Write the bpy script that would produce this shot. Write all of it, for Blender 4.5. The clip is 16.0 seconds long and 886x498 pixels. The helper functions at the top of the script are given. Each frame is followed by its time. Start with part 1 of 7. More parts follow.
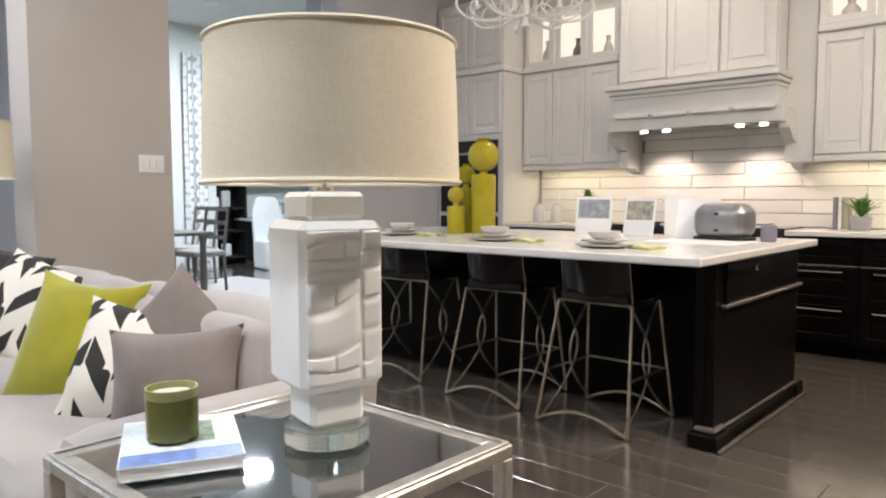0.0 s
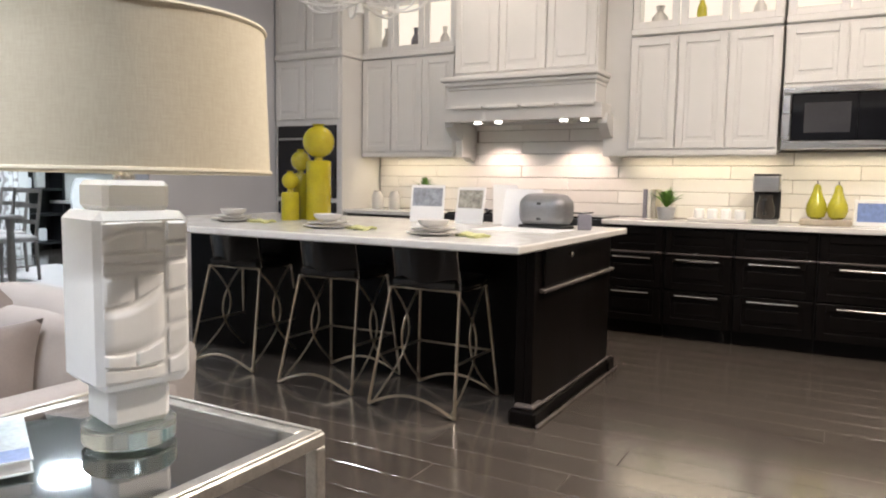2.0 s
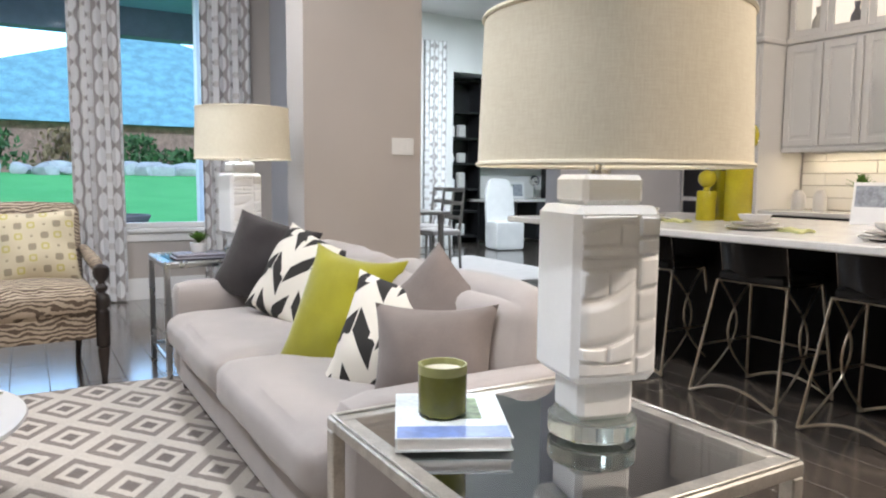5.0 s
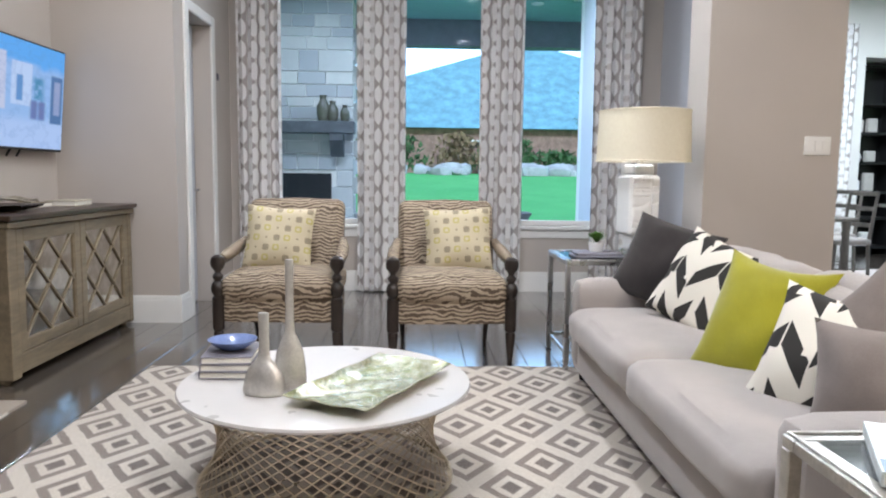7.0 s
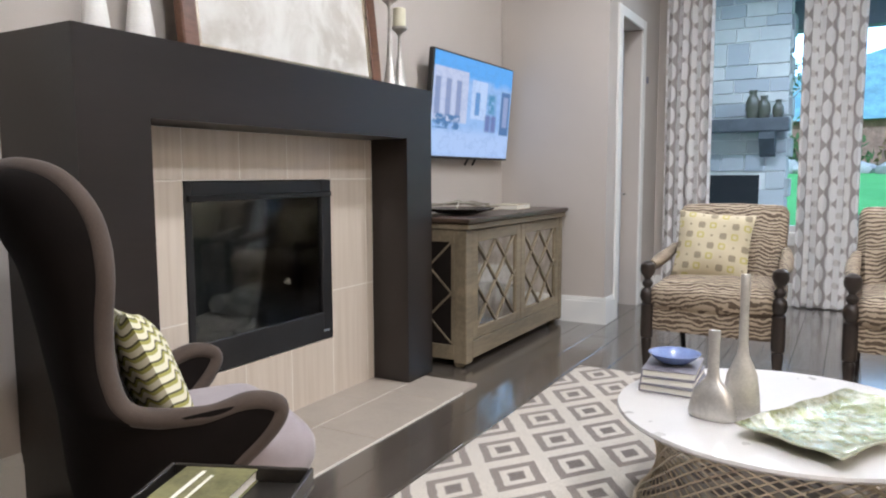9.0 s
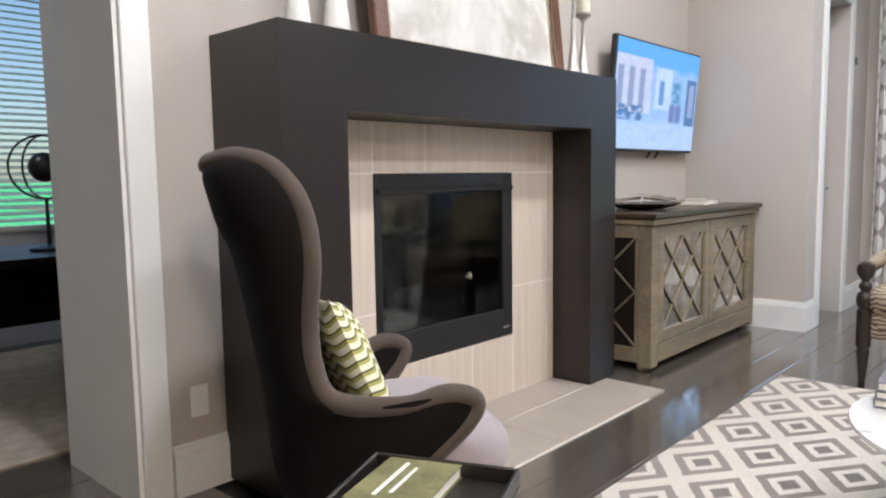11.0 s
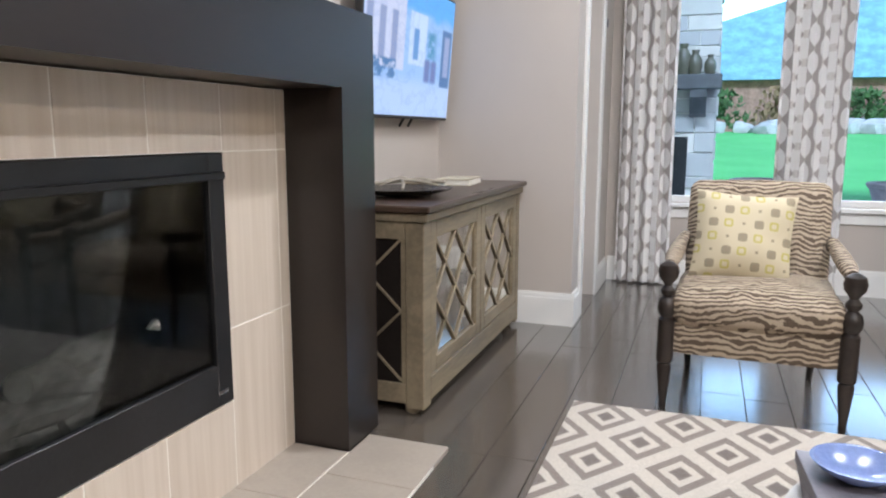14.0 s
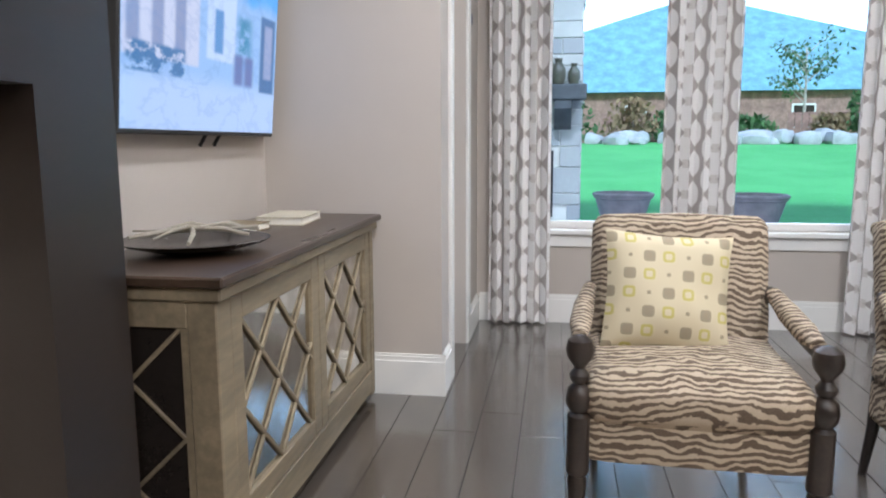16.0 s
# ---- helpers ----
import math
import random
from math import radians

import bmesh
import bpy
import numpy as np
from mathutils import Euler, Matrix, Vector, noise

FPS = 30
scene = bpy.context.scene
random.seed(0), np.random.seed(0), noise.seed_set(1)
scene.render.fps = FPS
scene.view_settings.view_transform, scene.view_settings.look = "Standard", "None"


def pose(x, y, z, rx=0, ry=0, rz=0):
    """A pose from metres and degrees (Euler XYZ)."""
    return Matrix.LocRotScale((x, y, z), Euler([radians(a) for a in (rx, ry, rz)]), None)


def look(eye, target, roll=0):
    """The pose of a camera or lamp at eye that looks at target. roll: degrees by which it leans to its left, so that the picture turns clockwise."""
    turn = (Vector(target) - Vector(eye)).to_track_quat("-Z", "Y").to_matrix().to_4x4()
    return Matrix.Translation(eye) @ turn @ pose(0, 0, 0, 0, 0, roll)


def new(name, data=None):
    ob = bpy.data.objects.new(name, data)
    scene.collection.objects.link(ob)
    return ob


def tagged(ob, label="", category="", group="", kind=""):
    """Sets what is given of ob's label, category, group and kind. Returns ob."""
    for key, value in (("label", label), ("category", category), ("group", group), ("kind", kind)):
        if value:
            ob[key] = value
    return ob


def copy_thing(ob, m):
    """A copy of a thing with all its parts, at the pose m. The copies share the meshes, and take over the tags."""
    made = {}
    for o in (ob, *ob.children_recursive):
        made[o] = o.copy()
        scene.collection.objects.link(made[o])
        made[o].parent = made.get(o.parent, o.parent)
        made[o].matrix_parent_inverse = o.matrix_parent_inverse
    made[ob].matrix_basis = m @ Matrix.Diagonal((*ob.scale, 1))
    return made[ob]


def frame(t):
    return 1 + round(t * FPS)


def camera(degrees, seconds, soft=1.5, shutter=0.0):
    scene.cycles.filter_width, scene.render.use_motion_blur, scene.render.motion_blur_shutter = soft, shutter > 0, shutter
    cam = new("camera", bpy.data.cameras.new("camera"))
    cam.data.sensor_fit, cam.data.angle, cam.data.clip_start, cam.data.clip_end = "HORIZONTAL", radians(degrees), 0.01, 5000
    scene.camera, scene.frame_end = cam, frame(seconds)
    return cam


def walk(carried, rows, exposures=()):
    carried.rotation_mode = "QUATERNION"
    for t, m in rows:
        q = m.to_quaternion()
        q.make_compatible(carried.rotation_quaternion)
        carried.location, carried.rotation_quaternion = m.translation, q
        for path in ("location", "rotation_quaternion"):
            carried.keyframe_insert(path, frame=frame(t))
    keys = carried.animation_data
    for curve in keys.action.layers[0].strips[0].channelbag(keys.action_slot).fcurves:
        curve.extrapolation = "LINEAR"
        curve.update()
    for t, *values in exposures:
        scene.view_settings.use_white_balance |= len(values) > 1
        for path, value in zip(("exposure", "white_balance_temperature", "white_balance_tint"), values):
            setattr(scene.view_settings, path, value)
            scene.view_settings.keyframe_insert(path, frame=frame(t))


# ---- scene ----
cam = camera(63.6, 16.0, soft=2.1)

PATH = [
    (0, (-1.055, 0.001, 1.141), (0.434, 1.328, 0.998), -0.1),
    (0.5, (-1.05, -0.034, 1.149), (0.552, 1.153, 0.993), 0.1),
    (1, (-1.041, -0.056, 1.154), (0.641, 1.013, 0.985), 0.4),
    (1.5, (-1.029, -0.064, 1.158), (0.699, 0.926, 0.978), 0.8),
    (2, (-1.033, -0.075, 1.157), (0.702, 0.903, 0.975), 0.9),
    (2.5, (-1.036, -0.067, 1.155), (0.666, 0.967, 0.969), 1.1),
    (3, (-1.04, -0.029, 1.144), (0.584, 1.124, 0.958), 0.9),
    (3.5, (-1.036, 0.016, 1.138), (0.47, 1.319, 0.949), 1.0),
    (3.7, (-1.028, 0.042, 1.126), (0.422, 1.407, 0.942), 1.0),
    (5.8, (-1.206, 0.11, 1.153), (-0.531, 1.981, 0.948), 0.8),
    (6, (-1.237, 0.097, 1.154), (-0.653, 1.999, 0.949), 1.0),
    (6.5, (-1.278, 0.111, 1.153), (-0.942, 2.072, 0.948), 0.8),
    (7, (-1.318, 0.12, 1.152), (-1.244, 2.108, 0.947), 0.7),
    (7.5, (-1.376, 0.117, 1.144), (-1.565, 2.098, 0.942), 0.8),
    (8, (-1.43, 0.125, 1.145), (-1.889, 2.061, 0.944), 1.0),
    (8.5, (-1.444, 0.150, 1.166), (-2.178, 2.007, 0.963), 0.4),
    (9, (-1.484, 0.183, 1.17), (-2.47, 1.91, 0.965), -0.2),
    (9.5, (-1.536, 0.175, 1.146), (-2.713, 1.781, 0.954), -0.6),
    (10.2, (-1.537, 0.17, 1.125), (-2.886, 1.635, 0.942), -0.7),
    (12.3, (-2.05, 0.5, 1.17), (-3.287, 2.052, 0.922), -1.4),
    (12.5, (-2.116, 0.583, 1.178), (-3.294, 2.18, 0.925), -1.2),
    (13, (-2.248, 0.766, 1.184), (-3.216, 2.495, 0.911), -1.1),
    (13.5, (-2.389, 0.978, 1.213), (-3.148, 2.805, 0.918), -1.0),
    (14, (-2.377, 1.2, 1.215), (-3.055, 3.053, 0.892), 0.1),
    (14.5, (-2.347, 1.453, 1.236), (-3.043, 3.297, 0.901), 1.6),
    (15, (-2.387, 1.7, 1.228), (-2.991, 3.581, 0.916), 0.9),
    (15.5, (-2.514, 1.968, 1.259), (-2.959, 3.896, 0.966), -0.1),
    (16, (-2.587, 2.21, 1.253), (-2.895, 4.164, 0.96), -0.2),
]
walk(cam, [(t, look(eye, target, roll)) for t, eye, target, roll in PATH],
     exposures=[(0.0, -0.12), (3.7, -0.12), (6.5, -0.06), (7.5, -0.14), (8.0, -0.12), (9.0, 0.0), (10.2, 0.2), (12.3, 0.36), (13.0, 0.48), (13.5, 0.28), (14.0, 0.22), (16.0, 0.18)])

# ---- light ----
world = bpy.data.worlds.new("world")
scene.world = world
world.use_nodes = True
wn = world.node_tree
sky = wn.nodes.new("ShaderNodeTexSky")
sky.sky_type, sky.sun_disc = "NISHITA", False
sky.sun_elevation, sky.sun_rotation = radians(34), radians(200)
wn.links.new(sky.outputs[0], wn.nodes["Background"].inputs[0])
wn.nodes["Background"].inputs[1].default_value = 0.15

sun = new("sun", bpy.data.lights.new("sun", "SUN"))
sun.data.energy, sun.data.angle, sun.data.color = 5.0, radians(10), (0.74, 0.90, 1.0)
sun.matrix_world = look((0, 0, 20), (-2, 8, 12))

WARM = (0.918, 0.945, 1.015)


def lamp(name, kind, place, target, watts, size, color=WARM, size_y=0):
    """One lamp of the place: an area lamp (disk or strip) or a spot."""
    data = bpy.data.lights.new(name, kind)
    data.energy, data.color = watts, color
    if kind == "AREA":
        data.shape, data.size = ("RECTANGLE", size) if size_y else ("DISK", size)
        if size_y:
            data.size_y = size_y
    else:
        data.shadow_soft_size, data.spot_size, data.spot_blend = 0.03, radians(size), 0.6
    ob = new(name, data)
    ob.matrix_world = look(place, target)
    return ob


CEIL = 3.6
for x, y in ((-2.2, 1.2), (-0.5, 1.2), (-2.2, 4.1), (-0.5, 4.3)):
    lamp("ceiling_lamp_living", "AREA", (x, y, CEIL - 0.03), (x, y, 0), 60, 0.26)
# The 190 W one is an added, unseen lamp that brightens the kitchen floor.
for x, y, p in ((3.9, 0.2, 22), (3.9, 2.6, 22), (1.8, -0.9, 190)):
    lamp("ceiling_lamp_kitchen", "AREA", (x, y, CEIL - 0.03), (x, y, 0), p, 0.3, (1.0, 0.865, 0.75))
lamp("ceiling_lamp_dining", "AREA", (4.2, 8.2, 3.75), (4.2, 8.2, 0), 270, 0.6, (0.78, 0.89, 1.0))
lamp("ceiling_lamp_office", "AREA", (-5.8, 0.5, 3.0), (-5.8, 0.5, 0), 12, 0.4, (0.8, 0.9, 1.0))
lamp("under_cabinet_lamp", "AREA", (4.95, 0.95, 1.405), (4.95, 0.95, 0), 3.0, 0.08, (1.0, 0.84, 0.6), 1.1)
lamp("under_cabinet_lamp", "AREA", (4.95, -0.35, 1.405), (4.95, -0.35, 0), 3.2, 0.08, (1.0, 0.84, 0.6), 1.2)
lamp("under_cabinet_lamp", "AREA", (4.95, 3.55, 1.405), (4.95, 3.55, 0), 2.6, 0.08, (1.0, 0.84, 0.6), 0.9)
for y in (1.95, 2.7):
    lamp("hood_lamp", "SPOT", (4.8, y, 1.66), (4.9, y, 0), 24, 120, (1.0, 0.76, 0.64))

# ---- material helpers ----


class Ex:
    """A number in a node tree, with arithmetic."""

    def __init__(self, nt, socket):
        self.nt, self.s = nt, socket

    def op(self, kind, *others):
        node = self.nt.nodes.new("ShaderNodeMath")
        node.operation = kind
        for i, o in enumerate((self, *others)):
            if isinstance(o, Ex):
                self.nt.links.new(o.s, node.inputs[i])
            else:
                node.inputs[i].default_value = o
        return Ex(self.nt, node.outputs[0])

    def __add__(self, o): return self.op("ADD", o)
    def __sub__(self, o): return self.op("SUBTRACT", o)
    def __mul__(self, o): return self.op("MULTIPLY", o)
    def __truediv__(self, o): return self.op("DIVIDE", o)
    def frac(self): return self.op("FRACT")
    def floor(self): return self.op("FLOOR")
    def abs(self): return self.op("ABSOLUTE")
    def sin(self): return self.op("SINE")
    def less(self, o): return self.op("LESS_THAN", o)
    def more(self, o): return self.op("GREATER_THAN", o)
    def min(self, o): return self.op("MINIMUM", o)
    def max(self, o): return self.op("MAXIMUM", o)

    def soft(self, lo, hi):
        node = self.nt.nodes.new("ShaderNodeMapRange")
        node.interpolation_type = "SMOOTHSTEP"
        self.nt.links.new(self.s, node.inputs[0])
        node.inputs[1].default_value, node.inputs[2].default_value = lo, hi
        return Ex(self.nt, node.outputs[0])


class Mat:
    """A principled material under construction."""

    def __init__(self, name, rough=0.5, metal=0.0):
        self.m = bpy.data.materials.new(name)
        self.m.use_nodes = True
        self.nt = self.m.node_tree
        self.b = self.nt.nodes["Principled BSDF"]
        self.b.inputs["Roughness"].default_value, self.b.inputs["Metallic"].default_value = rough, metal
        self.co = self.nt.nodes.new("ShaderNodeTexCoord")

    def xyz(self, space="Object"):
        sep = self.nt.nodes.new("ShaderNodeSeparateXYZ")
        self.nt.links.new(self.co.outputs[space], sep.inputs[0])
        return [Ex(self.nt, o) for o in sep.outputs]

    def noise(self, scale, detail=4, stretch=(1, 1, 1), space="Object", rough=0.55, distort=0.0):
        mp = self.nt.nodes.new("ShaderNodeMapping")
        mp.inputs["Scale"].default_value = stretch
        self.nt.links.new(self.co.outputs[space], mp.inputs[0])
        n = self.nt.nodes.new("ShaderNodeTexNoise")
        n.inputs["Scale"].default_value, n.inputs["Detail"].default_value, n.inputs["Roughness"].default_value = scale, detail, rough
        n.inputs["Distortion"].default_value = distort
        self.nt.links.new(mp.outputs[0], n.inputs["Vector"])
        return Ex(self.nt, n.outputs[0])

    def random(self):
        return Ex(self.nt, self.nt.nodes.new("ShaderNodeObjectInfo").outputs["Random"])

    def island(self):
        return Ex(self.nt, self.nt.nodes.new("ShaderNodeNewGeometry").outputs["Random Per Island"])

    def mix(self, f, a, b):
        """Colour a where f is 0, b where it is 1."""
        n = self.nt.nodes.new("ShaderNodeMix")
        n.data_type = "RGBA"
        if isinstance(f, Ex):
            self.nt.links.new(f.s, n.inputs[0])
        else:
            n.inputs[0].default_value = f
        for v, i in ((a, 6), (b, 7)):
            if isinstance(v, Ex):
                self.nt.links.new(v.s, n.inputs[i])
            else:
                n.inputs[i].default_value = (*v, 1)
        return Ex(self.nt, n.outputs[2])

    def color(self, c):
        if isinstance(c, Ex):
            self.nt.links.new(c.s, self.b.inputs["Base Color"])
        else:
            self.b.inputs["Base Color"].default_value = (*c, 1)
        return self

    def rough(self, e):
        self.nt.links.new(e.s, self.b.inputs["Roughness"])
        return self

    def bump(self, e, height=0.002, strength=0.6):
        n = self.nt.nodes.new("ShaderNodeBump")
        n.inputs["Strength"].default_value, n.inputs["Distance"].default_value = strength, height
        self.nt.links.new(e.s, n.inputs["Height"])
        self.nt.links.new(n.outputs[0], self.b.inputs["Normal"])
        return self

    def put(self, **values):
        for k, v in values.items():
            self.b.inputs[k.replace("_", " ")].default_value = v
        return self


def shade(c, k):
    return tuple(min(1.0, v * k) for v in c)


def plain(name, c, rough=0.5, metal=0.0, scale=6.0, vary=0.12, grain=90.0, height=0.0006, stretch=(1, 1, 1), space="Object"):
    """A surface with slow blotches and fine grain."""
    m = Mat(name, rough, metal)
    slow, fine = m.noise(scale, 3, stretch, space), m.noise(grain, 3, stretch, space)
    tone = (slow * 0.65 + fine * 0.35).soft(0.3, 0.7)
    m.color(m.mix(tone, shade(c, 1 - vary), shade(c, 1 + vary)))
    m.rough((slow - 0.5) * 0.15 + rough)
    m.bump(fine, height)
    return m.m


def cloth(name, c, vary=0.15, weave=900.0, scale=7.0, sheen=0.3):
    m = Mat(name, 0.9)
    x, y, z = m.xyz()
    slow, fine = m.noise(scale, 4), m.noise(weave * 0.35, 2)
    m.color(m.mix((slow * 0.6 + fine * 0.4).soft(0.3, 0.7), shade(c, 1 - vary), shade(c, 1 + vary)))
    m.bump(fine, 0.0012, 0.7)
    m.put(Sheen_Weight=sheen, Specular_IOR_Level=0.2)
    return m.m


# ---- mesh helpers ----


class Form:
    """Collects faces for one mesh."""

    def __init__(self):
        self.v, self.f = [], []

    def add(self, verts, faces, m=None):
        k = len(self.v)
        self.v += [tuple(m @ Vector(p)) if m else tuple(p) for p in verts]
        self.f += [tuple(i + k for i in f) for f in faces]
        return self

    def box(self, lo, hi, c=0.0, m=None):
        """A box between two corners, its edges cut by c."""
        lo, hi = [min(a, b) for a, b in zip(lo, hi)], [max(a, b) for a, b in zip(lo, hi)]
        if c <= 0:
            vs = [(x, y, z) for z in (lo[2], hi[2]) for y in (lo[1], hi[1]) for x in (lo[0], hi[0])]
            return self.add(vs, [(0, 2, 3, 1), (4, 5, 7, 6), (0, 1, 5, 4), (2, 6, 7, 3), (0, 4, 6, 2), (1, 3, 7, 5)], m)
        c = min(c, *[(b - a) * 0.45 for a, b in zip(lo, hi)])
        vs, at = [], {}
        for sx in (0, 1):
            for sy in (0, 1):
                for sz in (0, 1):
                    s = (sx, sy, sz)
                    for ax in range(3):
                        at[s, ax] = len(vs)
                        vs.append(tuple((lo, hi)[s[k]][k] if k == ax else (lo[k] + c if s[k] == 0 else hi[k] - c) for k in range(3)))
        fs = []
        for ax in range(3):
            a, b = (ax + 1) % 3, (ax + 2) % 3
            for side in (0, 1):
                ring = []
                for u, w in ((0, 0), (1, 0), (1, 1), (0, 1)):
                    s = [0, 0, 0]
                    s[ax], s[a], s[b] = side, u, w
                    ring.append(at[tuple(s), ax])
                fs.append(tuple(ring if side else ring[::-1]))
            for u in (0, 1):
                for w in (0, 1):
                    s0, s1 = [0, 0, 0], [0, 0, 0]
                    s0[a] = s1[a] = u
                    s0[b] = s1[b] = w
                    s1[ax] = 1
                    s0, s1 = tuple(s0), tuple(s1)
                    q = (at[s0, a], at[s1, a], at[s1, b], at[s0, b])
                    fs.append(q if u != w else q[::-1])
        for s in {k[0] for k in at}:
            q = (at[s, 0], at[s, 1], at[s, 2])
            fs.append(q if sum(s) % 2 else q[::-1])
        return self.add(vs, fs, m)

    def lathe(self, profile, n=20, m=None):
        """A turned form: profile rows of (radius, z), from the bottom up."""
        vs, fs = [], []
        for r, z in profile:
            vs += [(r * math.cos(2 * math.pi * i / n), r * math.sin(2 * math.pi * i / n), z) for i in range(n)]
        for j in range(len(profile) - 1):
            fs += [(j * n + i, j * n + (i + 1) % n, (j + 1) * n + (i + 1) % n, (j + 1) * n + i) for i in range(n)]
        fs.append(tuple(range(n))[::-1])
        fs.append(tuple(range((len(profile) - 1) * n, len(profile) * n)))
        return self.add(vs, fs, m)

    def tube(self, pts, r, n=8, m=None):
        """A round bar along points; r a number or one for each point."""
        pts = [Vector(p) for p in pts]
        rs = r if isinstance(r, (list, tuple)) else [r] * len(pts)
        vs, fs, side = [], [], None
        for i, p in enumerate(pts):
            d = (pts[min(i + 1, len(pts) - 1)] - pts[max(i - 1, 0)]).normalized()
            side = d.orthogonal().normalized() if side is None else (side - d * side.dot(d)).normalized()
            up = d.cross(side)
            vs += [p + (side * math.cos(2 * math.pi * k / n) + up * math.sin(2 * math.pi * k / n)) * rs[i] for k in range(n)]
        for j in range(len(pts) - 1):
            fs += [(j * n + k, j * n + (k + 1) % n, (j + 1) * n + (k + 1) % n, (j + 1) * n + k) for k in range(n)]
        fs += [tuple(range(n))[::-1], tuple(range((len(pts) - 1) * n, len(pts) * n))]
        return self.add(vs, fs, m)

    def grid(self, fn, nu, nv, m=None, close=False):
        """A sheet fn(u, v), u and v from 0 to 1."""
        vs = [fn(i / nu, j / nv) for j in range(nv + 1) for i in range(nu + 1)]
        fs = [(j * (nu + 1) + i, j * (nu + 1) + i + 1, (j + 1) * (nu + 1) + i + 1, (j + 1) * (nu + 1) + i) for j in range(nv) for i in range(nu)]
        return self.add(vs, fs, m)

    def slab(self, fn, nu, nv, thick, m=None):
        """A sheet fn(u, v) with thickness: thick(u, v) is the way from its front to its back."""
        a = [Vector(fn(i / nu, j / nv)) for j in range(nv + 1) for i in range(nu + 1)]
        b = [p + Vector(thick(k % (nu + 1) / nu, k // (nu + 1) / nv)) for k, p in enumerate(a)]
        w, k = nu + 1, len(a)
        fs = []
        for j in range(nv):
            for i in range(nu):
                q = (j * w + i, j * w + i + 1, (j + 1) * w + i + 1, (j + 1) * w + i)
                fs += [q, tuple(x + k for x in q[::-1])]
        for i in range(nu):
            for x, y in ((i, i + 1), (nv * w + i + 1, nv * w + i)):
                fs.append((y, x, x + k, y + k))
        for j in range(nv):
            for x, y in (((j + 1) * w, j * w), (j * w + nu, (j + 1) * w + nu)):
                fs.append((y, x, x + k, y + k))
        return self.add(a + b, fs, m)

    def soft(self, size, r, puff=(0, 0, 0), n=8, m=None, wrinkle=0.0, seed=0):
        """A soft block round the origin, with rounded edges and faces that swell by puff."""
        h = [s / 2 for s in size]
        seen, vs, fs = {}, [], []

        def put(p):
            key = tuple(round(c, 5) for c in p)
            if key not in seen:
                q = [c * a for c, a in zip(p, h)]
                core = [max(-a + r, min(a - r, c)) for c, a in zip(q, h)]
                d = Vector([a - b for a, b in zip(q, core)])
                if d.length > 1e-9:
                    d = d.normalized() * r
                o = Vector(core) + d
                fl = [max(0.0, 1 - c * c) for c in p]
                for k in range(3):
                    o[k] += p[k] * puff[k] * (fl[(k + 1) % 3] * fl[(k + 2) % 3]) ** 0.6
                if wrinkle:
                    o += noise.noise_vector(o * 7 + Vector((seed, seed * 2, 0))) * wrinkle
                seen[key] = len(vs)
                vs.append(o)
            return seen[key]

        for ax in range(3):
            for s in (-1, 1):
                for i in range(n):
                    for j in range(n):
                        q = []
                        for u, w in ((i, j), (i + 1, j), (i + 1, j + 1), (i, j + 1)):
                            p = [0, 0, 0]
                            p[ax] = s
                            p[(ax + 1) % 3] = math.sin((u / n - 0.5) * math.pi) * 0.35 + (2 * u / n - 1) * 0.65
                            p[(ax + 2) % 3] = math.sin((w / n - 0.5) * math.pi) * 0.35 + (2 * w / n - 1) * 0.65
                            q.append(put(p))
                        fs.append(tuple(q if s > 0 else q[::-1]))
        return self.add(vs, fs, m)

    def pillow(self, w, h, t, n=20, m=None, seed=0, sag=0.06):
        """A square cushion standing in the xz plane, with pointed corners."""
        def side(s):
            def fn(u, v):
                a, b = 2 * u - 1, 2 * v - 1
                k = 1 - sag * (1 - a * a) * 1.2
                j = 1 - sag * (1 - b * b) * 1.2
                d = (max(0, (1 - a * a) * (1 - b * b))) ** 0.45
                p = Vector((a * w / 2 * j, s * t / 2 * d, b * h / 2 * k))
                return p + noise.noise_vector(p * 6 + Vector((seed * 3.1, seed, 0))) * 0.016 * min(1, d * 2) + noise.noise_vector(Vector((p.x * 9 + p.z * 5, p.z * 4, seed * 1.7))) * 0.008 * min(1, d * 2)
            return fn
        self.grid(side(-1), n, n, m)
        k = len(self.f)
        self.grid(side(1), n, n, m)
        self.f[k:] = [f[::-1] for f in self.f[k:]]
        return self

    def mesh(self, name, mat, smooth=35):
        me = bpy.data.meshes.new(name)
        me.from_pydata([tuple(p) for p in self.v], [], self.f)
        if mat:
            me.materials.append(mat)
        if smooth:
            me.polygons.foreach_set("use_smooth", [True] * len(me.polygons))
            me.update()
            me.set_sharp_from_angle(angle=radians(smooth))
        me.update()
        return me


def part(name, form, mat, parent=None, label="", m=None, smooth=35):
    """One mesh object under a thing or a part."""
    ob = new(name, form if isinstance(form, bpy.types.Mesh) else form.mesh(name, mat, smooth))
    if parent:
        ob.parent = parent
    if m:
        ob.matrix_basis = m
    return tagged(ob, label)


def thing(name, label, category, m=None, group=""):
    ob = new(name)
    ob.empty_display_size = 0.1
    if m:
        ob.matrix_basis = m
    return tagged(ob, label, category, group)


def single(name, form, mat, label, category, m=None, group="", smooth=35):
    return tagged(part(name, form, mat, None, "", m, smooth), label, category, group)


def built(name, form, mat, label="", smooth=0):
    return tagged(part(name, form, mat, None, label, None, smooth), "", "", "", "structure")


def bx(lo, hi, c=0.0, m=None):
    return Form().box(lo, hi, c, m)


def rz(a):
    return pose(0, 0, 0, 0, 0, a)

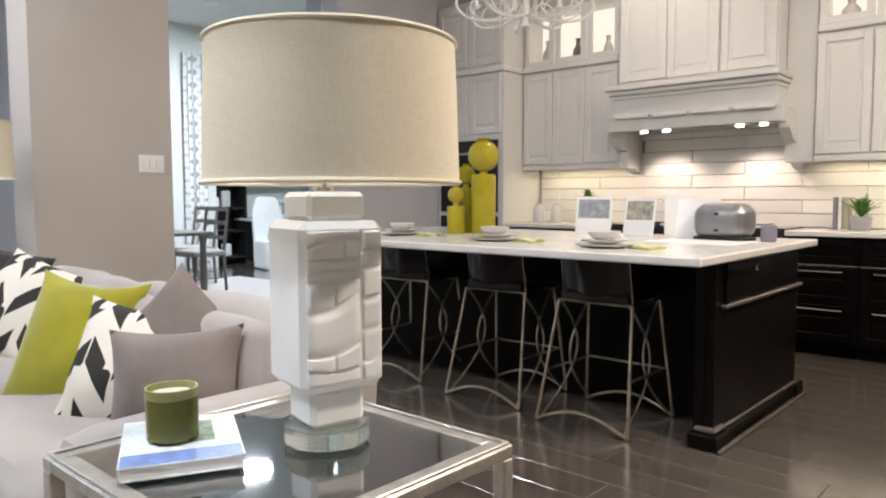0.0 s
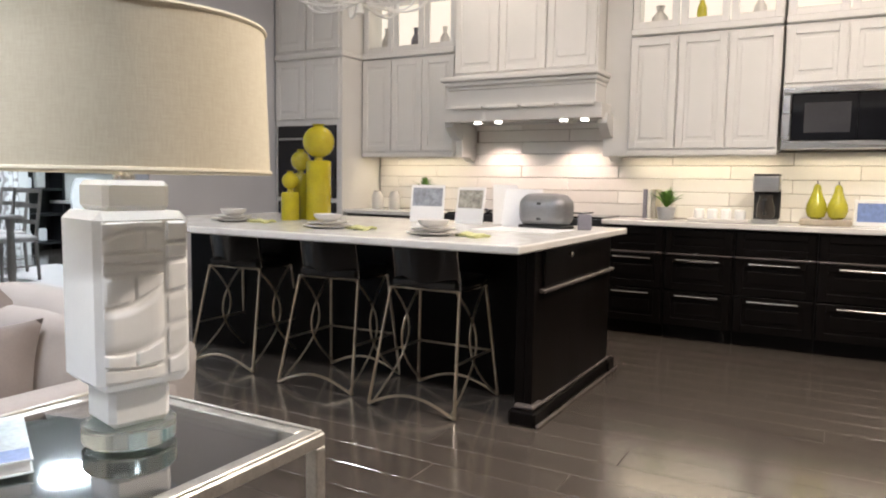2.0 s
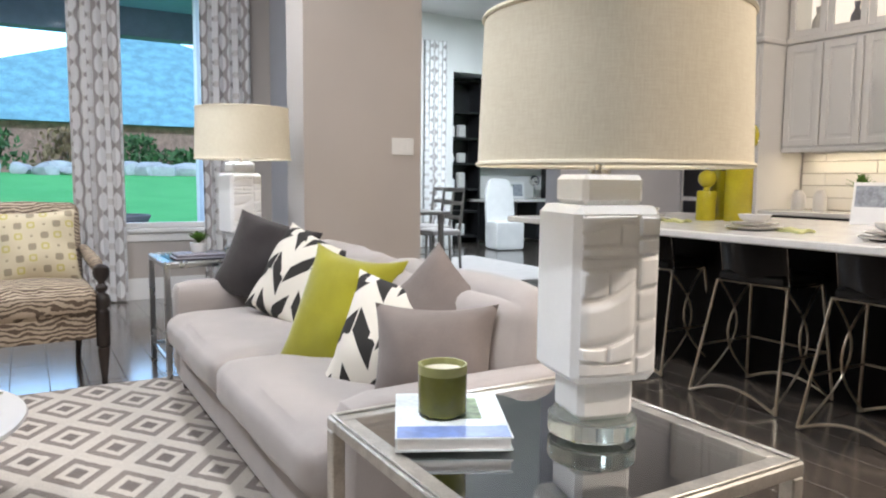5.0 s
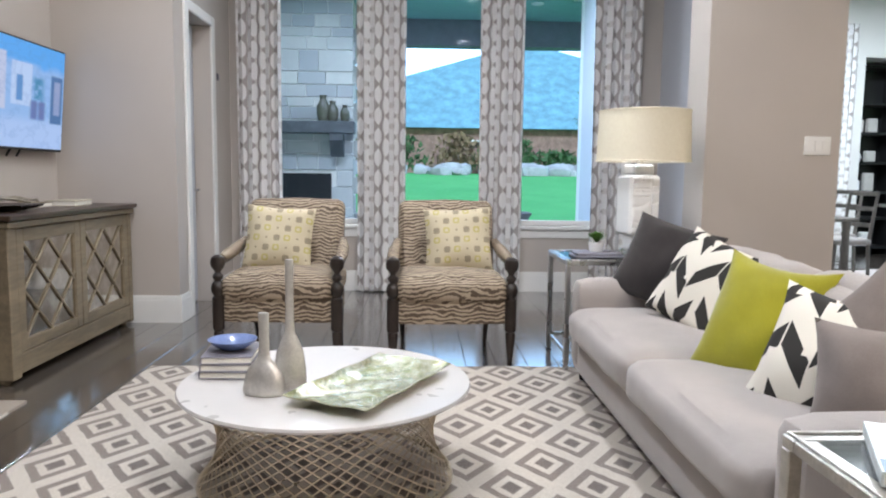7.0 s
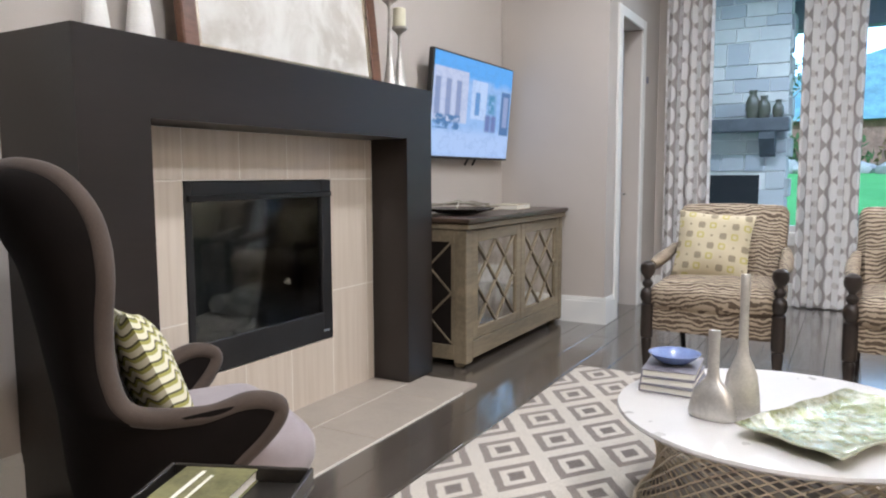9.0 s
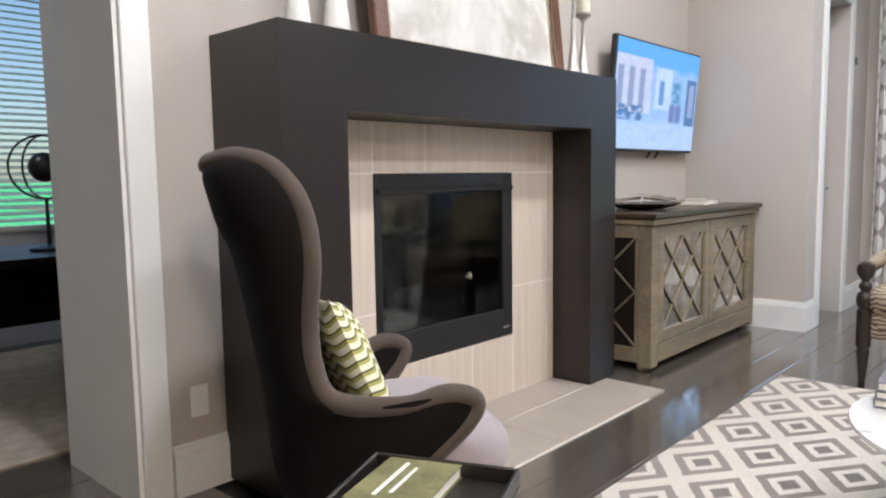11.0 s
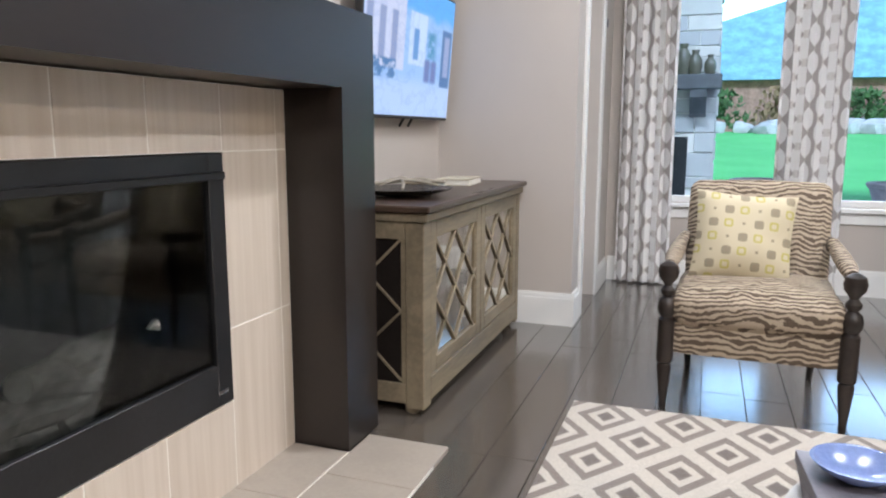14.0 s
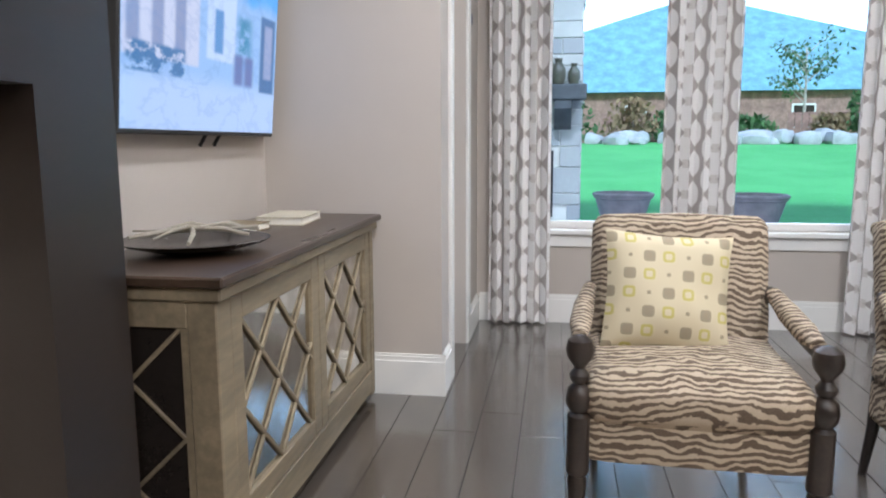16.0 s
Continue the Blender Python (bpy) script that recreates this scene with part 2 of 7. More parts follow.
# ---- materials ----
wall_mat = plain("wall_paint", (0.50, 0.45, 0.405), 0.75, vary=0.03, scale=2.0, grain=220, height=0.0004)
cool_wall_mat = plain("cool_wall_paint", (0.55, 0.56, 0.60), 0.75, vary=0.03, scale=2.0, grain=220, height=0.0004)
white_mat = plain("white_paint", (0.80, 0.79, 0.76), 0.45, vary=0.02, scale=3.0, grain=150, height=0.0003)
ceiling_mat = plain("ceiling_paint", (0.78, 0.77, 0.74), 0.85, vary=0.03, scale=2.0, grain=260, height=0.0008)
cabinet_mat = plain("cabinet_paint", (0.70, 0.685, 0.66), 0.38, vary=0.025, scale=3.0, grain=140, height=0.0003)
espresso_mat = plain("espresso_wood", (0.0028, 0.0019, 0.0016), 0.36, vary=0.35, scale=5.0, grain=40, stretch=(1, 1, 0.1), height=0.0003)
espresso_mat.node_tree.nodes["Principled BSDF"].inputs["Specular IOR Level"].default_value = 0.12
mantel_mat = plain("dark_mantel_wood", (0.0145, 0.0098, 0.008), 0.32, vary=0.2, scale=4.0, grain=60, stretch=(1, 0.2, 1), height=0.0003)
mantel_mat.node_tree.nodes["Principled BSDF"].inputs["Specular IOR Level"].default_value = 0.6
quartz_mat = plain("quartz_counter", (0.72, 0.70, 0.66), 0.18, vary=0.06, scale=14, grain=180, height=0.0001)
steel_mat = plain("brushed_steel", (0.55, 0.55, 0.55), 0.28, 1.0, vary=0.1, grain=120, stretch=(1, 0.1, 1), height=0.0002)
chrome_mat = plain("polished_nickel", (0.75, 0.73, 0.70), 0.16, 1.0, vary=0.06)
champagne_mat = plain("champagne_metal", (0.58, 0.50, 0.38), 0.3, 1.0, vary=0.18, scale=14)
silver_leaf_mat = plain("silver_leaf", (0.52, 0.50, 0.46), 0.35, 0.7, vary=0.2, scale=20, grain=140, height=0.0008)
black_mat = plain("black_metal", (0.012, 0.012, 0.013), 0.4, vary=0.3)
black_glass_mat = plain("black_glass", (0.008, 0.008, 0.010), 0.05, vary=0.1, height=0.0)
dark_leather_mat = plain("dark_leather", (0.010, 0.009, 0.009), 0.4, vary=0.3, grain=200)
turned_wood_mat = plain("ebonised_wood", (0.022, 0.015, 0.012), 0.35, vary=0.4, scale=10)
ceramic_mat = plain("white_ceramic", (0.88, 0.88, 0.87), 0.5, vary=0.02, height=0.0002)
plate_mat = plain("grey_stoneware", (0.62, 0.60, 0.57), 0.3, vary=0.05)
linen_mat = cloth("sofa_linen", (0.375, 0.34, 0.32), 0.06)
taupe_velvet_mat = cloth("taupe_velvet", (0.185, 0.155, 0.14), 0.12, sheen=0.2)
lime_velvet_mat = cloth("lime_velvet", (0.30, 0.28, 0.018), 0.14, sheen=0.4)
charcoal_mat = cloth("charcoal_cloth", (0.030, 0.025, 0.025), 0.3)
# Wing chair wool: shade darkens the shell's colour, light pales its rim.
brown_wool_mat = cloth("brown_wool", (0.0065, 0.0040, 0.0032), 0.3, sheen=0.0)
lit_edge_mat = cloth("lit_wool_edge", (0.075, 0.056, 0.046), 0.15, sheen=0.15)
# Seat cloth with the light's lavender sheen put into its base colour.
seat_sheen_mat = cloth("seat_wool_with_sheen", (0.33, 0.285, 0.295), 0.1)
white_slip_mat = cloth("white_slipcover", (0.75, 0.74, 0.73), 0.05)
paper_mat = plain("paper", (0.75, 0.72, 0.64), 0.8, vary=0.05, grain=300)
white_paper_mat = plain("white_print", (0.80, 0.80, 0.80), 0.5, vary=0.04)
grey_print_mat = plain("grey_print", (0.30, 0.32, 0.36), 0.5, vary=0.35, scale=25)
blue_cover_mat = plain("blue_cover", (0.16, 0.24, 0.50), 0.4, vary=0.2, scale=30)
grey_cover_mat = plain("grey_cover", (0.20, 0.19, 0.22), 0.5, vary=0.15)
lime_ceramic_mat = plain("chartreuse_glaze", (0.38, 0.32, 0.015), 0.16, vary=0.12, scale=9, height=0.0003)
pear_mat = plain("pear_glaze", (0.46, 0.43, 0.04), 0.2, vary=0.15, scale=12)
leaf_mat = plain("green_leaf", (0.09, 0.20, 0.03), 0.5, vary=0.4, scale=20)
soil_mat = plain("soil", (0.03, 0.02, 0.015), 0.95, vary=0.4)
wax_mat = plain("cream_wax", (0.72, 0.68, 0.52), 0.5, vary=0.04)
tile_joint_mat = plain("grout", (0.78, 0.74, 0.67), 0.9, vary=0.06)
hearth_mat = plain("hearth_stone", (0.36, 0.31, 0.26), 0.5, vary=0.08, scale=5, grain=60)
grey_wood_mat = plain("weathered_wood", (0.21, 0.168, 0.11), 0.55, vary=0.3, scale=6, grain=50, stretch=(1, 0.15, 1), height=0.0012)
walnut_mat = plain("walnut_top", (0.055, 0.035, 0.024), 0.3, vary=0.35, scale=6, grain=60, stretch=(1, 0.12, 1))
oak_mat = plain("greyed_oak", (0.19, 0.17, 0.15), 0.5, vary=0.3, scale=8, stretch=(1, 1, 0.2))
concrete_mat = plain("patio_concrete", (0.44, 0.47, 0.50), 0.6, vary=0.12, scale=2)
teal_mat = plain("patio_ceiling_paint", (0.22, 0.42, 0.40), 0.7, vary=0.06)
beam_mat = plain("patio_beam_paint", (0.16, 0.17, 0.19), 0.6, vary=0.1)
roof_mat = plain("roof_shingle", (0.17, 0.36, 0.46), 0.9, vary=0.25, scale=1.5, grain=12, height=0.02)
brick_mat = plain("house_brick", (0.30, 0.17, 0.14), 0.9, vary=0.3, scale=2, grain=8)
rock_mat = plain("garden_rock", (0.42, 0.42, 0.44), 0.9, vary=0.25, scale=2)
bush_mat = plain("bush_leaf", (0.06, 0.13, 0.045), 0.8, vary=0.5, scale=3, grain=12)
straw_mat = plain("dry_grass", (0.24, 0.16, 0.09), 0.9, vary=0.35, scale=4)
planter_mat = plain("planter", (0.30, 0.24, 0.25), 0.8, vary=0.2)
log_mat = plain("pale_log", (0.42, 0.38, 0.32), 0.9, vary=0.4, scale=12, height=0.004)
can_mat = plain("can_trim", (0.8, 0.8, 0.78), 0.5, vary=0.02)


def glow(name, c, power):
    m = Mat(name, 0.5)
    m.color((0, 0, 0))
    m.b.inputs["Emission Color"].default_value = (*c, 1)
    m.b.inputs["Emission Strength"].default_value = power
    return m.m


can_glow = glow("lit_bulb", (1.0, 0.93, 0.82), 9.0)
# Cabinet backs glow themselves, standing in for lights inside.
cabinet_glow = glow("glowing_cabinet_back", (1.0, 0.93, 0.82), 1.15)


green_glass_mat = plain("olive_glass", (0.15, 0.15, 0.035), 0.12, vary=0.08, height=0.0)


def thin_glass(name, tint=(1, 1, 1), gloss=0.08, share=0.0):
    """A pane: mostly see-through, with some gloss; share adds an even coating's reflection."""
    m = Mat(name)
    nt = m.nt
    tr, gl, mx, fr = (nt.nodes.new(k) for k in ("ShaderNodeBsdfTransparent", "ShaderNodeBsdfGlossy", "ShaderNodeMixShader", "ShaderNodeFresnel"))
    tr.inputs[0].default_value = (*tint, 1)
    gl.inputs["Roughness"].default_value = 0.03
    fr.inputs[0].default_value = 1.3 + gloss
    f = Ex(nt, fr.outputs[0]) + share
    nt.links.new(f.min(1.0).s, mx.inputs[0])
    nt.links.new(tr.outputs[0], mx.inputs[1])
    nt.links.new(gl.outputs[0], mx.inputs[2])
    nt.links.new(mx.outputs[0], nt.nodes["Material Output"].inputs[0])
    return m.m


pane_mat = thin_glass("window_glass", (0.88, 0.94, 1.0), -0.24)
cabinet_pane_mat = thin_glass("cabinet_glass", (1.0, 0.99, 0.97), -0.1)
table_glass_mat = thin_glass("table_glass", (0.86, 0.92, 0.89), 0.3, 0.46)
crystal = Mat("crystal", 0.04)
crystal.color((0.86, 0.93, 0.89))
crystal.put(Transmission_Weight=0.88, IOR=1.5)
crystal_mat = crystal.m
mirror = Mat("aged_mirror", 0.06, 1.0)
mirror.color(mirror.mix(mirror.noise(9, 5).soft(0.35, 0.7), (0.50, 0.47, 0.42), (0.74, 0.72, 0.68)))
mirror_mat = mirror.m


def floor_wood():
    m = Mat("dark_floor_wood", 0.3)
    grain = m.noise(14, 6, (1, 0.06, 1), distort=0.6)
    fine = m.noise(120, 3, (1, 0.05, 1))
    pick = m.random()
    a = m.mix(pick, (0.064, 0.053, 0.044), (0.090, 0.074, 0.061))
    c = m.mix((grain * 0.7 + fine * 0.3).soft(0.35, 0.7), a, (0.112, 0.094, 0.080))
    m.color(c).rough(grain * 0.16 + 0.12).bump(grain * 0.6 + fine * 0.4, 0.0004, 0.4)
    m.put(Specular_IOR_Level=1.0, Coat_Weight=0.75, Coat_Roughness=0.14)
    return m.m


floor_mat = floor_wood()


def zebra():
    """Warm cream cloth with broken brown stripes."""
    m = Mat("zebra_weave", 0.9)
    x, y, z = m.xyz()
    warp = m.noise(3.2, 3, (1, 1, 1), distort=0.4)
    fine = m.noise(16, 3)
    wave = ((z + y * 0.8) * 245 + (warp - 0.5) * 34 + (fine - 0.5) * 11 + (x.abs() * 34).sin() * 1.3).sin()
    tone = (wave + (m.noise(11, 3, (1, 3, 4)) - 0.5) * 3.4).soft(-0.25, 0.3)
    c = m.mix(tone, (0.085, 0.060, 0.042), (0.44, 0.36, 0.27))
    m.color(m.mix(m.noise(300, 2).soft(0.35, 0.65) * 0.25, c, (0.25, 0.19, 0.13)))
    m.bump(m.noise(320, 2), 0.001)
    return m.m


zebra_mat = zebra()


def dotted():
    """Cream cloth with rows of rounded squares, filled and hollow by turns, in taupe and lime."""
    m = Mat("dotted_cushion_cloth", 0.9)
    x, y, z = m.xyz()
    u, v = (x + 1) / 0.064, (z + 1) / 0.064
    a, b = (u.frac() - 0.5).abs(), (v.frac() - 0.5).abs()
    d = (a * a * a * a + b * b * b * b).op("POWER", 0.25)
    k = ((u.floor() + v.floor() * 2) / 3).frac()
    full, ring, dot = k.less(0.2), k.more(0.2) * k.less(0.5), k.more(0.5)
    shape = full * d.less(0.31) + ring * d.less(0.31) * d.more(0.17) + dot * d.less(0.10)
    ink = m.mix(ring, (0.24, 0.20, 0.14), (0.42, 0.37, 0.10))
    c = m.mix(shape.min(1.0) * 0.85, (0.52, 0.455, 0.32), ink)
    m.color(c).bump(m.noise(350, 2), 0.001)
    return m.m


dotted_mat = dotted()


def chevron():
    """Off-white cloth with black lozenges, set in leaning rows."""
    m = Mat("lozenge_cushion_cloth", 0.9)
    x, y, z = m.xyz()
    u, v = x / 0.115 + 20.25, z / 0.20 + 20.1
    col = u.floor()
    s = u.frac()
    lean = (col * 0.5).frac() * 4 - 1
    w = (v + s * 0.62 * lean + col * 0.31).frac()
    hard = w.less(0.44) * (((col * 0.5 + v.floor() * 0.5).frac()).less(0.3).max(s.less(0.72))) * s.more(0.05)
    c = m.mix(hard, (0.70, 0.66, 0.58), (0.022, 0.020, 0.018))
    m.color(c).bump(m.noise(320, 2), 0.001)
    return m.m


chevron_mat = chevron()


def zigzag():
    """Cream and lime cloth with thin wavy bars."""
    m = Mat("wavy_cushion_cloth", 0.9)
    x, y, z = m.xyz()
    wave = (z * 190 + (x * 95).sin() * 1.5 + (m.noise(6) - 0.5) * 2.5).sin()
    c = m.mix(wave.soft(-0.2, 0.6), (0.70, 0.66, 0.50), (0.34, 0.32, 0.085))
    c = m.mix((z * 190 + (x * 95).sin() * 1.5 - 1.1 + (m.noise(6) - 0.5) * 2.5).sin().soft(0.75, 0.95), c, (0.10, 0.09, 0.05))
    m.color(c).bump(m.noise(300, 2), 0.001)
    return m.m


zigzag_mat = zigzag()


def rug_cloth():
    """Taupe pile with cream diamonds one inside the other."""
    m = Mat("diamond_rug_pile", 0.95)
    x, y, z = m.xyz()
    wob = (m.noise(30, 2) - 0.5) * 0.035
    a = ((x / 0.32 + 10 + wob).frac() - 0.5).abs()
    b = ((y / 0.44 + 10 + wob).frac() - 0.5).abs()
    d = a + b
    d = d.min(d * -1 + 1)
    f = (d.soft(0.125, 0.14) * (d * -1 + 1).soft(0.745, 0.76) + d.soft(0.375, 0.39)).min(1.0)
    c = m.mix(f, (0.23, 0.19, 0.165), (0.60, 0.545, 0.475))
    c = m.mix(d.less(0.11) * 0.6, c, (0.10, 0.082, 0.072))
    c = m.mix(m.noise(160, 3).soft(0.3, 0.7) * 0.22, c, (0.12, 0.10, 0.09))
    m.color(c).bump(m.noise(260, 3), 0.004, 0.8)
    m.put(Sheen_Weight=0.2)
    return m.m


rug_mat = rug_cloth()


def curtain_cloth(name, tall=0.20):
    """White cloth printed with columns of long taupe-edged ovals."""
    m = Mat(name, 0.85)
    u, v, w = m.xyz("UV")
    cu = u / 0.105
    col = cu.floor()
    a = (cu.frac() - 0.5).abs() * 2
    b = ((v / tall + (col * 0.5).frac()).frac() - 0.5).abs() * 2
    d = a * 0.9 + (b * b * b) * 0.75
    inside = (Ex(m.nt, d.s) * -1 + 1).soft(0.10, 0.22)
    c = m.mix(inside, (0.42, 0.385, 0.37), (0.86, 0.85, 0.84))
    dash = a.less(0.35) * b.more(0.72)
    c = m.mix(dash * 0.8, c, (0.66, 0.63, 0.60))
    m.color(c).bump(m.noise(400, 2), 0.0006)
    m.put(Transmission_Weight=0.0)
    return m.m


curtain_mat = curtain_cloth("oval_print_curtain")


def striped_tile():
    m = Mat("vein_cut_tile", 0.35)
    x, y, z = m.xyz()
    r = m.random()
    veins = m.noise(34, 4, (1, 1, 0.04), distort=0.3)
    c = m.mix(veins.soft(0.25, 0.75), (0.55, 0.465, 0.38), (0.635, 0.555, 0.47))
    c = m.mix(r * 0.16, c, (0.47, 0.41, 0.34))
    m.color(c).bump(m.noise(120, 3), 0.0003)
    return m.m


tile_mat = striped_tile()


def splash_tile():
    m = Mat("white_splash_tile", 0.18)
    c = m.mix(m.random(), (0.70, 0.67, 0.62), (0.80, 0.78, 0.74))
    m.color(c).bump(m.noise(18, 2), 0.001)
    return m.m


splash_mat = splash_tile()


def ashlar():
    m = Mat("limestone_block", 0.85)
    r = m.random()
    c = m.mix(r, (0.36, 0.37, 0.38), (0.58, 0.56, 0.51))
    c = m.mix(m.noise(5, 5).soft(0.3, 0.75) * 0.4, c, (0.42, 0.41, 0.40))
    m.color(c).bump(m.noise(22, 5), 0.006, 0.8)
    return m.m


stone_mat = ashlar()


def lawn_grass():
    m = Mat("lawn_grass", 0.9)
    c = m.mix(m.noise(0.6, 4).soft(0.3, 0.7), (0.07, 0.42, 0.11), (0.10, 0.50, 0.14))
    m.color(m.mix(m.noise(30, 3).soft(0.3, 0.7) * 0.35, c, (0.03, 0.16, 0.03))).bump(m.noise(60, 3), 0.02)
    return m.m


lawn_mat = lawn_grass()
haze = Mat("bright_sky", 0.9)
haze.color((0.0, 0.0, 0.0))
haze.b.inputs["Emission Color"].default_value = (0.46, 0.70, 1.0, 1)
haze.b.inputs["Emission Strength"].default_value = 5.2
sky_glow = haze.m


def shade_linen():
    m = Mat("lampshade_linen", 0.9)
    thread = m.noise(60, 3, (6, 6, 0.6)) * 0.5 + m.noise(60, 3, (0.6, 0.6, 8)) * 0.5
    m.color(m.mix(thread.soft(0.35, 0.65), (0.78, 0.71, 0.55), (0.85, 0.79, 0.63))).bump(thread, 0.0008)
    return m.m


shade_mat = shade_linen()


def tv_picture():
    """A shining picture: a pale paved courtyard, a white house with columns, a plant in pots and a dark door."""
    m = Mat("screen_picture", 0.15)
    x, y, z = m.xyz("Generated")
    n1, n2 = m.noise(6, 4, space="Generated", distort=0.4), m.noise(16, 3, space="Generated")

    def patch(cy, hy, cz, hz, s=0.012):
        return (y - cy).abs().soft(hy + s, hy - s) * (z - cz).abs().soft(hz + s, hz - s)

    c = m.mix(z.soft(0.20, 0.34), (0.62, 0.70, 0.92), (0.42, 0.56, 0.82))
    c = m.mix((z + (n1 - 0.5) * 0.15).soft(0.74, 0.84), c, (0.10, 0.40, 0.90))
    c = m.mix(patch(0.20, 0.20, 0.60, 0.26), c, (0.80, 0.72, 0.74))
    for at in (0.05, 0.17, 0.29):
        c = m.mix(patch(at, 0.030, 0.58, 0.18), c, (0.34, 0.26, 0.28))
    c = m.mix(patch(0.55, 0.10, 0.60, 0.20), c, (0.74, 0.80, 0.95))
    c = m.mix(patch(0.53, 0.03, 0.56, 0.12), c, (0.12, 0.22, 0.42))
    c = m.mix(patch(0.17, 0.15, 0.34, 0.07) * n2.soft(0.40, 0.55), c, (0.04, 0.05, 0.09))
    c = m.mix(patch(0.72, 0.05, 0.56, 0.13, 0.04) * n2.soft(0.30, 0.55), c, (0.02, 0.16, 0.16))
    for at in (0.68, 0.76):
        c = m.mix(patch(at, 0.035, 0.37, 0.09, 0.02), c, (0.16, 0.06, 0.13))
    c = m.mix(patch(0.92, 0.065, 0.50, 0.24), c, (0.05, 0.025, 0.03))
    c = m.mix(patch(0.925, 0.035, 0.52, 0.17), c, (0.42, 0.34, 0.38))
    c = m.mix((n1 - 0.5).abs().soft(0.05, 0.0) * 0.18, c, (0.08, 0.12, 0.30))
    c = m.mix(0.38, c, (0.08, 0.40, 0.98))
    m.color((0.01, 0.01, 0.01))
    m.nt.links.new(c.s, m.b.inputs["Emission Color"])
    m.b.inputs["Emission Strength"].default_value = 0.95
    return m.m


tv_mat = tv_picture()


def canvas():
    m = Mat("abstract_canvas", 0.8)
    a, b = m.noise(3.5, 6, distort=0.6), m.noise(11, 5)
    c = m.mix(a.soft(0.35, 0.7), (0.72, 0.70, 0.66), (0.50, 0.46, 0.41))
    m.color(m.mix(b.soft(0.5, 0.75) * 0.7, c, (0.74, 0.72, 0.68))).bump(b, 0.003)
    return m.m


canvas_mat = canvas()

# ---- structure ----
W, E, S, N = -4.02, 5.10, -6.4, 7.2      # inner faces: fireplace wall, kitchen wall, unseen back wall, window wall
DN = 10.6                                 # far wall of the dining room
built("floor", bx((-8.0, S - 0.2, -0.2), (9.6, N + 0.2, -0.012)), black_mat, "dark subfloor under the boards")
built("floor_dining", bx((1.07, N + 0.2, -0.2), (9.6, 11.4, -0.012)), black_mat)
built("ceiling", bx((-8.0, S - 0.2, CEIL), (9.6, N + 0.4, CEIL + 0.2)), ceiling_mat, "plain white ceiling")
built("ceiling_dining", bx((1.07, N + 0.4, 3.85), (9.6, 11.4, 4.05)), ceiling_mat)
# Unseen closing wall, set far back so less light bounces onto the mantel.
built("wall_south", bx((-8.0, S - 0.2, 0), (9.6, S, CEIL)), wall_mat)
built("wall_east", bx((E, S, 0), (E + 0.2, 5.0, CEIL)), wall_mat)
built("wall_dining_east", bx((9.4, 5.2, 0), (9.6, 11.4, 3.85)), cool_wall_mat)
# fireplace chase, thick, with the opening to the study before it
built("wall_west", bx((-4.63, 1.25, 0), (W, 5.61, CEIL)), wall_mat, "warm greige painted wall beside the fireplace")
built("wall_west_back", bx((-4.22, S, 0), (W, -0.9, CEIL)), wall_mat)
built("wall_west_header", bx((-4.22, -0.9, 2.6), (W, 1.25, CEIL)), wall_mat)
built("wall_return", bx((-4.63, 5.61, 0), (-3.13, 5.80, CEIL)), wall_mat, "greige return wall")
f = bx((-3.33, 5.80, 0), (-3.13, 5.92, CEIL)).box((-3.33, 5.92, 2.42), (-3.13, 6.56, CEIL)).box((-3.33, 6.56, 0), (-3.13, N, CEIL))
built("wall_niche", f, wall_mat, "wall with a cased doorway")
# window wall with three tall windows
PANES = ((-2.86, -1.78), (-1.62, -0.56), (-0.40, 0.66))
HEAD, SILL = 3.2, 0.66
f = Form().box((-3.42, N, 0), (1.27, N + 0.2, SILL)).box((-3.42, N, HEAD), (1.27, N + 0.2, CEIL))
edges = [-3.42] + [v for p in PANES for v in p] + [1.27]
for a, b in zip(edges[::2], edges[1::2]):
    f.box((a, N, SILL), (b, N + 0.2, HEAD))
built("wall_north", f, wall_mat, "greige wall with three tall windows")
built("wall_nook_east", bx((1.07, 4.90, 0), (1.27, N, CEIL)), cool_wall_mat)
built("wall_pier", bx((0.48, 4.57, 0), (1.34, 4.90, CEIL)), wall_mat, "greige pier beside the dining opening")
# arched header between pier and kitchen wall
f = Form()
x0, x1, spring, rise = 1.34, 2.95, 2.62, 0.62
n = 24
ring = []
for i in range(n + 1):
    u = i / n
    ring.append((x0 + (x1 - x0) * u, spring + rise * math.sqrt(max(0, 1 - (2 * u - 1) ** 2))))
for y in (4.70, 4.90):
    k = len(f.v)
    f.v += [(x, y, z) for x, z in ring] + [(x, y, CEIL) for x, z in ring]
    q = [(k + i, k + i + 1, k + n + 2 + i, k + n + 1 + i) for i in range(n)]
    f.f += q if y < 4.8 else [a[::-1] for a in q]
k = 2 * (n + 1)
f.f += [(i, k + i, k + i + 1, i + 1) for i in range(n)]
built("wall_arch", f, cool_wall_mat, "arched header over the dining opening")
built("wall_kitchen_north", bx((2.95, 4.98, 0), (E + 0.2, 5.18, CEIL)), cool_wall_mat, "pale blue-grey end wall of the kitchen")
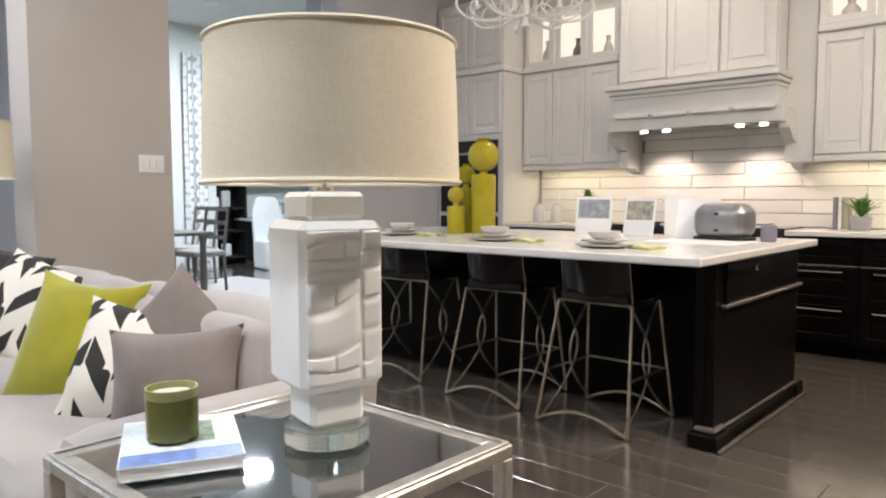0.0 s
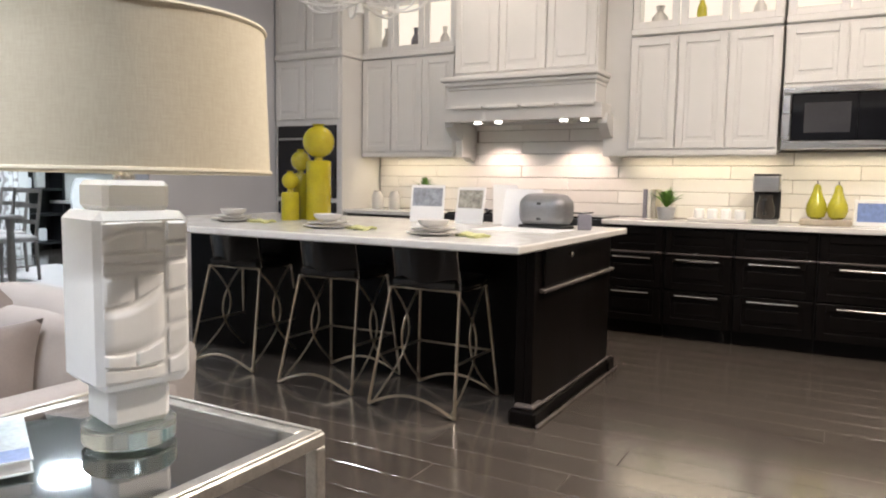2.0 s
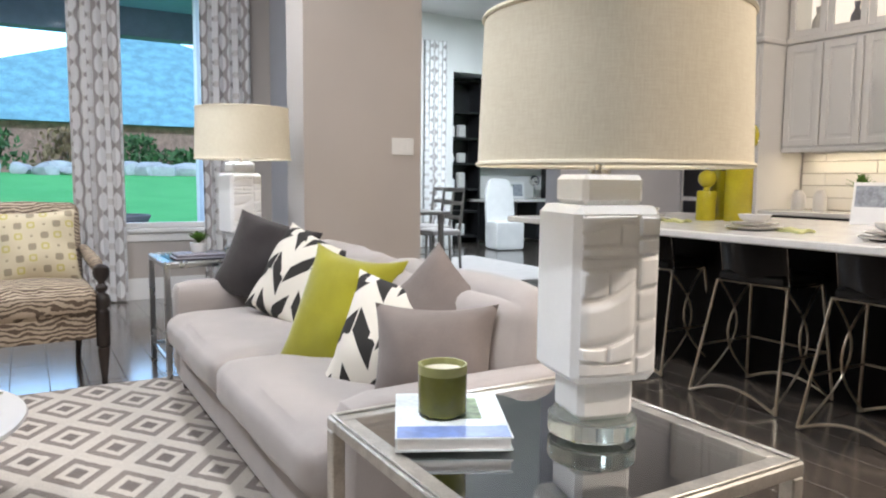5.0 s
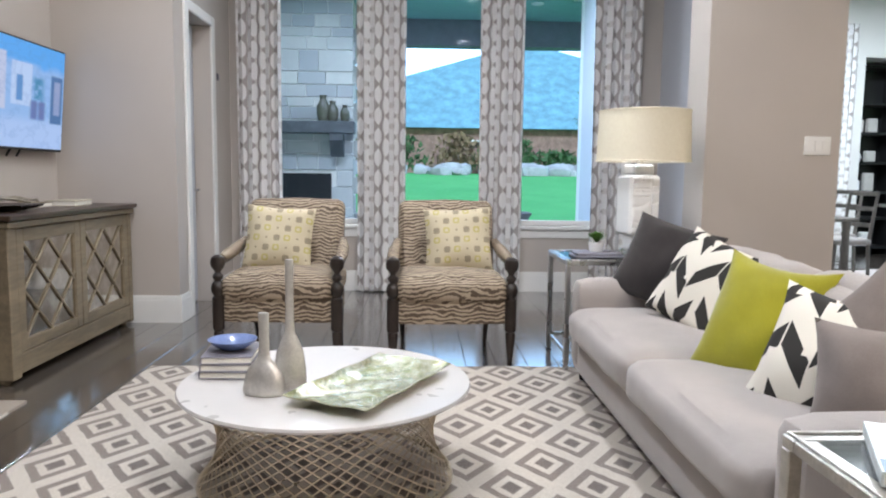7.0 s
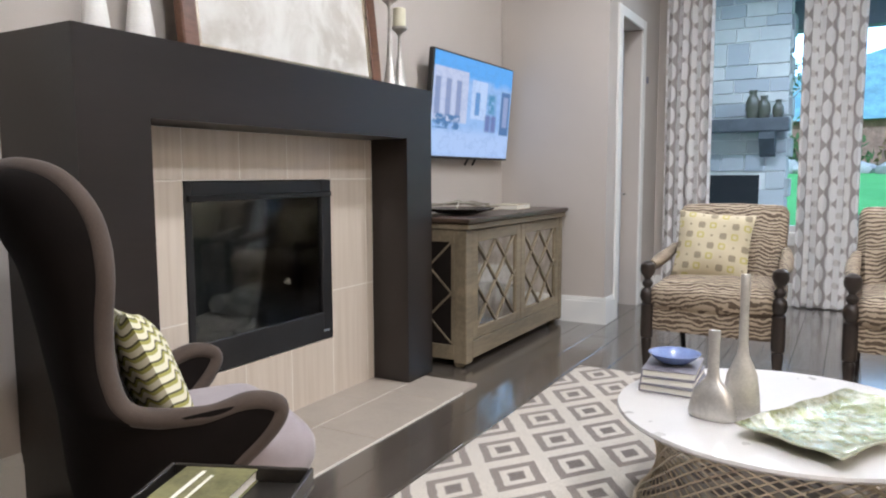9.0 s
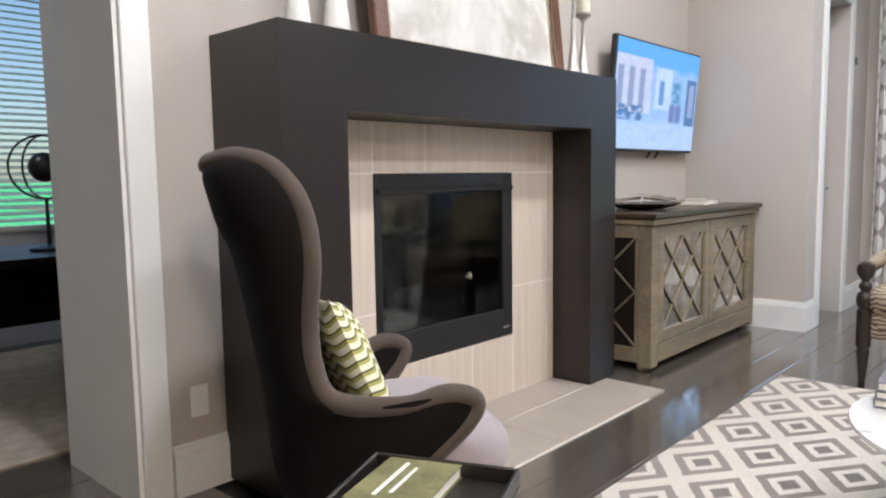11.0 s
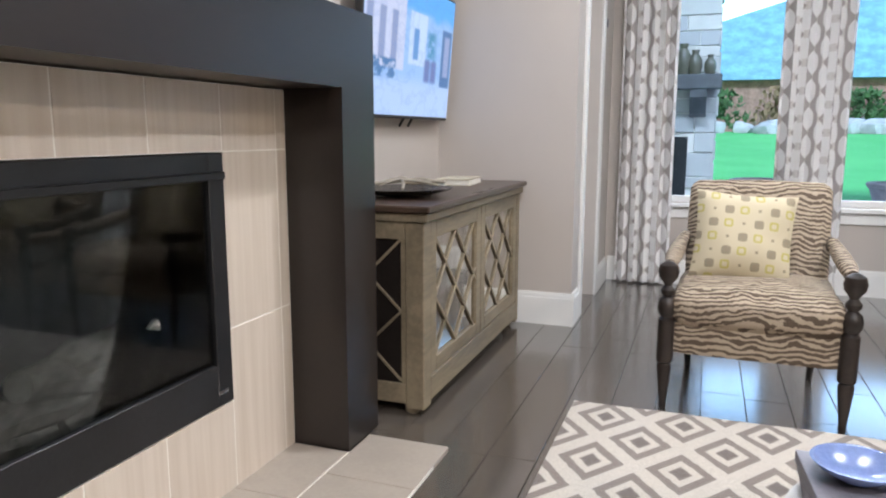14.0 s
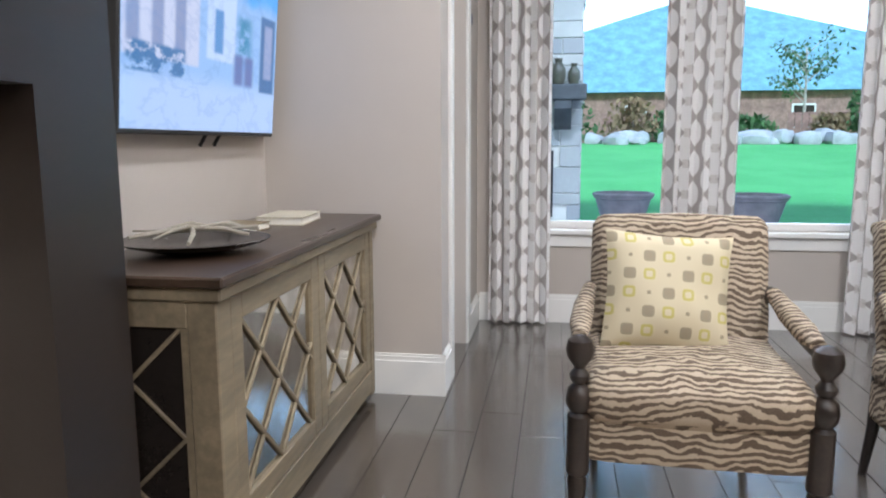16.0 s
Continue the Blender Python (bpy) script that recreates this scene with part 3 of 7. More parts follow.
# dining far wall with the desk niche
f = Form().box((1.07, DN, 0), (5.25, DN + 0.2, 3.85)).box((5.25, DN, 2.95), (9.4, DN + 0.2, 3.85)).box((8.9, DN, 0), (9.4, DN + 0.2, 2.95))
f.box((5.25, DN + 0.75, 0), (8.9, DN + 0.85, 2.95)).box((5.05, DN + 0.2, 0), (5.25, DN + 0.85, 2.95)).box((8.9, DN + 0.2, 0), (9.1, DN + 0.85, 2.95)).box((5.05, DN + 0.2, 2.95), (9.1, DN + 0.85, 3.05))
built("wall_dining_north", f, white_mat, "white wall with a desk niche")
built("wall_dining_west", bx((1.07, N + 0.2, 0), (1.27, DN, 3.85)), cool_wall_mat)
# study
built("wall_study_west", Form().box((-7.4, S, 0), (-7.2, 1.1, CEIL)).box((-7.4, 1.1, 0), (-7.2, 2.7, 0.8)).box((-7.4, 1.1, 2.5), (-7.2, 2.7, CEIL)).box((-7.4, 2.7, 0), (-7.2, 4.0, CEIL)), cool_wall_mat)
built("wall_study_north", bx((-7.2, 3.8, 0), (-4.63, 4.0, CEIL)), cool_wall_mat)

# trim
f = Form()


def base_run(f, a, b, out, h=0.19):
    """Baseboard from a to b (x, y), standing out along the given way."""
    for d, z0, z1 in ((0.018, 0, h - 0.035), (0.012, h - 0.035, h - 0.012), (0.007, h - 0.012, h)):
        f.box((min(a[0], b[0], a[0] + out[0] * d, b[0] + out[0] * d), min(a[1], b[1], a[1] + out[1] * d, b[1] + out[1] * d), z0),
              (max(a[0], b[0], a[0] + out[0] * d, b[0] + out[0] * d), max(a[1], b[1], a[1] + out[1] * d, b[1] + out[1] * d), z1))


def board(a, b, out, h=0.19):
    f = Form()
    base_run(f, a, b, out, h)
    return built("baseboard", f, white_mat, "white painted baseboard")


board((W, 1.36), (W, 1.62), (1, 0))
board((W, 3.80), (W, 5.59), (1, 0))
board((W, 5.61), (-3.11, 5.61), (0, -1), 0.21)
board((-3.13, 5.60), (-3.13, 5.83), (1, 0), 0.21)
board((-3.13, 6.65), (-3.13, N), (1, 0))
board((-3.11, N), (1.07, N), (0, -1), 0.20)
board((1.07, 4.92), (1.07, N), (-1, 0))
board((0.48, 4.57), (1.34, 4.57), (0, -1))
board((0.48, 4.59), (0.48, 4.9), (-1, 0))
board((2.95, 4.98), (4.4, 4.98), (0, -1))
board((2.95, 4.98), (2.95, 5.18), (-1, 0))
board((1.3, DN), (5.25, DN), (0, -1))

# doorway casing on the niche wall, with its door
f = Form().box((-3.13, 5.83, 0), (-3.11, 5.92, 2.50), 0.004).box((-3.13, 6.56, 0), (-3.11, 6.65, 2.50), 0.004).box((-3.13, 5.92, 2.42), (-3.11, 6.56, 2.50), 0.004)
built("door_casing", f, white_mat, "white door casing")
d1 = built("door_1", bx((-3.32, 5.925, 0.01), (-3.28, 6.555, 2.41), 0.004), cool_wall_mat, "closed pale grey door")
f = Form()
for z0, z1 in ((0.2, 1.0), (1.15, 2.25)):
    f.box((-3.282, 6.04, z0), (-3.274, 6.44, z1), 0.003)
part("door_panel", f, cool_wall_mat, d1)
part("door_handle", Form().tube([(-3.28, 6.50, 1.0), (-3.23, 6.50, 1.0), (-3.22, 6.42, 1.0)], 0.009), steel_mat, d1)
# casing round the study opening
f = Form().box((W, 1.25, 0), (W + 0.02, 1.35, 2.68), 0.004).box((W, -1.0, 2.58), (W + 0.02, 1.25, 2.68), 0.004)
f.box((-4.64, 1.235, 0), (W, 1.25, 2.6))
f.box((-4.64, 1.24, 0), (-4.66, 1.35, 2.6))
built("opening_casing", f, white_mat, "white casing of the study opening")

# windows
for i, (a, b) in enumerate(PANES):
    w = built("window_%d" % (i + 1), Form().box((a - 0.02, N - 0.045, SILL - 0.035), (b + 0.02, N + 0.02, SILL), 0.006).box((a - 0.02, N - 0.016, SILL - 0.12), (b + 0.02, N, SILL - 0.035), 0.004), white_mat, "tall fixed window with white frame")
    f = Form().box((a, N + 0.08, SILL), (a + 0.045, N + 0.14, HEAD), 0.004).box((b - 0.045, N + 0.08, SILL), (b, N + 0.14, HEAD), 0.004)
    f.box((a + 0.045, N + 0.08, SILL), (b - 0.045, N + 0.14, SILL + 0.05), 0.004).box((a + 0.045, N + 0.08, HEAD - 0.05), (b - 0.045, N + 0.14, HEAD), 0.004)
    part("window_frame", f, white_mat, w)
    p = part("pane", bx((a + 0.04, N + 0.105, SILL + 0.045), (b - 0.04, N + 0.111, HEAD - 0.045)), pane_mat, w)
    p.visible_shadow = False


def curtain(name, a, b, y, top, folds, seed, mat, low=0.015):
    """A pleated curtain from x a to b, with its own cloth coordinates for the print."""
    rnd = random.Random(seed)
    nu, nv, wide = folds * 10, 12, (b - a) * 1.75
    me = bpy.data.meshes.new(name)
    ph = [rnd.uniform(-0.5, 0.5) for _ in range(folds + 1)]
    vs, uv = [], []
    for j in range(nv + 1):
        v = j / nv
        for i in range(nu + 1):
            u = i / nu
            k = min(folds - 1, int(u * folds))
            deep = 0.042 + 0.012 * math.sin(v * 5 + k) * (1 - v)
            s = math.sin(u * folds * 2 * math.pi + ph[k] * 0.0 + 0.5 * math.sin(v * 2.2 + seed))
            vs.append((a + (b - a) * (u + 0.006 * math.sin(v * 6 + k * 2)) + 0.012 * math.sin(4 * math.pi * u * folds), y + deep * s, low + (top - low) * v + (0.006 * math.sin(u * 40) if j == 0 else 0)))
            uv.append((u * wide + seed * 0.37, v * (top - low)))
    k = len(vs)
    fs = [(j * (nu + 1) + i, j * (nu + 1) + i + 1, (j + 1) * (nu + 1) + i + 1, (j + 1) * (nu + 1) + i) for j in range(nv) for i in range(nu)]
    me.from_pydata(vs + [(x, y2 + 0.004, z) for x, y2, z in vs], [], fs + [tuple(q + k for q in reversed(g)) for g in fs])
    me.materials.append(mat)
    layer = me.uv_layers.new(name="cloth")
    uv2 = uv + uv
    for loop in me.loops:
        layer.data[loop.index].uv = uv2[loop.vertex_index]
    me.polygons.foreach_set("use_smooth", [True] * len(me.polygons))
    me.update()
    return tagged(new(name, me), "floor-length pleated curtain with white and taupe ovals", "curtain", "living room curtains")


for i, (a, b) in enumerate(((-3.04, -2.62), (-1.90, -1.43), (-0.72, -0.30), (0.38, 0.84))):
    curtain("curtain", a, b, N - 0.10, 3.3, 5, i + 1, curtain_mat)
single("curtain_rod", Form().tube([(-3.12, N - 0.1, 3.32), (0.95, N - 0.1, 3.32)], 0.016, 10), champagne_mat, "slim metal curtain rod over the windows", "curtain rod")
tagged(curtain("curtain", 4.65, 5.05, DN - 0.1, 3.4, 5, 9, curtain_mat), "patterned curtain in the dining room", "", "dining room curtains")

# ---- living room ----
MF = -3.595                                # front of the mantel
fire = thing("fireplace", "dark stained mantel surround with pale vein-cut tile and black gas firebox", "fireplace")
f = Form()
prof = [(1.575, 0.012), (1.852, 0.012), (1.852, 1.370), (3.490, 1.370), (3.490, 0.012), (3.748, 0.012), (3.748, 1.648), (1.575, 1.648)]
k = len(prof)
f.add([(x, y, z) for x in (W + 0.004, MF) for y, z in prof], [(0, 1, 2, 7), (2, 3, 6, 7), (3, 4, 5, 6), (15, 10, 9, 8), (15, 14, 11, 10), (14, 13, 12, 11)] + [(i, i + k, (i + 1) % k + k, (i + 1) % k) for i in range(k)])
part("mantel_surround", f, mantel_mat, fire, "dark espresso mantel surround", smooth=0)
TX = -3.83
part("tile_backing", Form().box((W + 0.004, 1.854, 0), (TX - 0.0012, 2.176, 1.365)).box((W + 0.004, 3.119, 0), (TX - 0.0012, 3.488, 1.365))
     .box((W + 0.004, 2.176, 0), (TX - 0.0012, 3.119, 0.320)).box((W + 0.004, 2.176, 1.152), (TX - 0.0012, 3.119, 1.365)), tile_joint_mat, fire, "pale grout bed")
cuts_y, cuts_z = [1.854, 1.88, 2.178, 2.49, 2.795, 3.117, 3.425, 3.488], [0.002, 0.322, 0.57, 1.152, 1.365]
for y0, y1 in zip(cuts_y, cuts_y[1:]):
    for z0, z1 in zip(cuts_z, cuts_z[1:]):
        if y0 >= 2.17 and y1 <= 3.12 and 0.3 < z0 and z1 < 1.16:
            continue
        if z0 == 0.002 and not (y0 >= 2.17 and y1 <= 3.12):
            z1 = 0.57
        elif z0 == 0.322:
            continue
        part("tile", bx((TX - 0.0035, y0 + 0.0028, z0 + 0.0028), (TX, y1 - 0.0028, z1 - 0.0028), 0.0008), tile_mat, fire)
box = part("firebox", Form().box((W + 0.006, 2.18, 0.325), (W + 0.02, 3.115, 1.148)).box((W + 0.02, 2.18, 0.325), (TX - 0.02, 2.20, 1.148)).box((W + 0.02, 3.095, 0.325), (TX - 0.02, 3.115, 1.148))
           .box((W + 0.02, 2.20, 0.325), (TX - 0.02, 3.095, 0.345)).box((W + 0.02, 2.20, 1.13), (TX - 0.02, 3.095, 1.148)), plain("soot_panel", (0.13, 0.125, 0.12), 0.8, vary=0.5, scale=5), fire, "sooty firebox interior")
part("firebox_frame", Form().box((TX - 0.02, 2.18, 0.325), (TX + 0.004, 2.215, 1.148), 0.003).box((TX - 0.02, 3.04, 0.325), (TX + 0.004, 3.115, 1.148), 0.003)
     .box((TX - 0.02, 2.215, 0.325), (TX + 0.004, 3.04, 0.465), 0.003).box((TX - 0.02, 2.215, 1.085), (TX + 0.004, 3.04, 1.148), 0.003).box((TX - 0.005, 2.19, 1.065), (TX + 0.02, 3.105, 1.09), 0.004), black_mat, fire, "black metal firebox frame")
part("maker_plate", bx((TX + 0.004, 3.035, 0.365), (TX + 0.006, 3.085, 0.378)), steel_mat, fire, "small silver maker's plate")
part("fire_glass", bx((TX - 0.014, 2.21, 0.46), (TX - 0.010, 3.045, 1.09)), thin_glass("fire_glass", (0.58, 0.61, 0.62), 0.08, 0.0), fire, "smoky fire glass")
rnd = random.Random(4)
for i in range(7):
    a, z = rnd.uniform(-0.5, 0.5), 0.42 + 0.055 * (i % 4) + 0.03
    c = Vector((-3.93 + rnd.uniform(-0.02, 0.02), 2.36 + 0.095 * i, z))
    d = Vector((0.05 * math.sin(a * 3), 0.17, 0.12 * a))
    part("log", Form().tube([c - d, c - d * 0.3 + Vector((0, 0, 0.012)), c + d * 0.4, c + d], [0.04, 0.052, 0.046, 0.034], 9), log_mat, fire, "pale ceramic log")
he = built("hearth", bx((TX - 0.01, 1.852, -0.011), (-3.25, 3.489, 0.008)), tile_joint_mat, "flush stone hearth")
for x0, x1, y0, y1 in ((TX - 0.01, -3.597, 1.856, 2.49), (TX - 0.01, -3.597, 2.49, 3.10), (TX - 0.01, -3.597, 3.10, 3.486)) + tuple((-3.593, -3.25, a, b) for a, b in ((1.50, 2.08), (2.08, 2.69), (2.69, 3.30), (3.30, 3.66))):
    part("hearth_tile", bx((x0 + 0.002, y0 + 0.002, -0.010), (x1 - 0.002, y1 - 0.002, 0.012), 0.002), hearth_mat, he)

# on the mantel
art = thing("painting", "large abstract painting in cream and grey, leaning in a wooden frame", "painting", pose(-3.80, 2.86, 1.647, 0, -6, 0))
part("canvas", bx((-0.014, -0.62, 0.035), (-0.002, 0.62, 1.10)), canvas_mat, art)
f = Form().box((-0.03, -0.68, 0.0), (0.018, -0.60, 1.16), 0.006).box((-0.03, 0.60, 0.0), (0.018, 0.68, 1.16), 0.006).box((-0.03, -0.60, 0.0), (0.018, 0.60, 0.045), 0.006).box((-0.03, -0.60, 1.09), (0.018, 0.60, 1.16), 0.006)
part("picture_frame", f, plain("frame_wood", (0.13, 0.06, 0.035), 0.4, vary=0.3, stretch=(1, 0.2, 1)), art, "reddish brown wooden frame")
part("frame_liner", Form().box((-0.004, -0.605, 0.045), (0.008, -0.585, 1.09)).box((-0.004, 0.585, 0.045), (0.008, 0.605, 1.09)).box((-0.004, -0.585, 0.04), (0.008, 0.585, 0.058)), champagne_mat, art)
taper = Form().lathe([(0.052, 0), (0.055, 0.01), (0.046, 0.09), (0.030, 0.22), (0.018, 0.36), (0.015, 0.46), (0.019, 0.50), (0.015, 0.50)], 22).mesh("tapered_vase", plain("white_textured_glaze", (0.76, 0.74, 0.70), 0.5, vary=0.05, grain=60, height=0.004))
for y, k in ((1.79, 0.92), (1.97, 1.0)):
    ob = tagged(new("tapered_vase", taper), "tall tapered white textured ceramic vase on the mantel", "vase", "tapered vases")
    ob.matrix_basis = pose(-3.78, y, 1.647) @ Matrix.Scale(k, 4)
for y, h in ((3.58, 0.50), (3.68, 0.36)):
    st = thing("candlestick", "slender silver candlestick with a white candle", "candlestick", pose(-3.76, y, 1.647), "mantel candlesticks")
    part("stem", Form().lathe([(0.048, 0), (0.05, 0.012), (0.034, 0.06), (0.018, 0.16), (0.011, h * 0.6), (0.010, h - 0.05), (0.02, h - 0.03), (0.045, h - 0.012), (0.048, h)], 20), silver_leaf_mat, st)
    part("candle", Form().lathe([(0.036, h), (0.036, h + 0.10), (0.03, h + 0.105)], 18), wax_mat, st, "white pillar candle")

# television
tv = thing("television", "wall-mounted flat television showing a bright house picture", "television", pose(-3.92, 4.90, 1.645, 0, 5, 0))
part("screen_body", bx((-0.03, -0.625, -0.36), (0.012, 0.625, 0.36), 0.006), black_mat, tv, "thin black television body")
part("screen", bx((0.0125, -0.612, -0.342), (0.0145, 0.612, 0.348)), tv_mat, tv, "bright shining picture", smooth=0)
part("bracket", Form().box((-0.09, -0.12, -0.12), (-0.031, 0.12, 0.12), 0.004), black_mat, tv)
for y in (0.02, 0.14):
    part("cable_end", Form().tube([(-0.02, y, -0.355), (-0.045, y, -0.405)], 0.008), black_mat, tv)

# mirrored console
con = thing("console_cabinet", "weathered wooden console with lattice mirrored doors", "cabinet", pose(0, 0, 0))
CX, CB, CY0, CY1 = -3.455, -3.955, 3.915, 5.535
part("cabinet_body", Form().box((CB, CY0 + 0.10, 0.10), (CX - 0.03, CY1 - 0.05, 0.865)).box((CB, CY0, 0.06), (CB + 0.07, CY0 + 0.08, 0.86), 0.004), grey_wood_mat, con)
part("top", Form().box((CB - 0.01, CY0 - 0.03, 0.885), (CX + 0.035, CY1 + 0.04, 0.915), 0.006), walnut_mat, con, "dark polished wooden top")
part("cornice", Form().box((CB, CY0 - 0.012, 0.845), (CX + 0.018, CY1 + 0.02, 0.885), 0.006), grey_wood_mat, con)
for y0, y1 in ((CY0, CY0 + 0.085), (CY1 - 0.06, CY1)):
    part("corner_post", bx((CX - 0.085, y0, 0.03), (CX, y1, 0.845), 0.004), grey_wood_mat, con)
part("plinth", Form().box((CX - 0.03, CY0 + 0.085, 0.05), (CX, CY1 - 0.06, 0.16), 0.004).box((CB, CY0, 0.05), (CX - 0.085, CY0 + 0.03, 0.14), 0.004), grey_wood_mat, con)
for x in (CX - 0.07, CB + 0.06):
    for y in (CY0 + 0.045, CY1 - 0.04):
        part("foot", Form().lathe([(0.022, 0), (0.034, 0.012), (0.036, 0.035), (0.028, 0.05)], 14, pose(x, y, 0)), grey_wood_mat, con)
mid = (CY0 + CY1) / 2 + 0.01
for y0, y1 in ((CY0 + 0.09, mid - 0.004), (mid + 0.004, CY1 - 0.065)):
    door = part("cabinet_door", bx((CX - 0.028, y0, 0.165), (CX - 0.003, y0 + 0.07, 0.84), 0.003), grey_wood_mat, con, "wooden door frame")
    part("stile", bx((CX - 0.028, y1 - 0.07, 0.165), (CX - 0.003, y1, 0.84), 0.003), grey_wood_mat, door)
    for za, zb in ((0.165, 0.23), (0.765, 0.84)):
        part("rail", bx((CX - 0.028, y0 + 0.07, za), (CX - 0.003, y1 - 0.07, zb), 0.003), grey_wood_mat, door)
    part("mirror_panel", bx((CX - 0.022, y0 + 0.07, 0.23), (CX - 0.018, y1 - 0.07, 0.765)), mirror_mat, door, "aged mirror")
    a, b, z0, z1 = y0 + 0.07, y1 - 0.07, 0.23, 0.765
    w2 = (b - a) / 2

    def bar(p, q):
        d = Vector((0, q[0] - p[0], q[1] - p[1]))
        m = Matrix.Translation((CX - 0.012, (p[0] + q[0]) / 2, (p[1] + q[1]) / 2)) @ pose(0, 0, 0, math.degrees(math.atan2(d.z, d.y)))
        part("lattice_bar", bx((-0.005, -d.length / 2, -0.007), (0.005, d.length / 2, 0.007), 0.002, m), grey_wood_mat, door)

    hz = z1 - z0
    for k in (-1, 0, 1):
        for sgn in (1, -1):
            ya, yb = (a + w2 * k * 0.95, a + w2 * k * 0.95 + w2 * 1.9)
            pts = []
            za, zb = (z0, z1) if sgn > 0 else (z1, z0)
            t0, t1 = max(0, (a - ya) / (yb - ya)), min(1, (b - ya) / (yb - ya))
            if t1 - t0 > 0.1:
                bar((ya + (yb - ya) * t0, za + (zb - za) * t0), (ya + (yb - ya) * t1, za + (zb - za) * t1))
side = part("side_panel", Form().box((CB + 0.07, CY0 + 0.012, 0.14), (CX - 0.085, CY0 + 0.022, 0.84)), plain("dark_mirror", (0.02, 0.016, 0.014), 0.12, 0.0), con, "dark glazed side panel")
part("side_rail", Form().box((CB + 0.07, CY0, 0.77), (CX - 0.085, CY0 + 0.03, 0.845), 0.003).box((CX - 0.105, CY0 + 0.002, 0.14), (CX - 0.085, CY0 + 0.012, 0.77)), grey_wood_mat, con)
x0, x1 = CB + 0.075, CX - 0.107
for z0, z1 in ((0.15, 0.46), (0.46, 0.77)):
    for za, zb in ((z0, z1), (z1, z0)):
        a = math.degrees(math.atan2(zb - za, x1 - x0))
        m = Matrix.Translation(((x0 + x1) / 2, CY0 + 0.007, (za + zb) / 2)) @ pose(0, 0, 0, 0, -a, 0)
        h = math.hypot(x1 - x0, zb - za) / 2
        part("lattice_bar", bx((-h, -0.004, -0.006), (h, 0.004, 0.006), 0.002, m), grey_wood_mat, side)
dish = thing("decor_dish", "dark shallow dish with bare twigs on the console", "dish", pose(-3.72, 4.32, 0.916))
part("dish_bowl", Form().lathe([(0.06, 0), (0.14, 0.008), (0.22, 0.03), (0.235, 0.04), (0.225, 0.04), (0.13, 0.018), (0.0, 0.012)], 30), plain("dark_dish", (0.03, 0.025, 0.022), 0.25, 0.4), dish)
rnd = random.Random(7)
for i in range(6):
    a = rnd.uniform(0, 6.28)
    p = [Vector((0.19 * math.cos(a) * s + rnd.uniform(-.02, .02), 0.20 * math.sin(a) * s + rnd.uniform(-.02, .02), 0.045 + 0.025 * rnd.random() + 0.02 * (1 - s * s))) for s in (-1, -0.4, 0.1, 0.6, 1)]
    part("twig", Form().tube(p, [0.006, 0.008, 0.007, 0.006, 0.003], 7), plain("pale_twig", (0.30, 0.27, 0.22), 0.7, vary=0.3) if i == 0 else bpy.data.materials["pale_twig"], dish)


def book(name, size, m, cover, label, pages=None, group=""):
    """A closed book: cover boards, spine and page block."""
    w, d, h = size
    b = thing(name, label, "book", m, group)
    part("cover", Form().box((0, 0, 0), (w, d, 0.004), 0.001).box((0, 0, h - 0.004), (w, d, h), 0.001).box((0, 0, 0.004), (0.005, d, h - 0.004), 0.001), cover, b)
    part("page_block", bx((0.005, 0.004, 0.004), (w - 0.005, d - 0.004, h - 0.004)), pages or paper_mat, b, "cream page block")
    return b


book("book", (0.20, 0.30, 0.035), pose(-3.82, 5.02, 0.916, 0, 0, 4), plain("cream_cover", (0.55, 0.50, 0.38), 0.6), "cream hardback book lying on the console")
book("book", (0.17, 0.22, 0.03), pose(-3.90, 4.72, 0.916, 0, 0, -3), plain("tan_cover", (0.22, 0.17, 0.10), 0.6), "tan hardback book lying on the console")

# rug
f = Form().slab(lambda u, v: (-2.88 + 2.75 * u, 0.55 + 3.77 * v, 0.010 + 0.0015 * math.sin(u * 31) * math.sin(v * 37)), 30, 40, lambda u, v: (0, 0, -0.0095))
single("rug", f, rug_mat, "taupe wool rug with cream nested diamonds", "rug", smooth=0)

# coffee table: round white top on a wire drum
tab = thing("coffee_table", "round white coffee table on a woven wire drum base", "table", pose(-1.65, 2.765, 0.012) @ Matrix.Diagonal((1.0, 1.0, 0.893, 1)))
part("tabletop", Form().lathe([(0.50, 0.386), (0.532, 0.392), (0.54, 0.402), (0.536, 0.412), (0.0, 0.414)], 64), plain("white_lacquer", (0.58, 0.56, 0.545), 0.3, vary=0.03), tab)
f = Form()
for k in range(46):
    for s in (1, -1):
        pts = []
        for j in range(7):
            v = j / 6
            a = 2 * math.pi * k / 46 + s * v * 1.25
            r = 0.40 + 0.07 * (2 * v - 1) ** 2
            pts.append((r * math.cos(a), r * math.sin(a), 0.012 + 0.372 * v))
        f.tube(pts, 0.0036, 4)
part("upper_ring", Form().tube([(0.47 * math.cos(a / 30 * math.pi), 0.47 * math.sin(a / 30 * math.pi), 0.376) for a in range(61)], 0.007, 6), champagne_mat, tab)
tagged(part("wire_mesh", f, champagne_mat, tab, "crossed champagne metal wires"), kind="stuff")
part("base_ring", Form().tube([(0.47 * math.cos(a / 30 * math.pi), 0.47 * math.sin(a / 30 * math.pi), 0.009) for a in range(61)], 0.008, 6), champagne_mat, tab)
TT = 0.382
tray = thing("glass_tray", "iridescent silver-green leaf tray on the coffee table", "tray", pose(-1.47, 2.65, TT, 0, 0, 62) @ Matrix.Scale(1.06, 4))


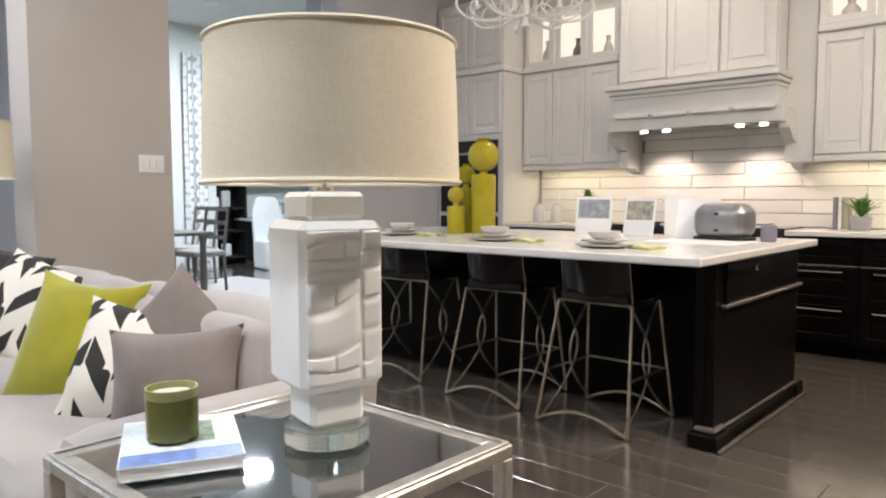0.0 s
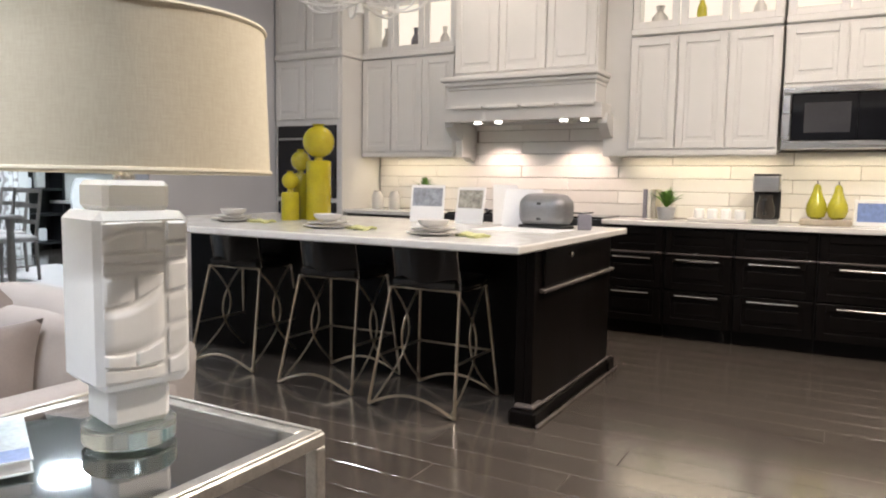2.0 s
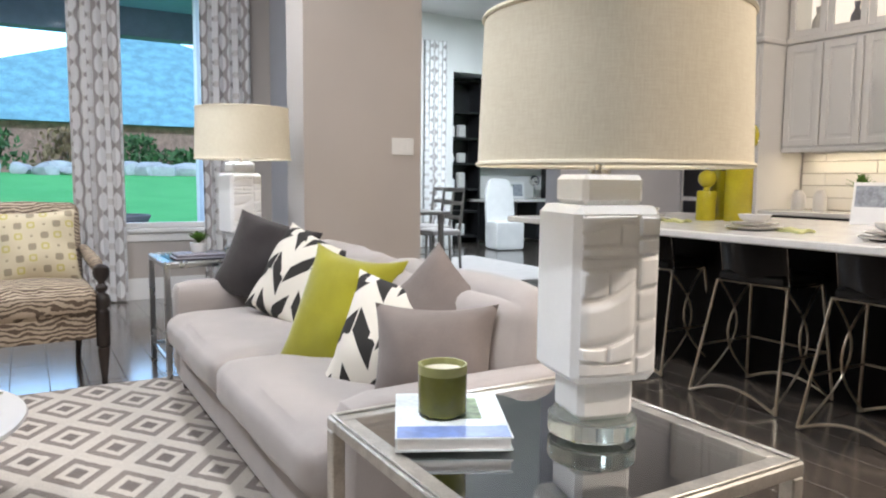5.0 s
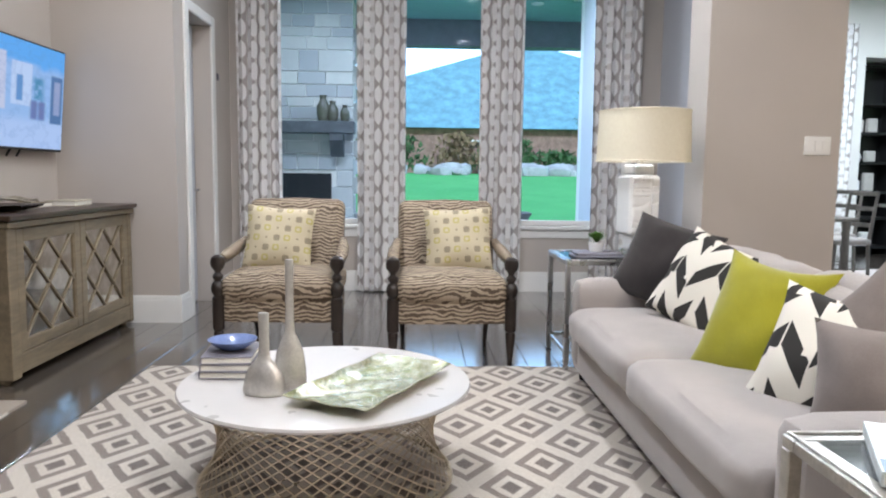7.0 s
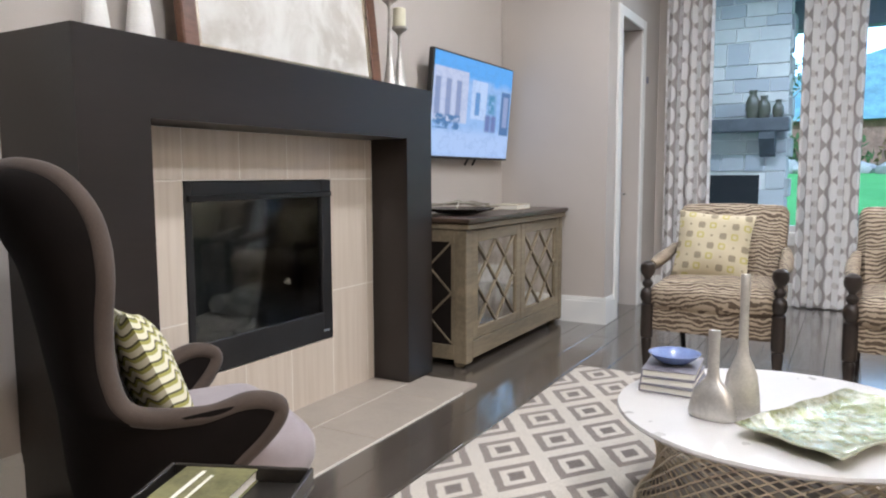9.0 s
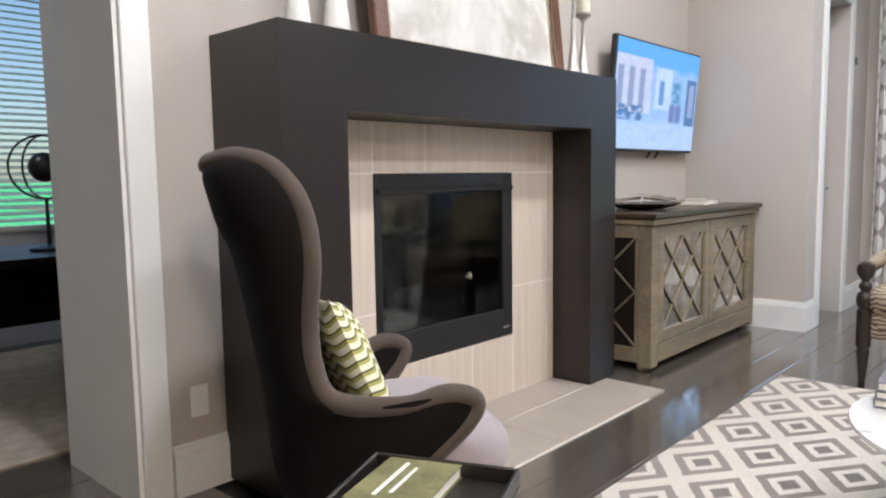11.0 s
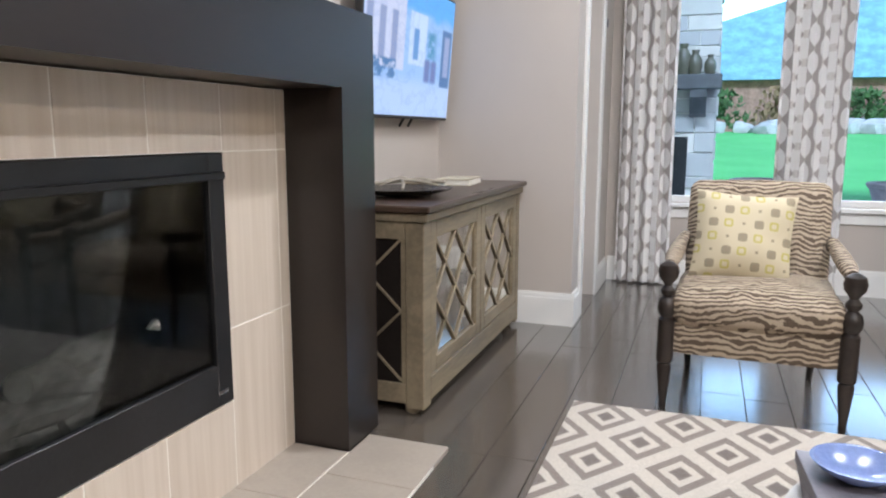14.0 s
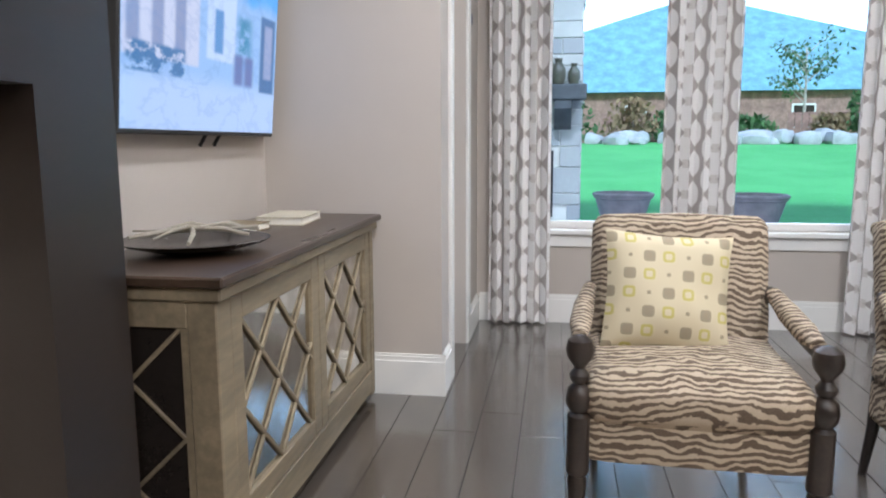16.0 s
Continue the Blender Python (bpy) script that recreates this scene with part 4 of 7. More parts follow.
def tray_fn(u, v):
    a, b = 2 * u - 1, 2 * v - 1
    e = max(abs(a), abs(b))
    rim = max(0, e - 0.55) / 0.45
    w = 1 + 0.05 * math.sin(a * 9) * math.sin(b * 7)
    return (a * 0.30 * w, b * 0.155 * w, 0.006 + 0.032 * rim ** 1.6 + 0.006 * math.sin(a * 14 + b * 9) * (1 - rim) * 0.5)


leafm = Mat("iridescent_leaf", 0.18, 0.75)
leafm.color(leafm.mix(leafm.noise(24, 4).soft(0.35, 0.65), (0.36, 0.38, 0.18), (0.80, 0.80, 0.66))).bump(leafm.noise(40, 3), 0.006, 0.9)
part("tray_body", Form().slab(tray_fn, 40, 22, lambda u, v: (0, 0, -0.005)), leafm.m, tray)


def bottle(h, w, m, label):
    prof = [(w * 0.44, 0), (w * 0.49, 0.006), (w * 0.50, 0.02), (w * 0.46, h * 0.18), (w * 0.39, h * 0.30), (w * 0.27, h * 0.38), (w * 0.16, h * 0.44), (w * 0.125, h * 0.52), (w * 0.115, h * 0.75), (w * 0.125, h * 0.99), (w * 0.12, h), (w * 0.08, h)]
    return single("bottle_vase", Form().lathe(prof, 24, Matrix.Diagonal((1.15, 0.62, 1, 1))), plain("hammered_silver", (0.60, 0.58, 0.55), 0.42, 0.7, vary=0.16, scale=18, grain=120, height=0.001) if "hammered_silver" not in bpy.data.materials else bpy.data.materials["hammered_silver"], label, "vase", m, "metal bottle vases")


bottle(0.29, 0.135, pose(-1.845, 2.575, TT, 0, 0, -10), "short brushed silver bottle vase")
bottle(0.47, 0.105, pose(-1.765, 2.63, TT, 0, 0, 15), "tall slender brushed silver bottle vase")
for i, (c, lab) in enumerate(((grey_cover_mat, "grey"), (grey_cover_mat, "dark grey"), (grey_cover_mat, "grey"))):
    book("book", (0.19, 0.25, 0.028), pose(-2.13 + 0.005 * i, 2.76 - 0.004 * i, TT + 0.0285 * i, 0, 0, 3 * i - 2), c, lab + " hardback book in a small stack on the coffee table", group="coffee table books")
single("blue_bowl", Form().lathe([(0.03, 0), (0.05, 0.006), (0.085, 0.03), (0.095, 0.042), (0.088, 0.042), (0.05, 0.014), (0, 0.01)], 24), plain("blue_glaze", (0.16, 0.22, 0.42), 0.2, vary=0.2), "small blue glazed bowl on the books", "bowl", pose(-2.03, 2.88, TT + 0.0858))

# end table with glass top beside the sofa


def end_table(m, w, d, h, label, mat, glass):
    t = thing("end_table", label, "table", m)
    r = 0.016
    for x in (r, w - r):
        for y in (r, d - r):
            part("leg", bx((x - r, y - r, 0), (x + r, y + r, h - 0.03), 0.003), mat, t)
    f = Form().box((0, 0, h - 0.03), (w, 0.05, h), 0.004).box((0, d - 0.05, h - 0.03), (w, d, h), 0.004).box((0, 0.05, h - 0.03), (0.05, d - 0.05, h), 0.004).box((w - 0.05, 0.05, h - 0.03), (w, d - 0.05, h), 0.004)
    part("top_frame", f, mat, t)
    part("raised_rim", Form().box((0.006, 0.006, h), (w - 0.006, 0.016, h + 0.006), 0.002).box((0.006, d - 0.016, h), (w - 0.006, d - 0.006, h + 0.006), 0.002).box((0.006, 0.016, h), (0.016, d - 0.016, h + 0.006), 0.002).box((w - 0.016, 0.016, h), (w - 0.006, d - 0.016, h + 0.006), 0.002), mat, t)
    part("glass_top", bx((0.046, 0.046, h - 0.008), (w - 0.046, d - 0.046, h - 0.001)), glass, t, "clear glass top")
    for y in (r, d - r):
        part("stretcher", bx((2 * r, y - 0.008, 0.10), (w - 2 * r, y + 0.008, 0.116), 0.002), mat, t)
    for x in (r, w - r):
        part("stretcher", bx((x - 0.008, 2 * r, 0.10), (x + 0.008, d - 2 * r, 0.116), 0.002), mat, t)
    return t


end_table(pose(-0.53, 0.89, 0), 0.70, 0.69, 0.612, "silver-leaf metal end table with a clear glass top", silver_leaf_mat, table_glass_mat)
end_table(pose(-0.44, 4.25, 0.0), 0.55, 0.58, 0.665, "slim pale metal end table with a glass top", steel_mat, thin_glass("blue_table_glass", (0.75, 0.82, 0.86), 0.5))


def table_lamp(m, label, relief):
    lampo = thing("table_lamp", label, "lamp", m, "table lamps")
    part("crystal_base", Form().lathe([(0.088, 0), (0.092, 0.004), (0.092, 0.036), (0.088, 0.04), (0, 0.04)], 36), crystal_mat, lampo, "clear crystal disc base")
    part("lower_neck", Form().box((-0.062, -0.062, 0.041), (0.062, 0.062, 0.125), 0.012), ceramic_mat, lampo)
    body = part("body", Form().box((-0.094, -0.094, 0.125), (0.094, 0.094, 0.475), 0.016), ceramic_mat, lampo, "white carved ceramic block")
    part("upper_neck", Form().box((-0.066, -0.066, 0.475), (0.066, 0.066, 0.535), 0.010), ceramic_mat, lampo)
    part("stem", Form().lathe([(0.022, 0.535), (0.022, 0.545), (0.010, 0.55), (0.008, 0.62)], 14), chrome_mat, lampo)
    # raised relief of straight and curved panels on the two broad faces
    rnd = random.Random(relief)
    left = ((0.0, 0.0, 0), (0.034, 0.03, 0.006), (0.062, 0.085, 0.012), (0.150, 0.192, 0.014), (0.212, 0.214, 0), (0.234, 0.232, 0), (0.254, 0.254, 0), (0.278, 0.296, -0.012), (0.316, 0.316, 0))
    right = ((0.0, 0.0, 0), (0.040, 0.062, 0.008), (0.104, 0.112, 0), (0.168, 0.176, 0), (0.236, 0.238, 0), (0.270, 0.272, 0), (0.316, 0.316, 0))
    for k in (0, 2):
        for rows, x0, x1 in ((left, -0.082, 0.036), (right, 0.040, 0.084)):
            for lo, hi in zip(rows, rows[1:]):
                p = 0.0045 + 0.0045 * rnd.random()
                cut = rnd.choice((0.35, 0.5, 0.68)) if rnd.random() < 0.45 and rows is left else 1.0
                for ua, ub in ((0.0, cut), (cut, 1.0)):
                    if ub - ua < 0.05:
                        continue

                    def face(u, v):
                        w = ua + (ub - ua) * u
                        bend = math.sin(w * math.pi)
                        a = lo[0] + (lo[1] - lo[0]) * w - lo[2] * bend + 0.002
                        b = hi[0] + (hi[1] - hi[0]) * w - hi[2] * bend - 0.002
                        e = (1 - (2 * u - 1) ** 10) * (1 - (2 * v - 1) ** 10)
                        return (x0 + (x1 - x0) * w, -0.0935 - p * e, 0.142 + a + (b - a) * v)

                    part("relief_panel", Form().slab(face, 12, 8, lambda u, v: (0, 0.004, 0), rz(90 * k)), ceramic_mat, body)
    OX, OY = 0.018, -0.011                # the shade sits a little off the stem
    sh = part("shade", Form().slab(lambda u, v: (OX + (0.268 - 0.010 * v) * math.cos(2 * math.pi * u), OY + (0.268 - 0.010 * v) * math.sin(2 * math.pi * u), 0.554 + 0.286 * v), 72, 3, lambda u, v: (-0.003 * math.cos(2 * math.pi * u), -0.003 * math.sin(2 * math.pi * u), 0)), shade_mat, lampo, "cream linen drum shade")
    for z, r in ((0.554, 0.2685), (0.84, 0.2585)):
        part("trim_band", Form().tube([(OX + r * math.cos(2 * math.pi * i / 64), OY + r * math.sin(2 * math.pi * i / 64), z) for i in range(65)], 0.005, 6), shade_mat, sh)
    part("spider", Form().tube([(OX - 0.255, OY, 0.82), (OX + 0.255, OY, 0.82)], 0.003, 6).tube([(OX, OY - 0.255, 0.82), (OX, OY + 0.255, 0.82)], 0.003, 6).tube([(0, 0, 0.61), (OX, OY, 0.83)], 0.004, 6), chrome_mat, lampo)
    return lampo


table_lamp(pose(-0.085, 1.205, 0.619, 0, 0, -14), "white carved ceramic table lamp with a cream drum shade", 1)
table_lamp(pose(0.055, 4.53, 0.666, 0, 0, 10) @ Matrix.Scale(1.06, 4), "white ribbed ceramic table lamp with a cream shade by the window", 2)
lamp("table_lamp_bulb", "SPOT", (0.055, 4.53, 1.40), (0.055, 4.53, 0), 6, 150)

bk = book("book", (0.23, 0.29, 0.028), pose(-0.503, 1.293, 0.619, 0, 0, -27), plain("landscape_cover", (0.62, 0.68, 0.70), 0.35, vary=0.3, scale=9), "large pale hardback with a blue spine on the end table", white_paper_mat)
part("cover_band", bx((0.004, 0.002, 0.028), (0.226, 0.065, 0.0288)), blue_cover_mat, bk, "blue band on the cover")
part("cover_print", bx((0.07, 0.11, 0.028), (0.18, 0.25, 0.0287)), plain("leaf_print", (0.22, 0.30, 0.16), 0.5, vary=0.5, scale=30), bk, "faded leaf print")
cd = thing("jar_candle", "olive glass jar candle on the book", "candle", pose(-0.350, 1.375, 0.6485))
part("jar", Form().lathe([(0.044, 0), (0.051, 0.006), (0.052, 0.088), (0.047, 0.089), (0, 0.086)], 32), green_glass_mat, cd, "olive green glass jar")
part("jar_rim", Form().slab(lambda u, v: (0.052 * math.cos(2 * math.pi * u), 0.052 * math.sin(2 * math.pi * u), 0.089 + 0.019 * v), 36, 2, lambda u, v: (-0.005 * math.cos(2 * math.pi * u), -0.005 * math.sin(2 * math.pi * u), 0)), plain("olive_glass_rim", (0.34, 0.34, 0.14), 0.1, vary=0.05, height=0.0), cd, "paler glass above the wax")
part("wax", Form().lathe([(0.046, 0.0895), (0.046, 0.0945), (0, 0.096)], 28), wax_mat, cd, "cream wax")
tr2 = thing("small_tray", "small grey tray with a potted succulent by the window lamp", "tray", pose(-0.21, 4.47, 0.666))
part("tray_body", Form().box((-0.15, -0.10, 0), (0.15, 0.10, 0.012), 0.004).box((-0.14, -0.09, 0.012), (0.14, 0.09, 0.03), 0.006), grey_cover_mat, tr2)


def potted(m, label, pr, ph, spread, n, blade, pot, seed, tall=1.0):
    """A small pot with arching leaves."""
    t = thing("potted_plant", label, "plant", m)
    part("pot", Form().lathe([(pr * 0.75, 0), (pr * 0.8, 0.004), (pr, ph), (pr * 0.9, ph), (pr * 0.85, ph * 0.9), (0, ph * 0.88)], 22), pot, t)
    part("soil", Form().lathe([(pr * 0.86, ph * 0.88), (pr * 0.8, ph * 0.93), (0, ph * 0.94)], 16), soil_mat, t)
    rnd = random.Random(seed)
    f = Form()
    for i in range(n):
        a, out = rnd.uniform(0, 6.28), rnd.uniform(0.25, 1.0)
        h = spread * tall * rnd.uniform(0.7, 1.2) * (1.25 - 0.5 * out)
        p0, p1, p2 = Vector((0, 0, ph * 0.9)), Vector((math.cos(a) * spread * out * 0.45, math.sin(a) * spread * out * 0.45, ph + h * 0.7)), Vector((math.cos(a) * spread * out, math.sin(a) * spread * out, ph + h * 0.85))
        s = Vector((-math.sin(a), math.cos(a), 0)) * blade
        q = []
        for k in range(5):
            t0 = k / 4
            p = p0 * (1 - t0) ** 2 + p1 * 2 * t0 * (1 - t0) + p2 * t0 ** 2
            w = (0.35, 0.9, 1.0, 0.7, 0.05)[k]
            q += [p - s * w, p + Vector((0, 0, -0.003)), p + s * w]
        f.add(q, [(3 * k + i2, 3 * k + i2 + 1, 3 * k + i2 + 4, 3 * k + i2 + 3) for k in range(4) for i2 in (0, 1)])
    tagged(part("leaves", f, leaf_mat, t, "bright green leaves"), kind="stuff")
    return t


potted(pose(-0.21, 4.47, 0.697), "small green succulent in a white pot", 0.05, 0.06, 0.07, 60, 0.010, ceramic_mat, 3, 0.9)

# sofa
sofa = thing("sofa", "pale linen three-seat sofa with loose cushions", "sofa", pose(0, 0, 0))
SX0, SX1, SY0, SY1 = -0.47, 0.50, 1.66, 4.13
part("base", Form().soft((SX1 - SX0 - 0.06, SY1 - SY0, 0.26), 0.03, m=pose((SX0 + SX1) / 2 + 0.02, (SY0 + SY1) / 2, 0.19)), linen_mat, sofa)
part("arm", Form().soft((0.92, 0.16, 0.50), 0.05, (0.0, 0.01, 0.01), m=pose(0.03, SY0 + 0.08, 0.335)), linen_mat, sofa)
part("arm", Form().soft((0.92, 0.16, 0.50), 0.05, (0.0, 0.01, 0.01), m=pose(0.03, SY1 - 0.08, 0.335)), linen_mat, sofa)
part("back", Form().soft((0.18, SY1 - SY0, 0.53), 0.06, m=pose(0.42, (SY0 + SY1) / 2, 0.415, 0, 5, 0)), linen_mat, sofa)
wy = (SY1 - SY0 - 0.32) / 2
for k in range(2):
    part("seat_cushion", Form().soft((0.78, wy - 0.006, 0.17), 0.055, (0.015, 0.0, 0.03), n=14, m=pose(-0.09, SY0 + 0.16 + wy * (k + 0.5), 0.352), wrinkle=0.008, seed=k), linen_mat, sofa)
    part("back_cushion", Form().soft((0.24, wy - 0.01, 0.40), 0.10, (0.06, 0.0, 0.03), n=16, m=pose(0.27, SY0 + 0.16 + wy * (k + 0.5), 0.585, 0, 12, 0), wrinkle=0.018, seed=k + 5), linen_mat, sofa)
for x in (SX0 + 0.10, SX1 - 0.08):
    for y in (SY0 + 0.08, SY1 - 0.08):
        part("leg", Form().lathe([(0.018, 0.0), (0.026, 0.07)], 12, pose(x, y, 0.0)), turned_wood_mat, sofa)


def cushion(w, h, t, m, mat, label, seed, group="sofa cushions", sag=0.06):
    return single("throw_pillow", Form().pillow(w, h, t, m=None, seed=seed, sag=sag), mat, label, "pillow", m, group, 60)


def stand(x, y, z, lean, turn, spin=0):
    """Pose of a cushion that faces the fireplace side, leans back and is turned."""
    return Matrix.Translation((x, y, z)) @ rz(-90 + turn) @ pose(0, 0, 0, -lean) @ pose(0, 0, 0, 0, spin, 0)


cushion(0.52, 0.48, 0.18, stand(0.02, 3.90, 0.69, 22, 46, 14), charcoal_mat, "charcoal velvet throw pillow at the sofa's far end", 1)
cushion(0.50, 0.48, 0.18, stand(0.06, 3.45, 0.64, 26, 30, 18), chevron_mat, "off-white throw pillow with black lozenges", 2)
cushion(0.43, 0.55, 0.21, stand(-0.02, 2.74, 0.60, 26, 40, 8), lime_velvet_mat, "lime green velvet throw pillow with pinched corners", 3, sag=0.13)
cushion(0.46, 0.46, 0.19, stand(-0.01, 2.27, 0.575, 26, 42, 10), chevron_mat, "off-white lozenge throw pillow beside the taupe ones", 4, sag=0.10)
cushion(0.42, 0.42, 0.17, stand(0.10, 2.21, 0.645, 20, 40, 42), taupe_velvet_mat, "taupe velvet throw pillow standing on a corner", 5, sag=0.10)
cushion(0.40, 0.38, 0.26, stand(-0.03, 1.98, 0.575, 20, 46, -2), taupe_velvet_mat, "plump taupe velvet throw pillow", 6, sag=0.10)

# zebra armchairs


def armchair(m, label):
    """Open armchair with turned ebonised posts; faces -y, origin on the floor between the feet."""
    c = thing("armchair", label, "chair", m, "zebra armchairs")
    W2, D = 0.335, 0.58
    part("seat_rail", Form().soft((0.62, 0.56, 0.15), 0.02, m=pose(0, 0.30, 0.325)), zebra_mat, c)
    part("seat_cushion", Form().soft((0.64, 0.60, 0.15), 0.055, (0, 0.012, 0.035), n=12, m=pose(0, 0.29, 0.455), wrinkle=0.006), zebra_mat, c)
    bk = Matrix.Translation((0, 0.58, 0.66)) @ pose(0, 0, 0, -13)
    part("backrest", Form().soft((0.60, 0.13, 0.60), 0.045, (0, 0.03, 0.012), n=12, m=bk, wrinkle=0.004), zebra_mat, c)
    part("back_scroll", Form().soft((0.58, 0.12, 0.07), 0.034, m=bk @ pose(0, 0.035, 0.275)), zebra_mat, c)
    for s in (-1, 1):
        part("front_post", Form().lathe([(0.012, 0), (0.017, 0.012), (0.014, 0.03), (0.022, 0.10), (0.030, 0.19), (0.024, 0.205), (0.034, 0.215), (0.034, 0.40), (0.024, 0.412), (0.036, 0.43), (0.040, 0.455), (0.034, 0.485), (0.018, 0.502), (0.028, 0.515), (0.030, 0.53), (0.016, 0.55), (0.020, 0.56), (0.038, 0.585), (0.042, 0.61), (0.036, 0.637), (0.016, 0.652), (0, 0.654)], 18, pose(s * W2, 0.03, 0)), turned_wood_mat, c)
        part("back_leg", Form().tube([(s * 0.27, 0.66, 0), (s * 0.275, 0.60, 0.2), (s * 0.28, 0.57, 0.42)], [0.014, 0.02, 0.024], 10), turned_wood_mat, c)
        arm = part("arm_rest", Form().tube([(s * W2, 0.06, 0.605), (s * (W2 + 0.004), 0.20, 0.612), (s * (W2 - 0.01), 0.38, 0.640), (s * (W2 - 0.035), 0.55, 0.70)], [0.020, 0.026, 0.026, 0.022], 12), turned_wood_mat, c)
        part("arm_pad", Form().tube([(s * (W2 + 0.002), 0.12, 0.624), (s * W2, 0.24, 0.634), (s * (W2 - 0.012), 0.40, 0.660), (s * (W2 - 0.03), 0.52, 0.70)], [0.022, 0.036, 0.036, 0.024], 12), zebra_mat, arm)
    return c


armchair(pose(-2.148, 4.35, 0, 0, 0, -2) @ Matrix.Diagonal((1.06, 1.05, 1.02, 1)), "zebra-weave open armchair with turned ebonised posts, nearer the console")
armchair(pose(-1.10, 4.32, 0, 0, 0, 2) @ Matrix.Diagonal((1.06, 1.05, 1.02, 1)), "zebra-weave open armchair with turned ebonised posts, nearer the sofa")
for x, rot in ((-2.20, 4), (-1.05, -3)):
    single("throw_pillow", Form().pillow(0.44, 0.43, 0.15, seed=9), dotted_mat, "cream square pillow with taupe and lime dots", "pillow", Matrix.Translation((x, 4.73, 0.735)) @ rz(rot) @ pose(0, 0, 0, -17) @ pose(0, 0, 0, 0, rot, 0), "armchair pillows", 60)


# wing chair
wing = thing("wing_chair", "tall dark brown wool wing chair with sheen painted on its seat", "chair", Matrix.Translation((-3.172, 1.765, 0)) @ rz(-28))


# outline of the shell's edge from the crown down the wing, over the arm and under it: half width, depth, height
WING_EDGE = ((0.03, -0.600, 1.112), (0.15, -0.540, 1.122), (0.24, -0.465, 1.090), (0.29, -0.405, 1.00), (0.30, -0.385, 0.89), (0.285, -0.393, 0.76), (0.285, -0.385, 0.645), (0.305, -0.335, 0.555),
             (0.335, -0.16, 0.530), (0.355, -0.04, 0.556), (0.36, 0.035, 0.530), (0.35, 0.01, 0.465), (0.32, -0.09, 0.36), (0.29, -0.20, 0.22))
WING_BACK = ((-0.612, 1.104), (-0.622, 1.07), (-0.612, 1.02), (-0.590, 0.95), (-0.555, 0.88), (-0.525, 0.76), (-0.505, 0.66), (-0.490, 0.58), (-0.480, 0.51), (-0.475, 0.45), (-0.470, 0.39), (-0.465, 0.33), (-0.455, 0.27), (-0.44, 0.20))


def smooth_pick(pts, s):
    """A point on a smooth curve through pts, s from 0 to 1."""
    q = s * (len(pts) - 1)
    k = min(int(q), len(pts) - 2)
    f = q - k
    a, b, c, d = (pts[max(0, min(len(pts) - 1, k + o))] for o in (-1, 0, 1, 2))
    return [0.5 * (2 * y + (z - x) * f + (2 * x - 5 * y + 4 * z - w) * f * f + (3 * y - x - 3 * z + w) * f ** 3) for x, y, z, w in zip(a, b, c, d)]


def wing_fn(u, v):
    """Shell of the chair; u runs from one edge round the back to the other, v downward. Faces +y."""
    h, ye, ze = smooth_pick(WING_EDGE, v)
    yb, zb = smooth_pick(WING_BACK, v)
    a = (u - 0.5) * math.pi
    s = math.sin(a)
    z = zb + (ze - zb) * s * s
    return (h * math.copysign(abs(s) ** 0.8, s), yb + (ye - yb) * (1 - math.cos(a)), z + 0.07 * min(1, max(0, (z - 0.62) / 0.4)))


def wing_thick(u, v):
    a = (u - 0.5) * math.pi
    k = 0.048 if v > 0.06 else 0.048 * (0.3 + 0.7 * v / 0.06)
    return (-k * math.sin(a) * 0.8, k * (0.35 + 0.65 * math.cos(a)), 0)


sh = part("shell", Form().slab(wing_fn, 48, 90, wing_thick), brown_wool_mat, wing, "brown wool outer shell, darkened for shade")
edge = [Vector(wing_fn(0, 1 - i / 90)) + Vector(wing_thick(0, 1 - i / 90)) * 0.5 for i in range(91)]
edge += [Vector(wing_fn(k / 8, 0)) + Vector(wing_thick(k / 8, 0)) * 0.5 for k in range(1, 8)]
edge += [Vector(wing_fn(1, i / 90)) + Vector(wing_thick(1, i / 90)) * 0.5 for i in range(91)]
# The rim's paler colour stands for light falling on the front edge.
part("rolled_edge", Form().tube(edge, 0.028, 12), lit_edge_mat, sh, "rolled edge, paler as if lit")
part("seat", Form().soft((0.56, 0.48, 0.22), 0.10, (0, 0.03, 0.02), n=12, m=pose(0, -0.05, 0.335)), seat_sheen_mat, wing, "upholstered seat with lavender sheen in its colour")
part("seat_frame", Form().soft((0.46, 0.40, 0.10), 0.04, (0, 0, 0), n=6, m=pose(0, -0.16, 0.24)), brown_wool_mat, wing)
for x, y in ((-0.17, -0.33), (0.17, -0.33), (-0.19, 0.0), (0.19, 0.0)):
    part("leg", Form().lathe([(0.013, 0), (0.022, 0.26)], 12, pose(x, y, 0)), turned_wood_mat, wing)
m = wing.matrix_basis
single("throw_pillow", Form().pillow(0.42, 0.40, 0.15, seed=12), zigzag_mat, "cream and lime wavy-striped pillow on the wing chair", "pillow", m @ Matrix.Translation((0.02, -0.235, 0.60)) @ rz(180) @ pose(0, 0, 0, -22) @ pose(0, 0, 0, 0, 8, 0), "", 60)

# little tray table with a book
tt = thing("tray_table", "small dark metal tray table beside the wing chair", "table", pose(-2.62, 1.20, 0, 0, 0, 24))
part("tray_top", bx((-0.17, -0.15, 0.455), (0.17, 0.15, 0.47), 0.003), plain("pewter", (0.07, 0.062, 0.055), 0.35, 0.8), tt)
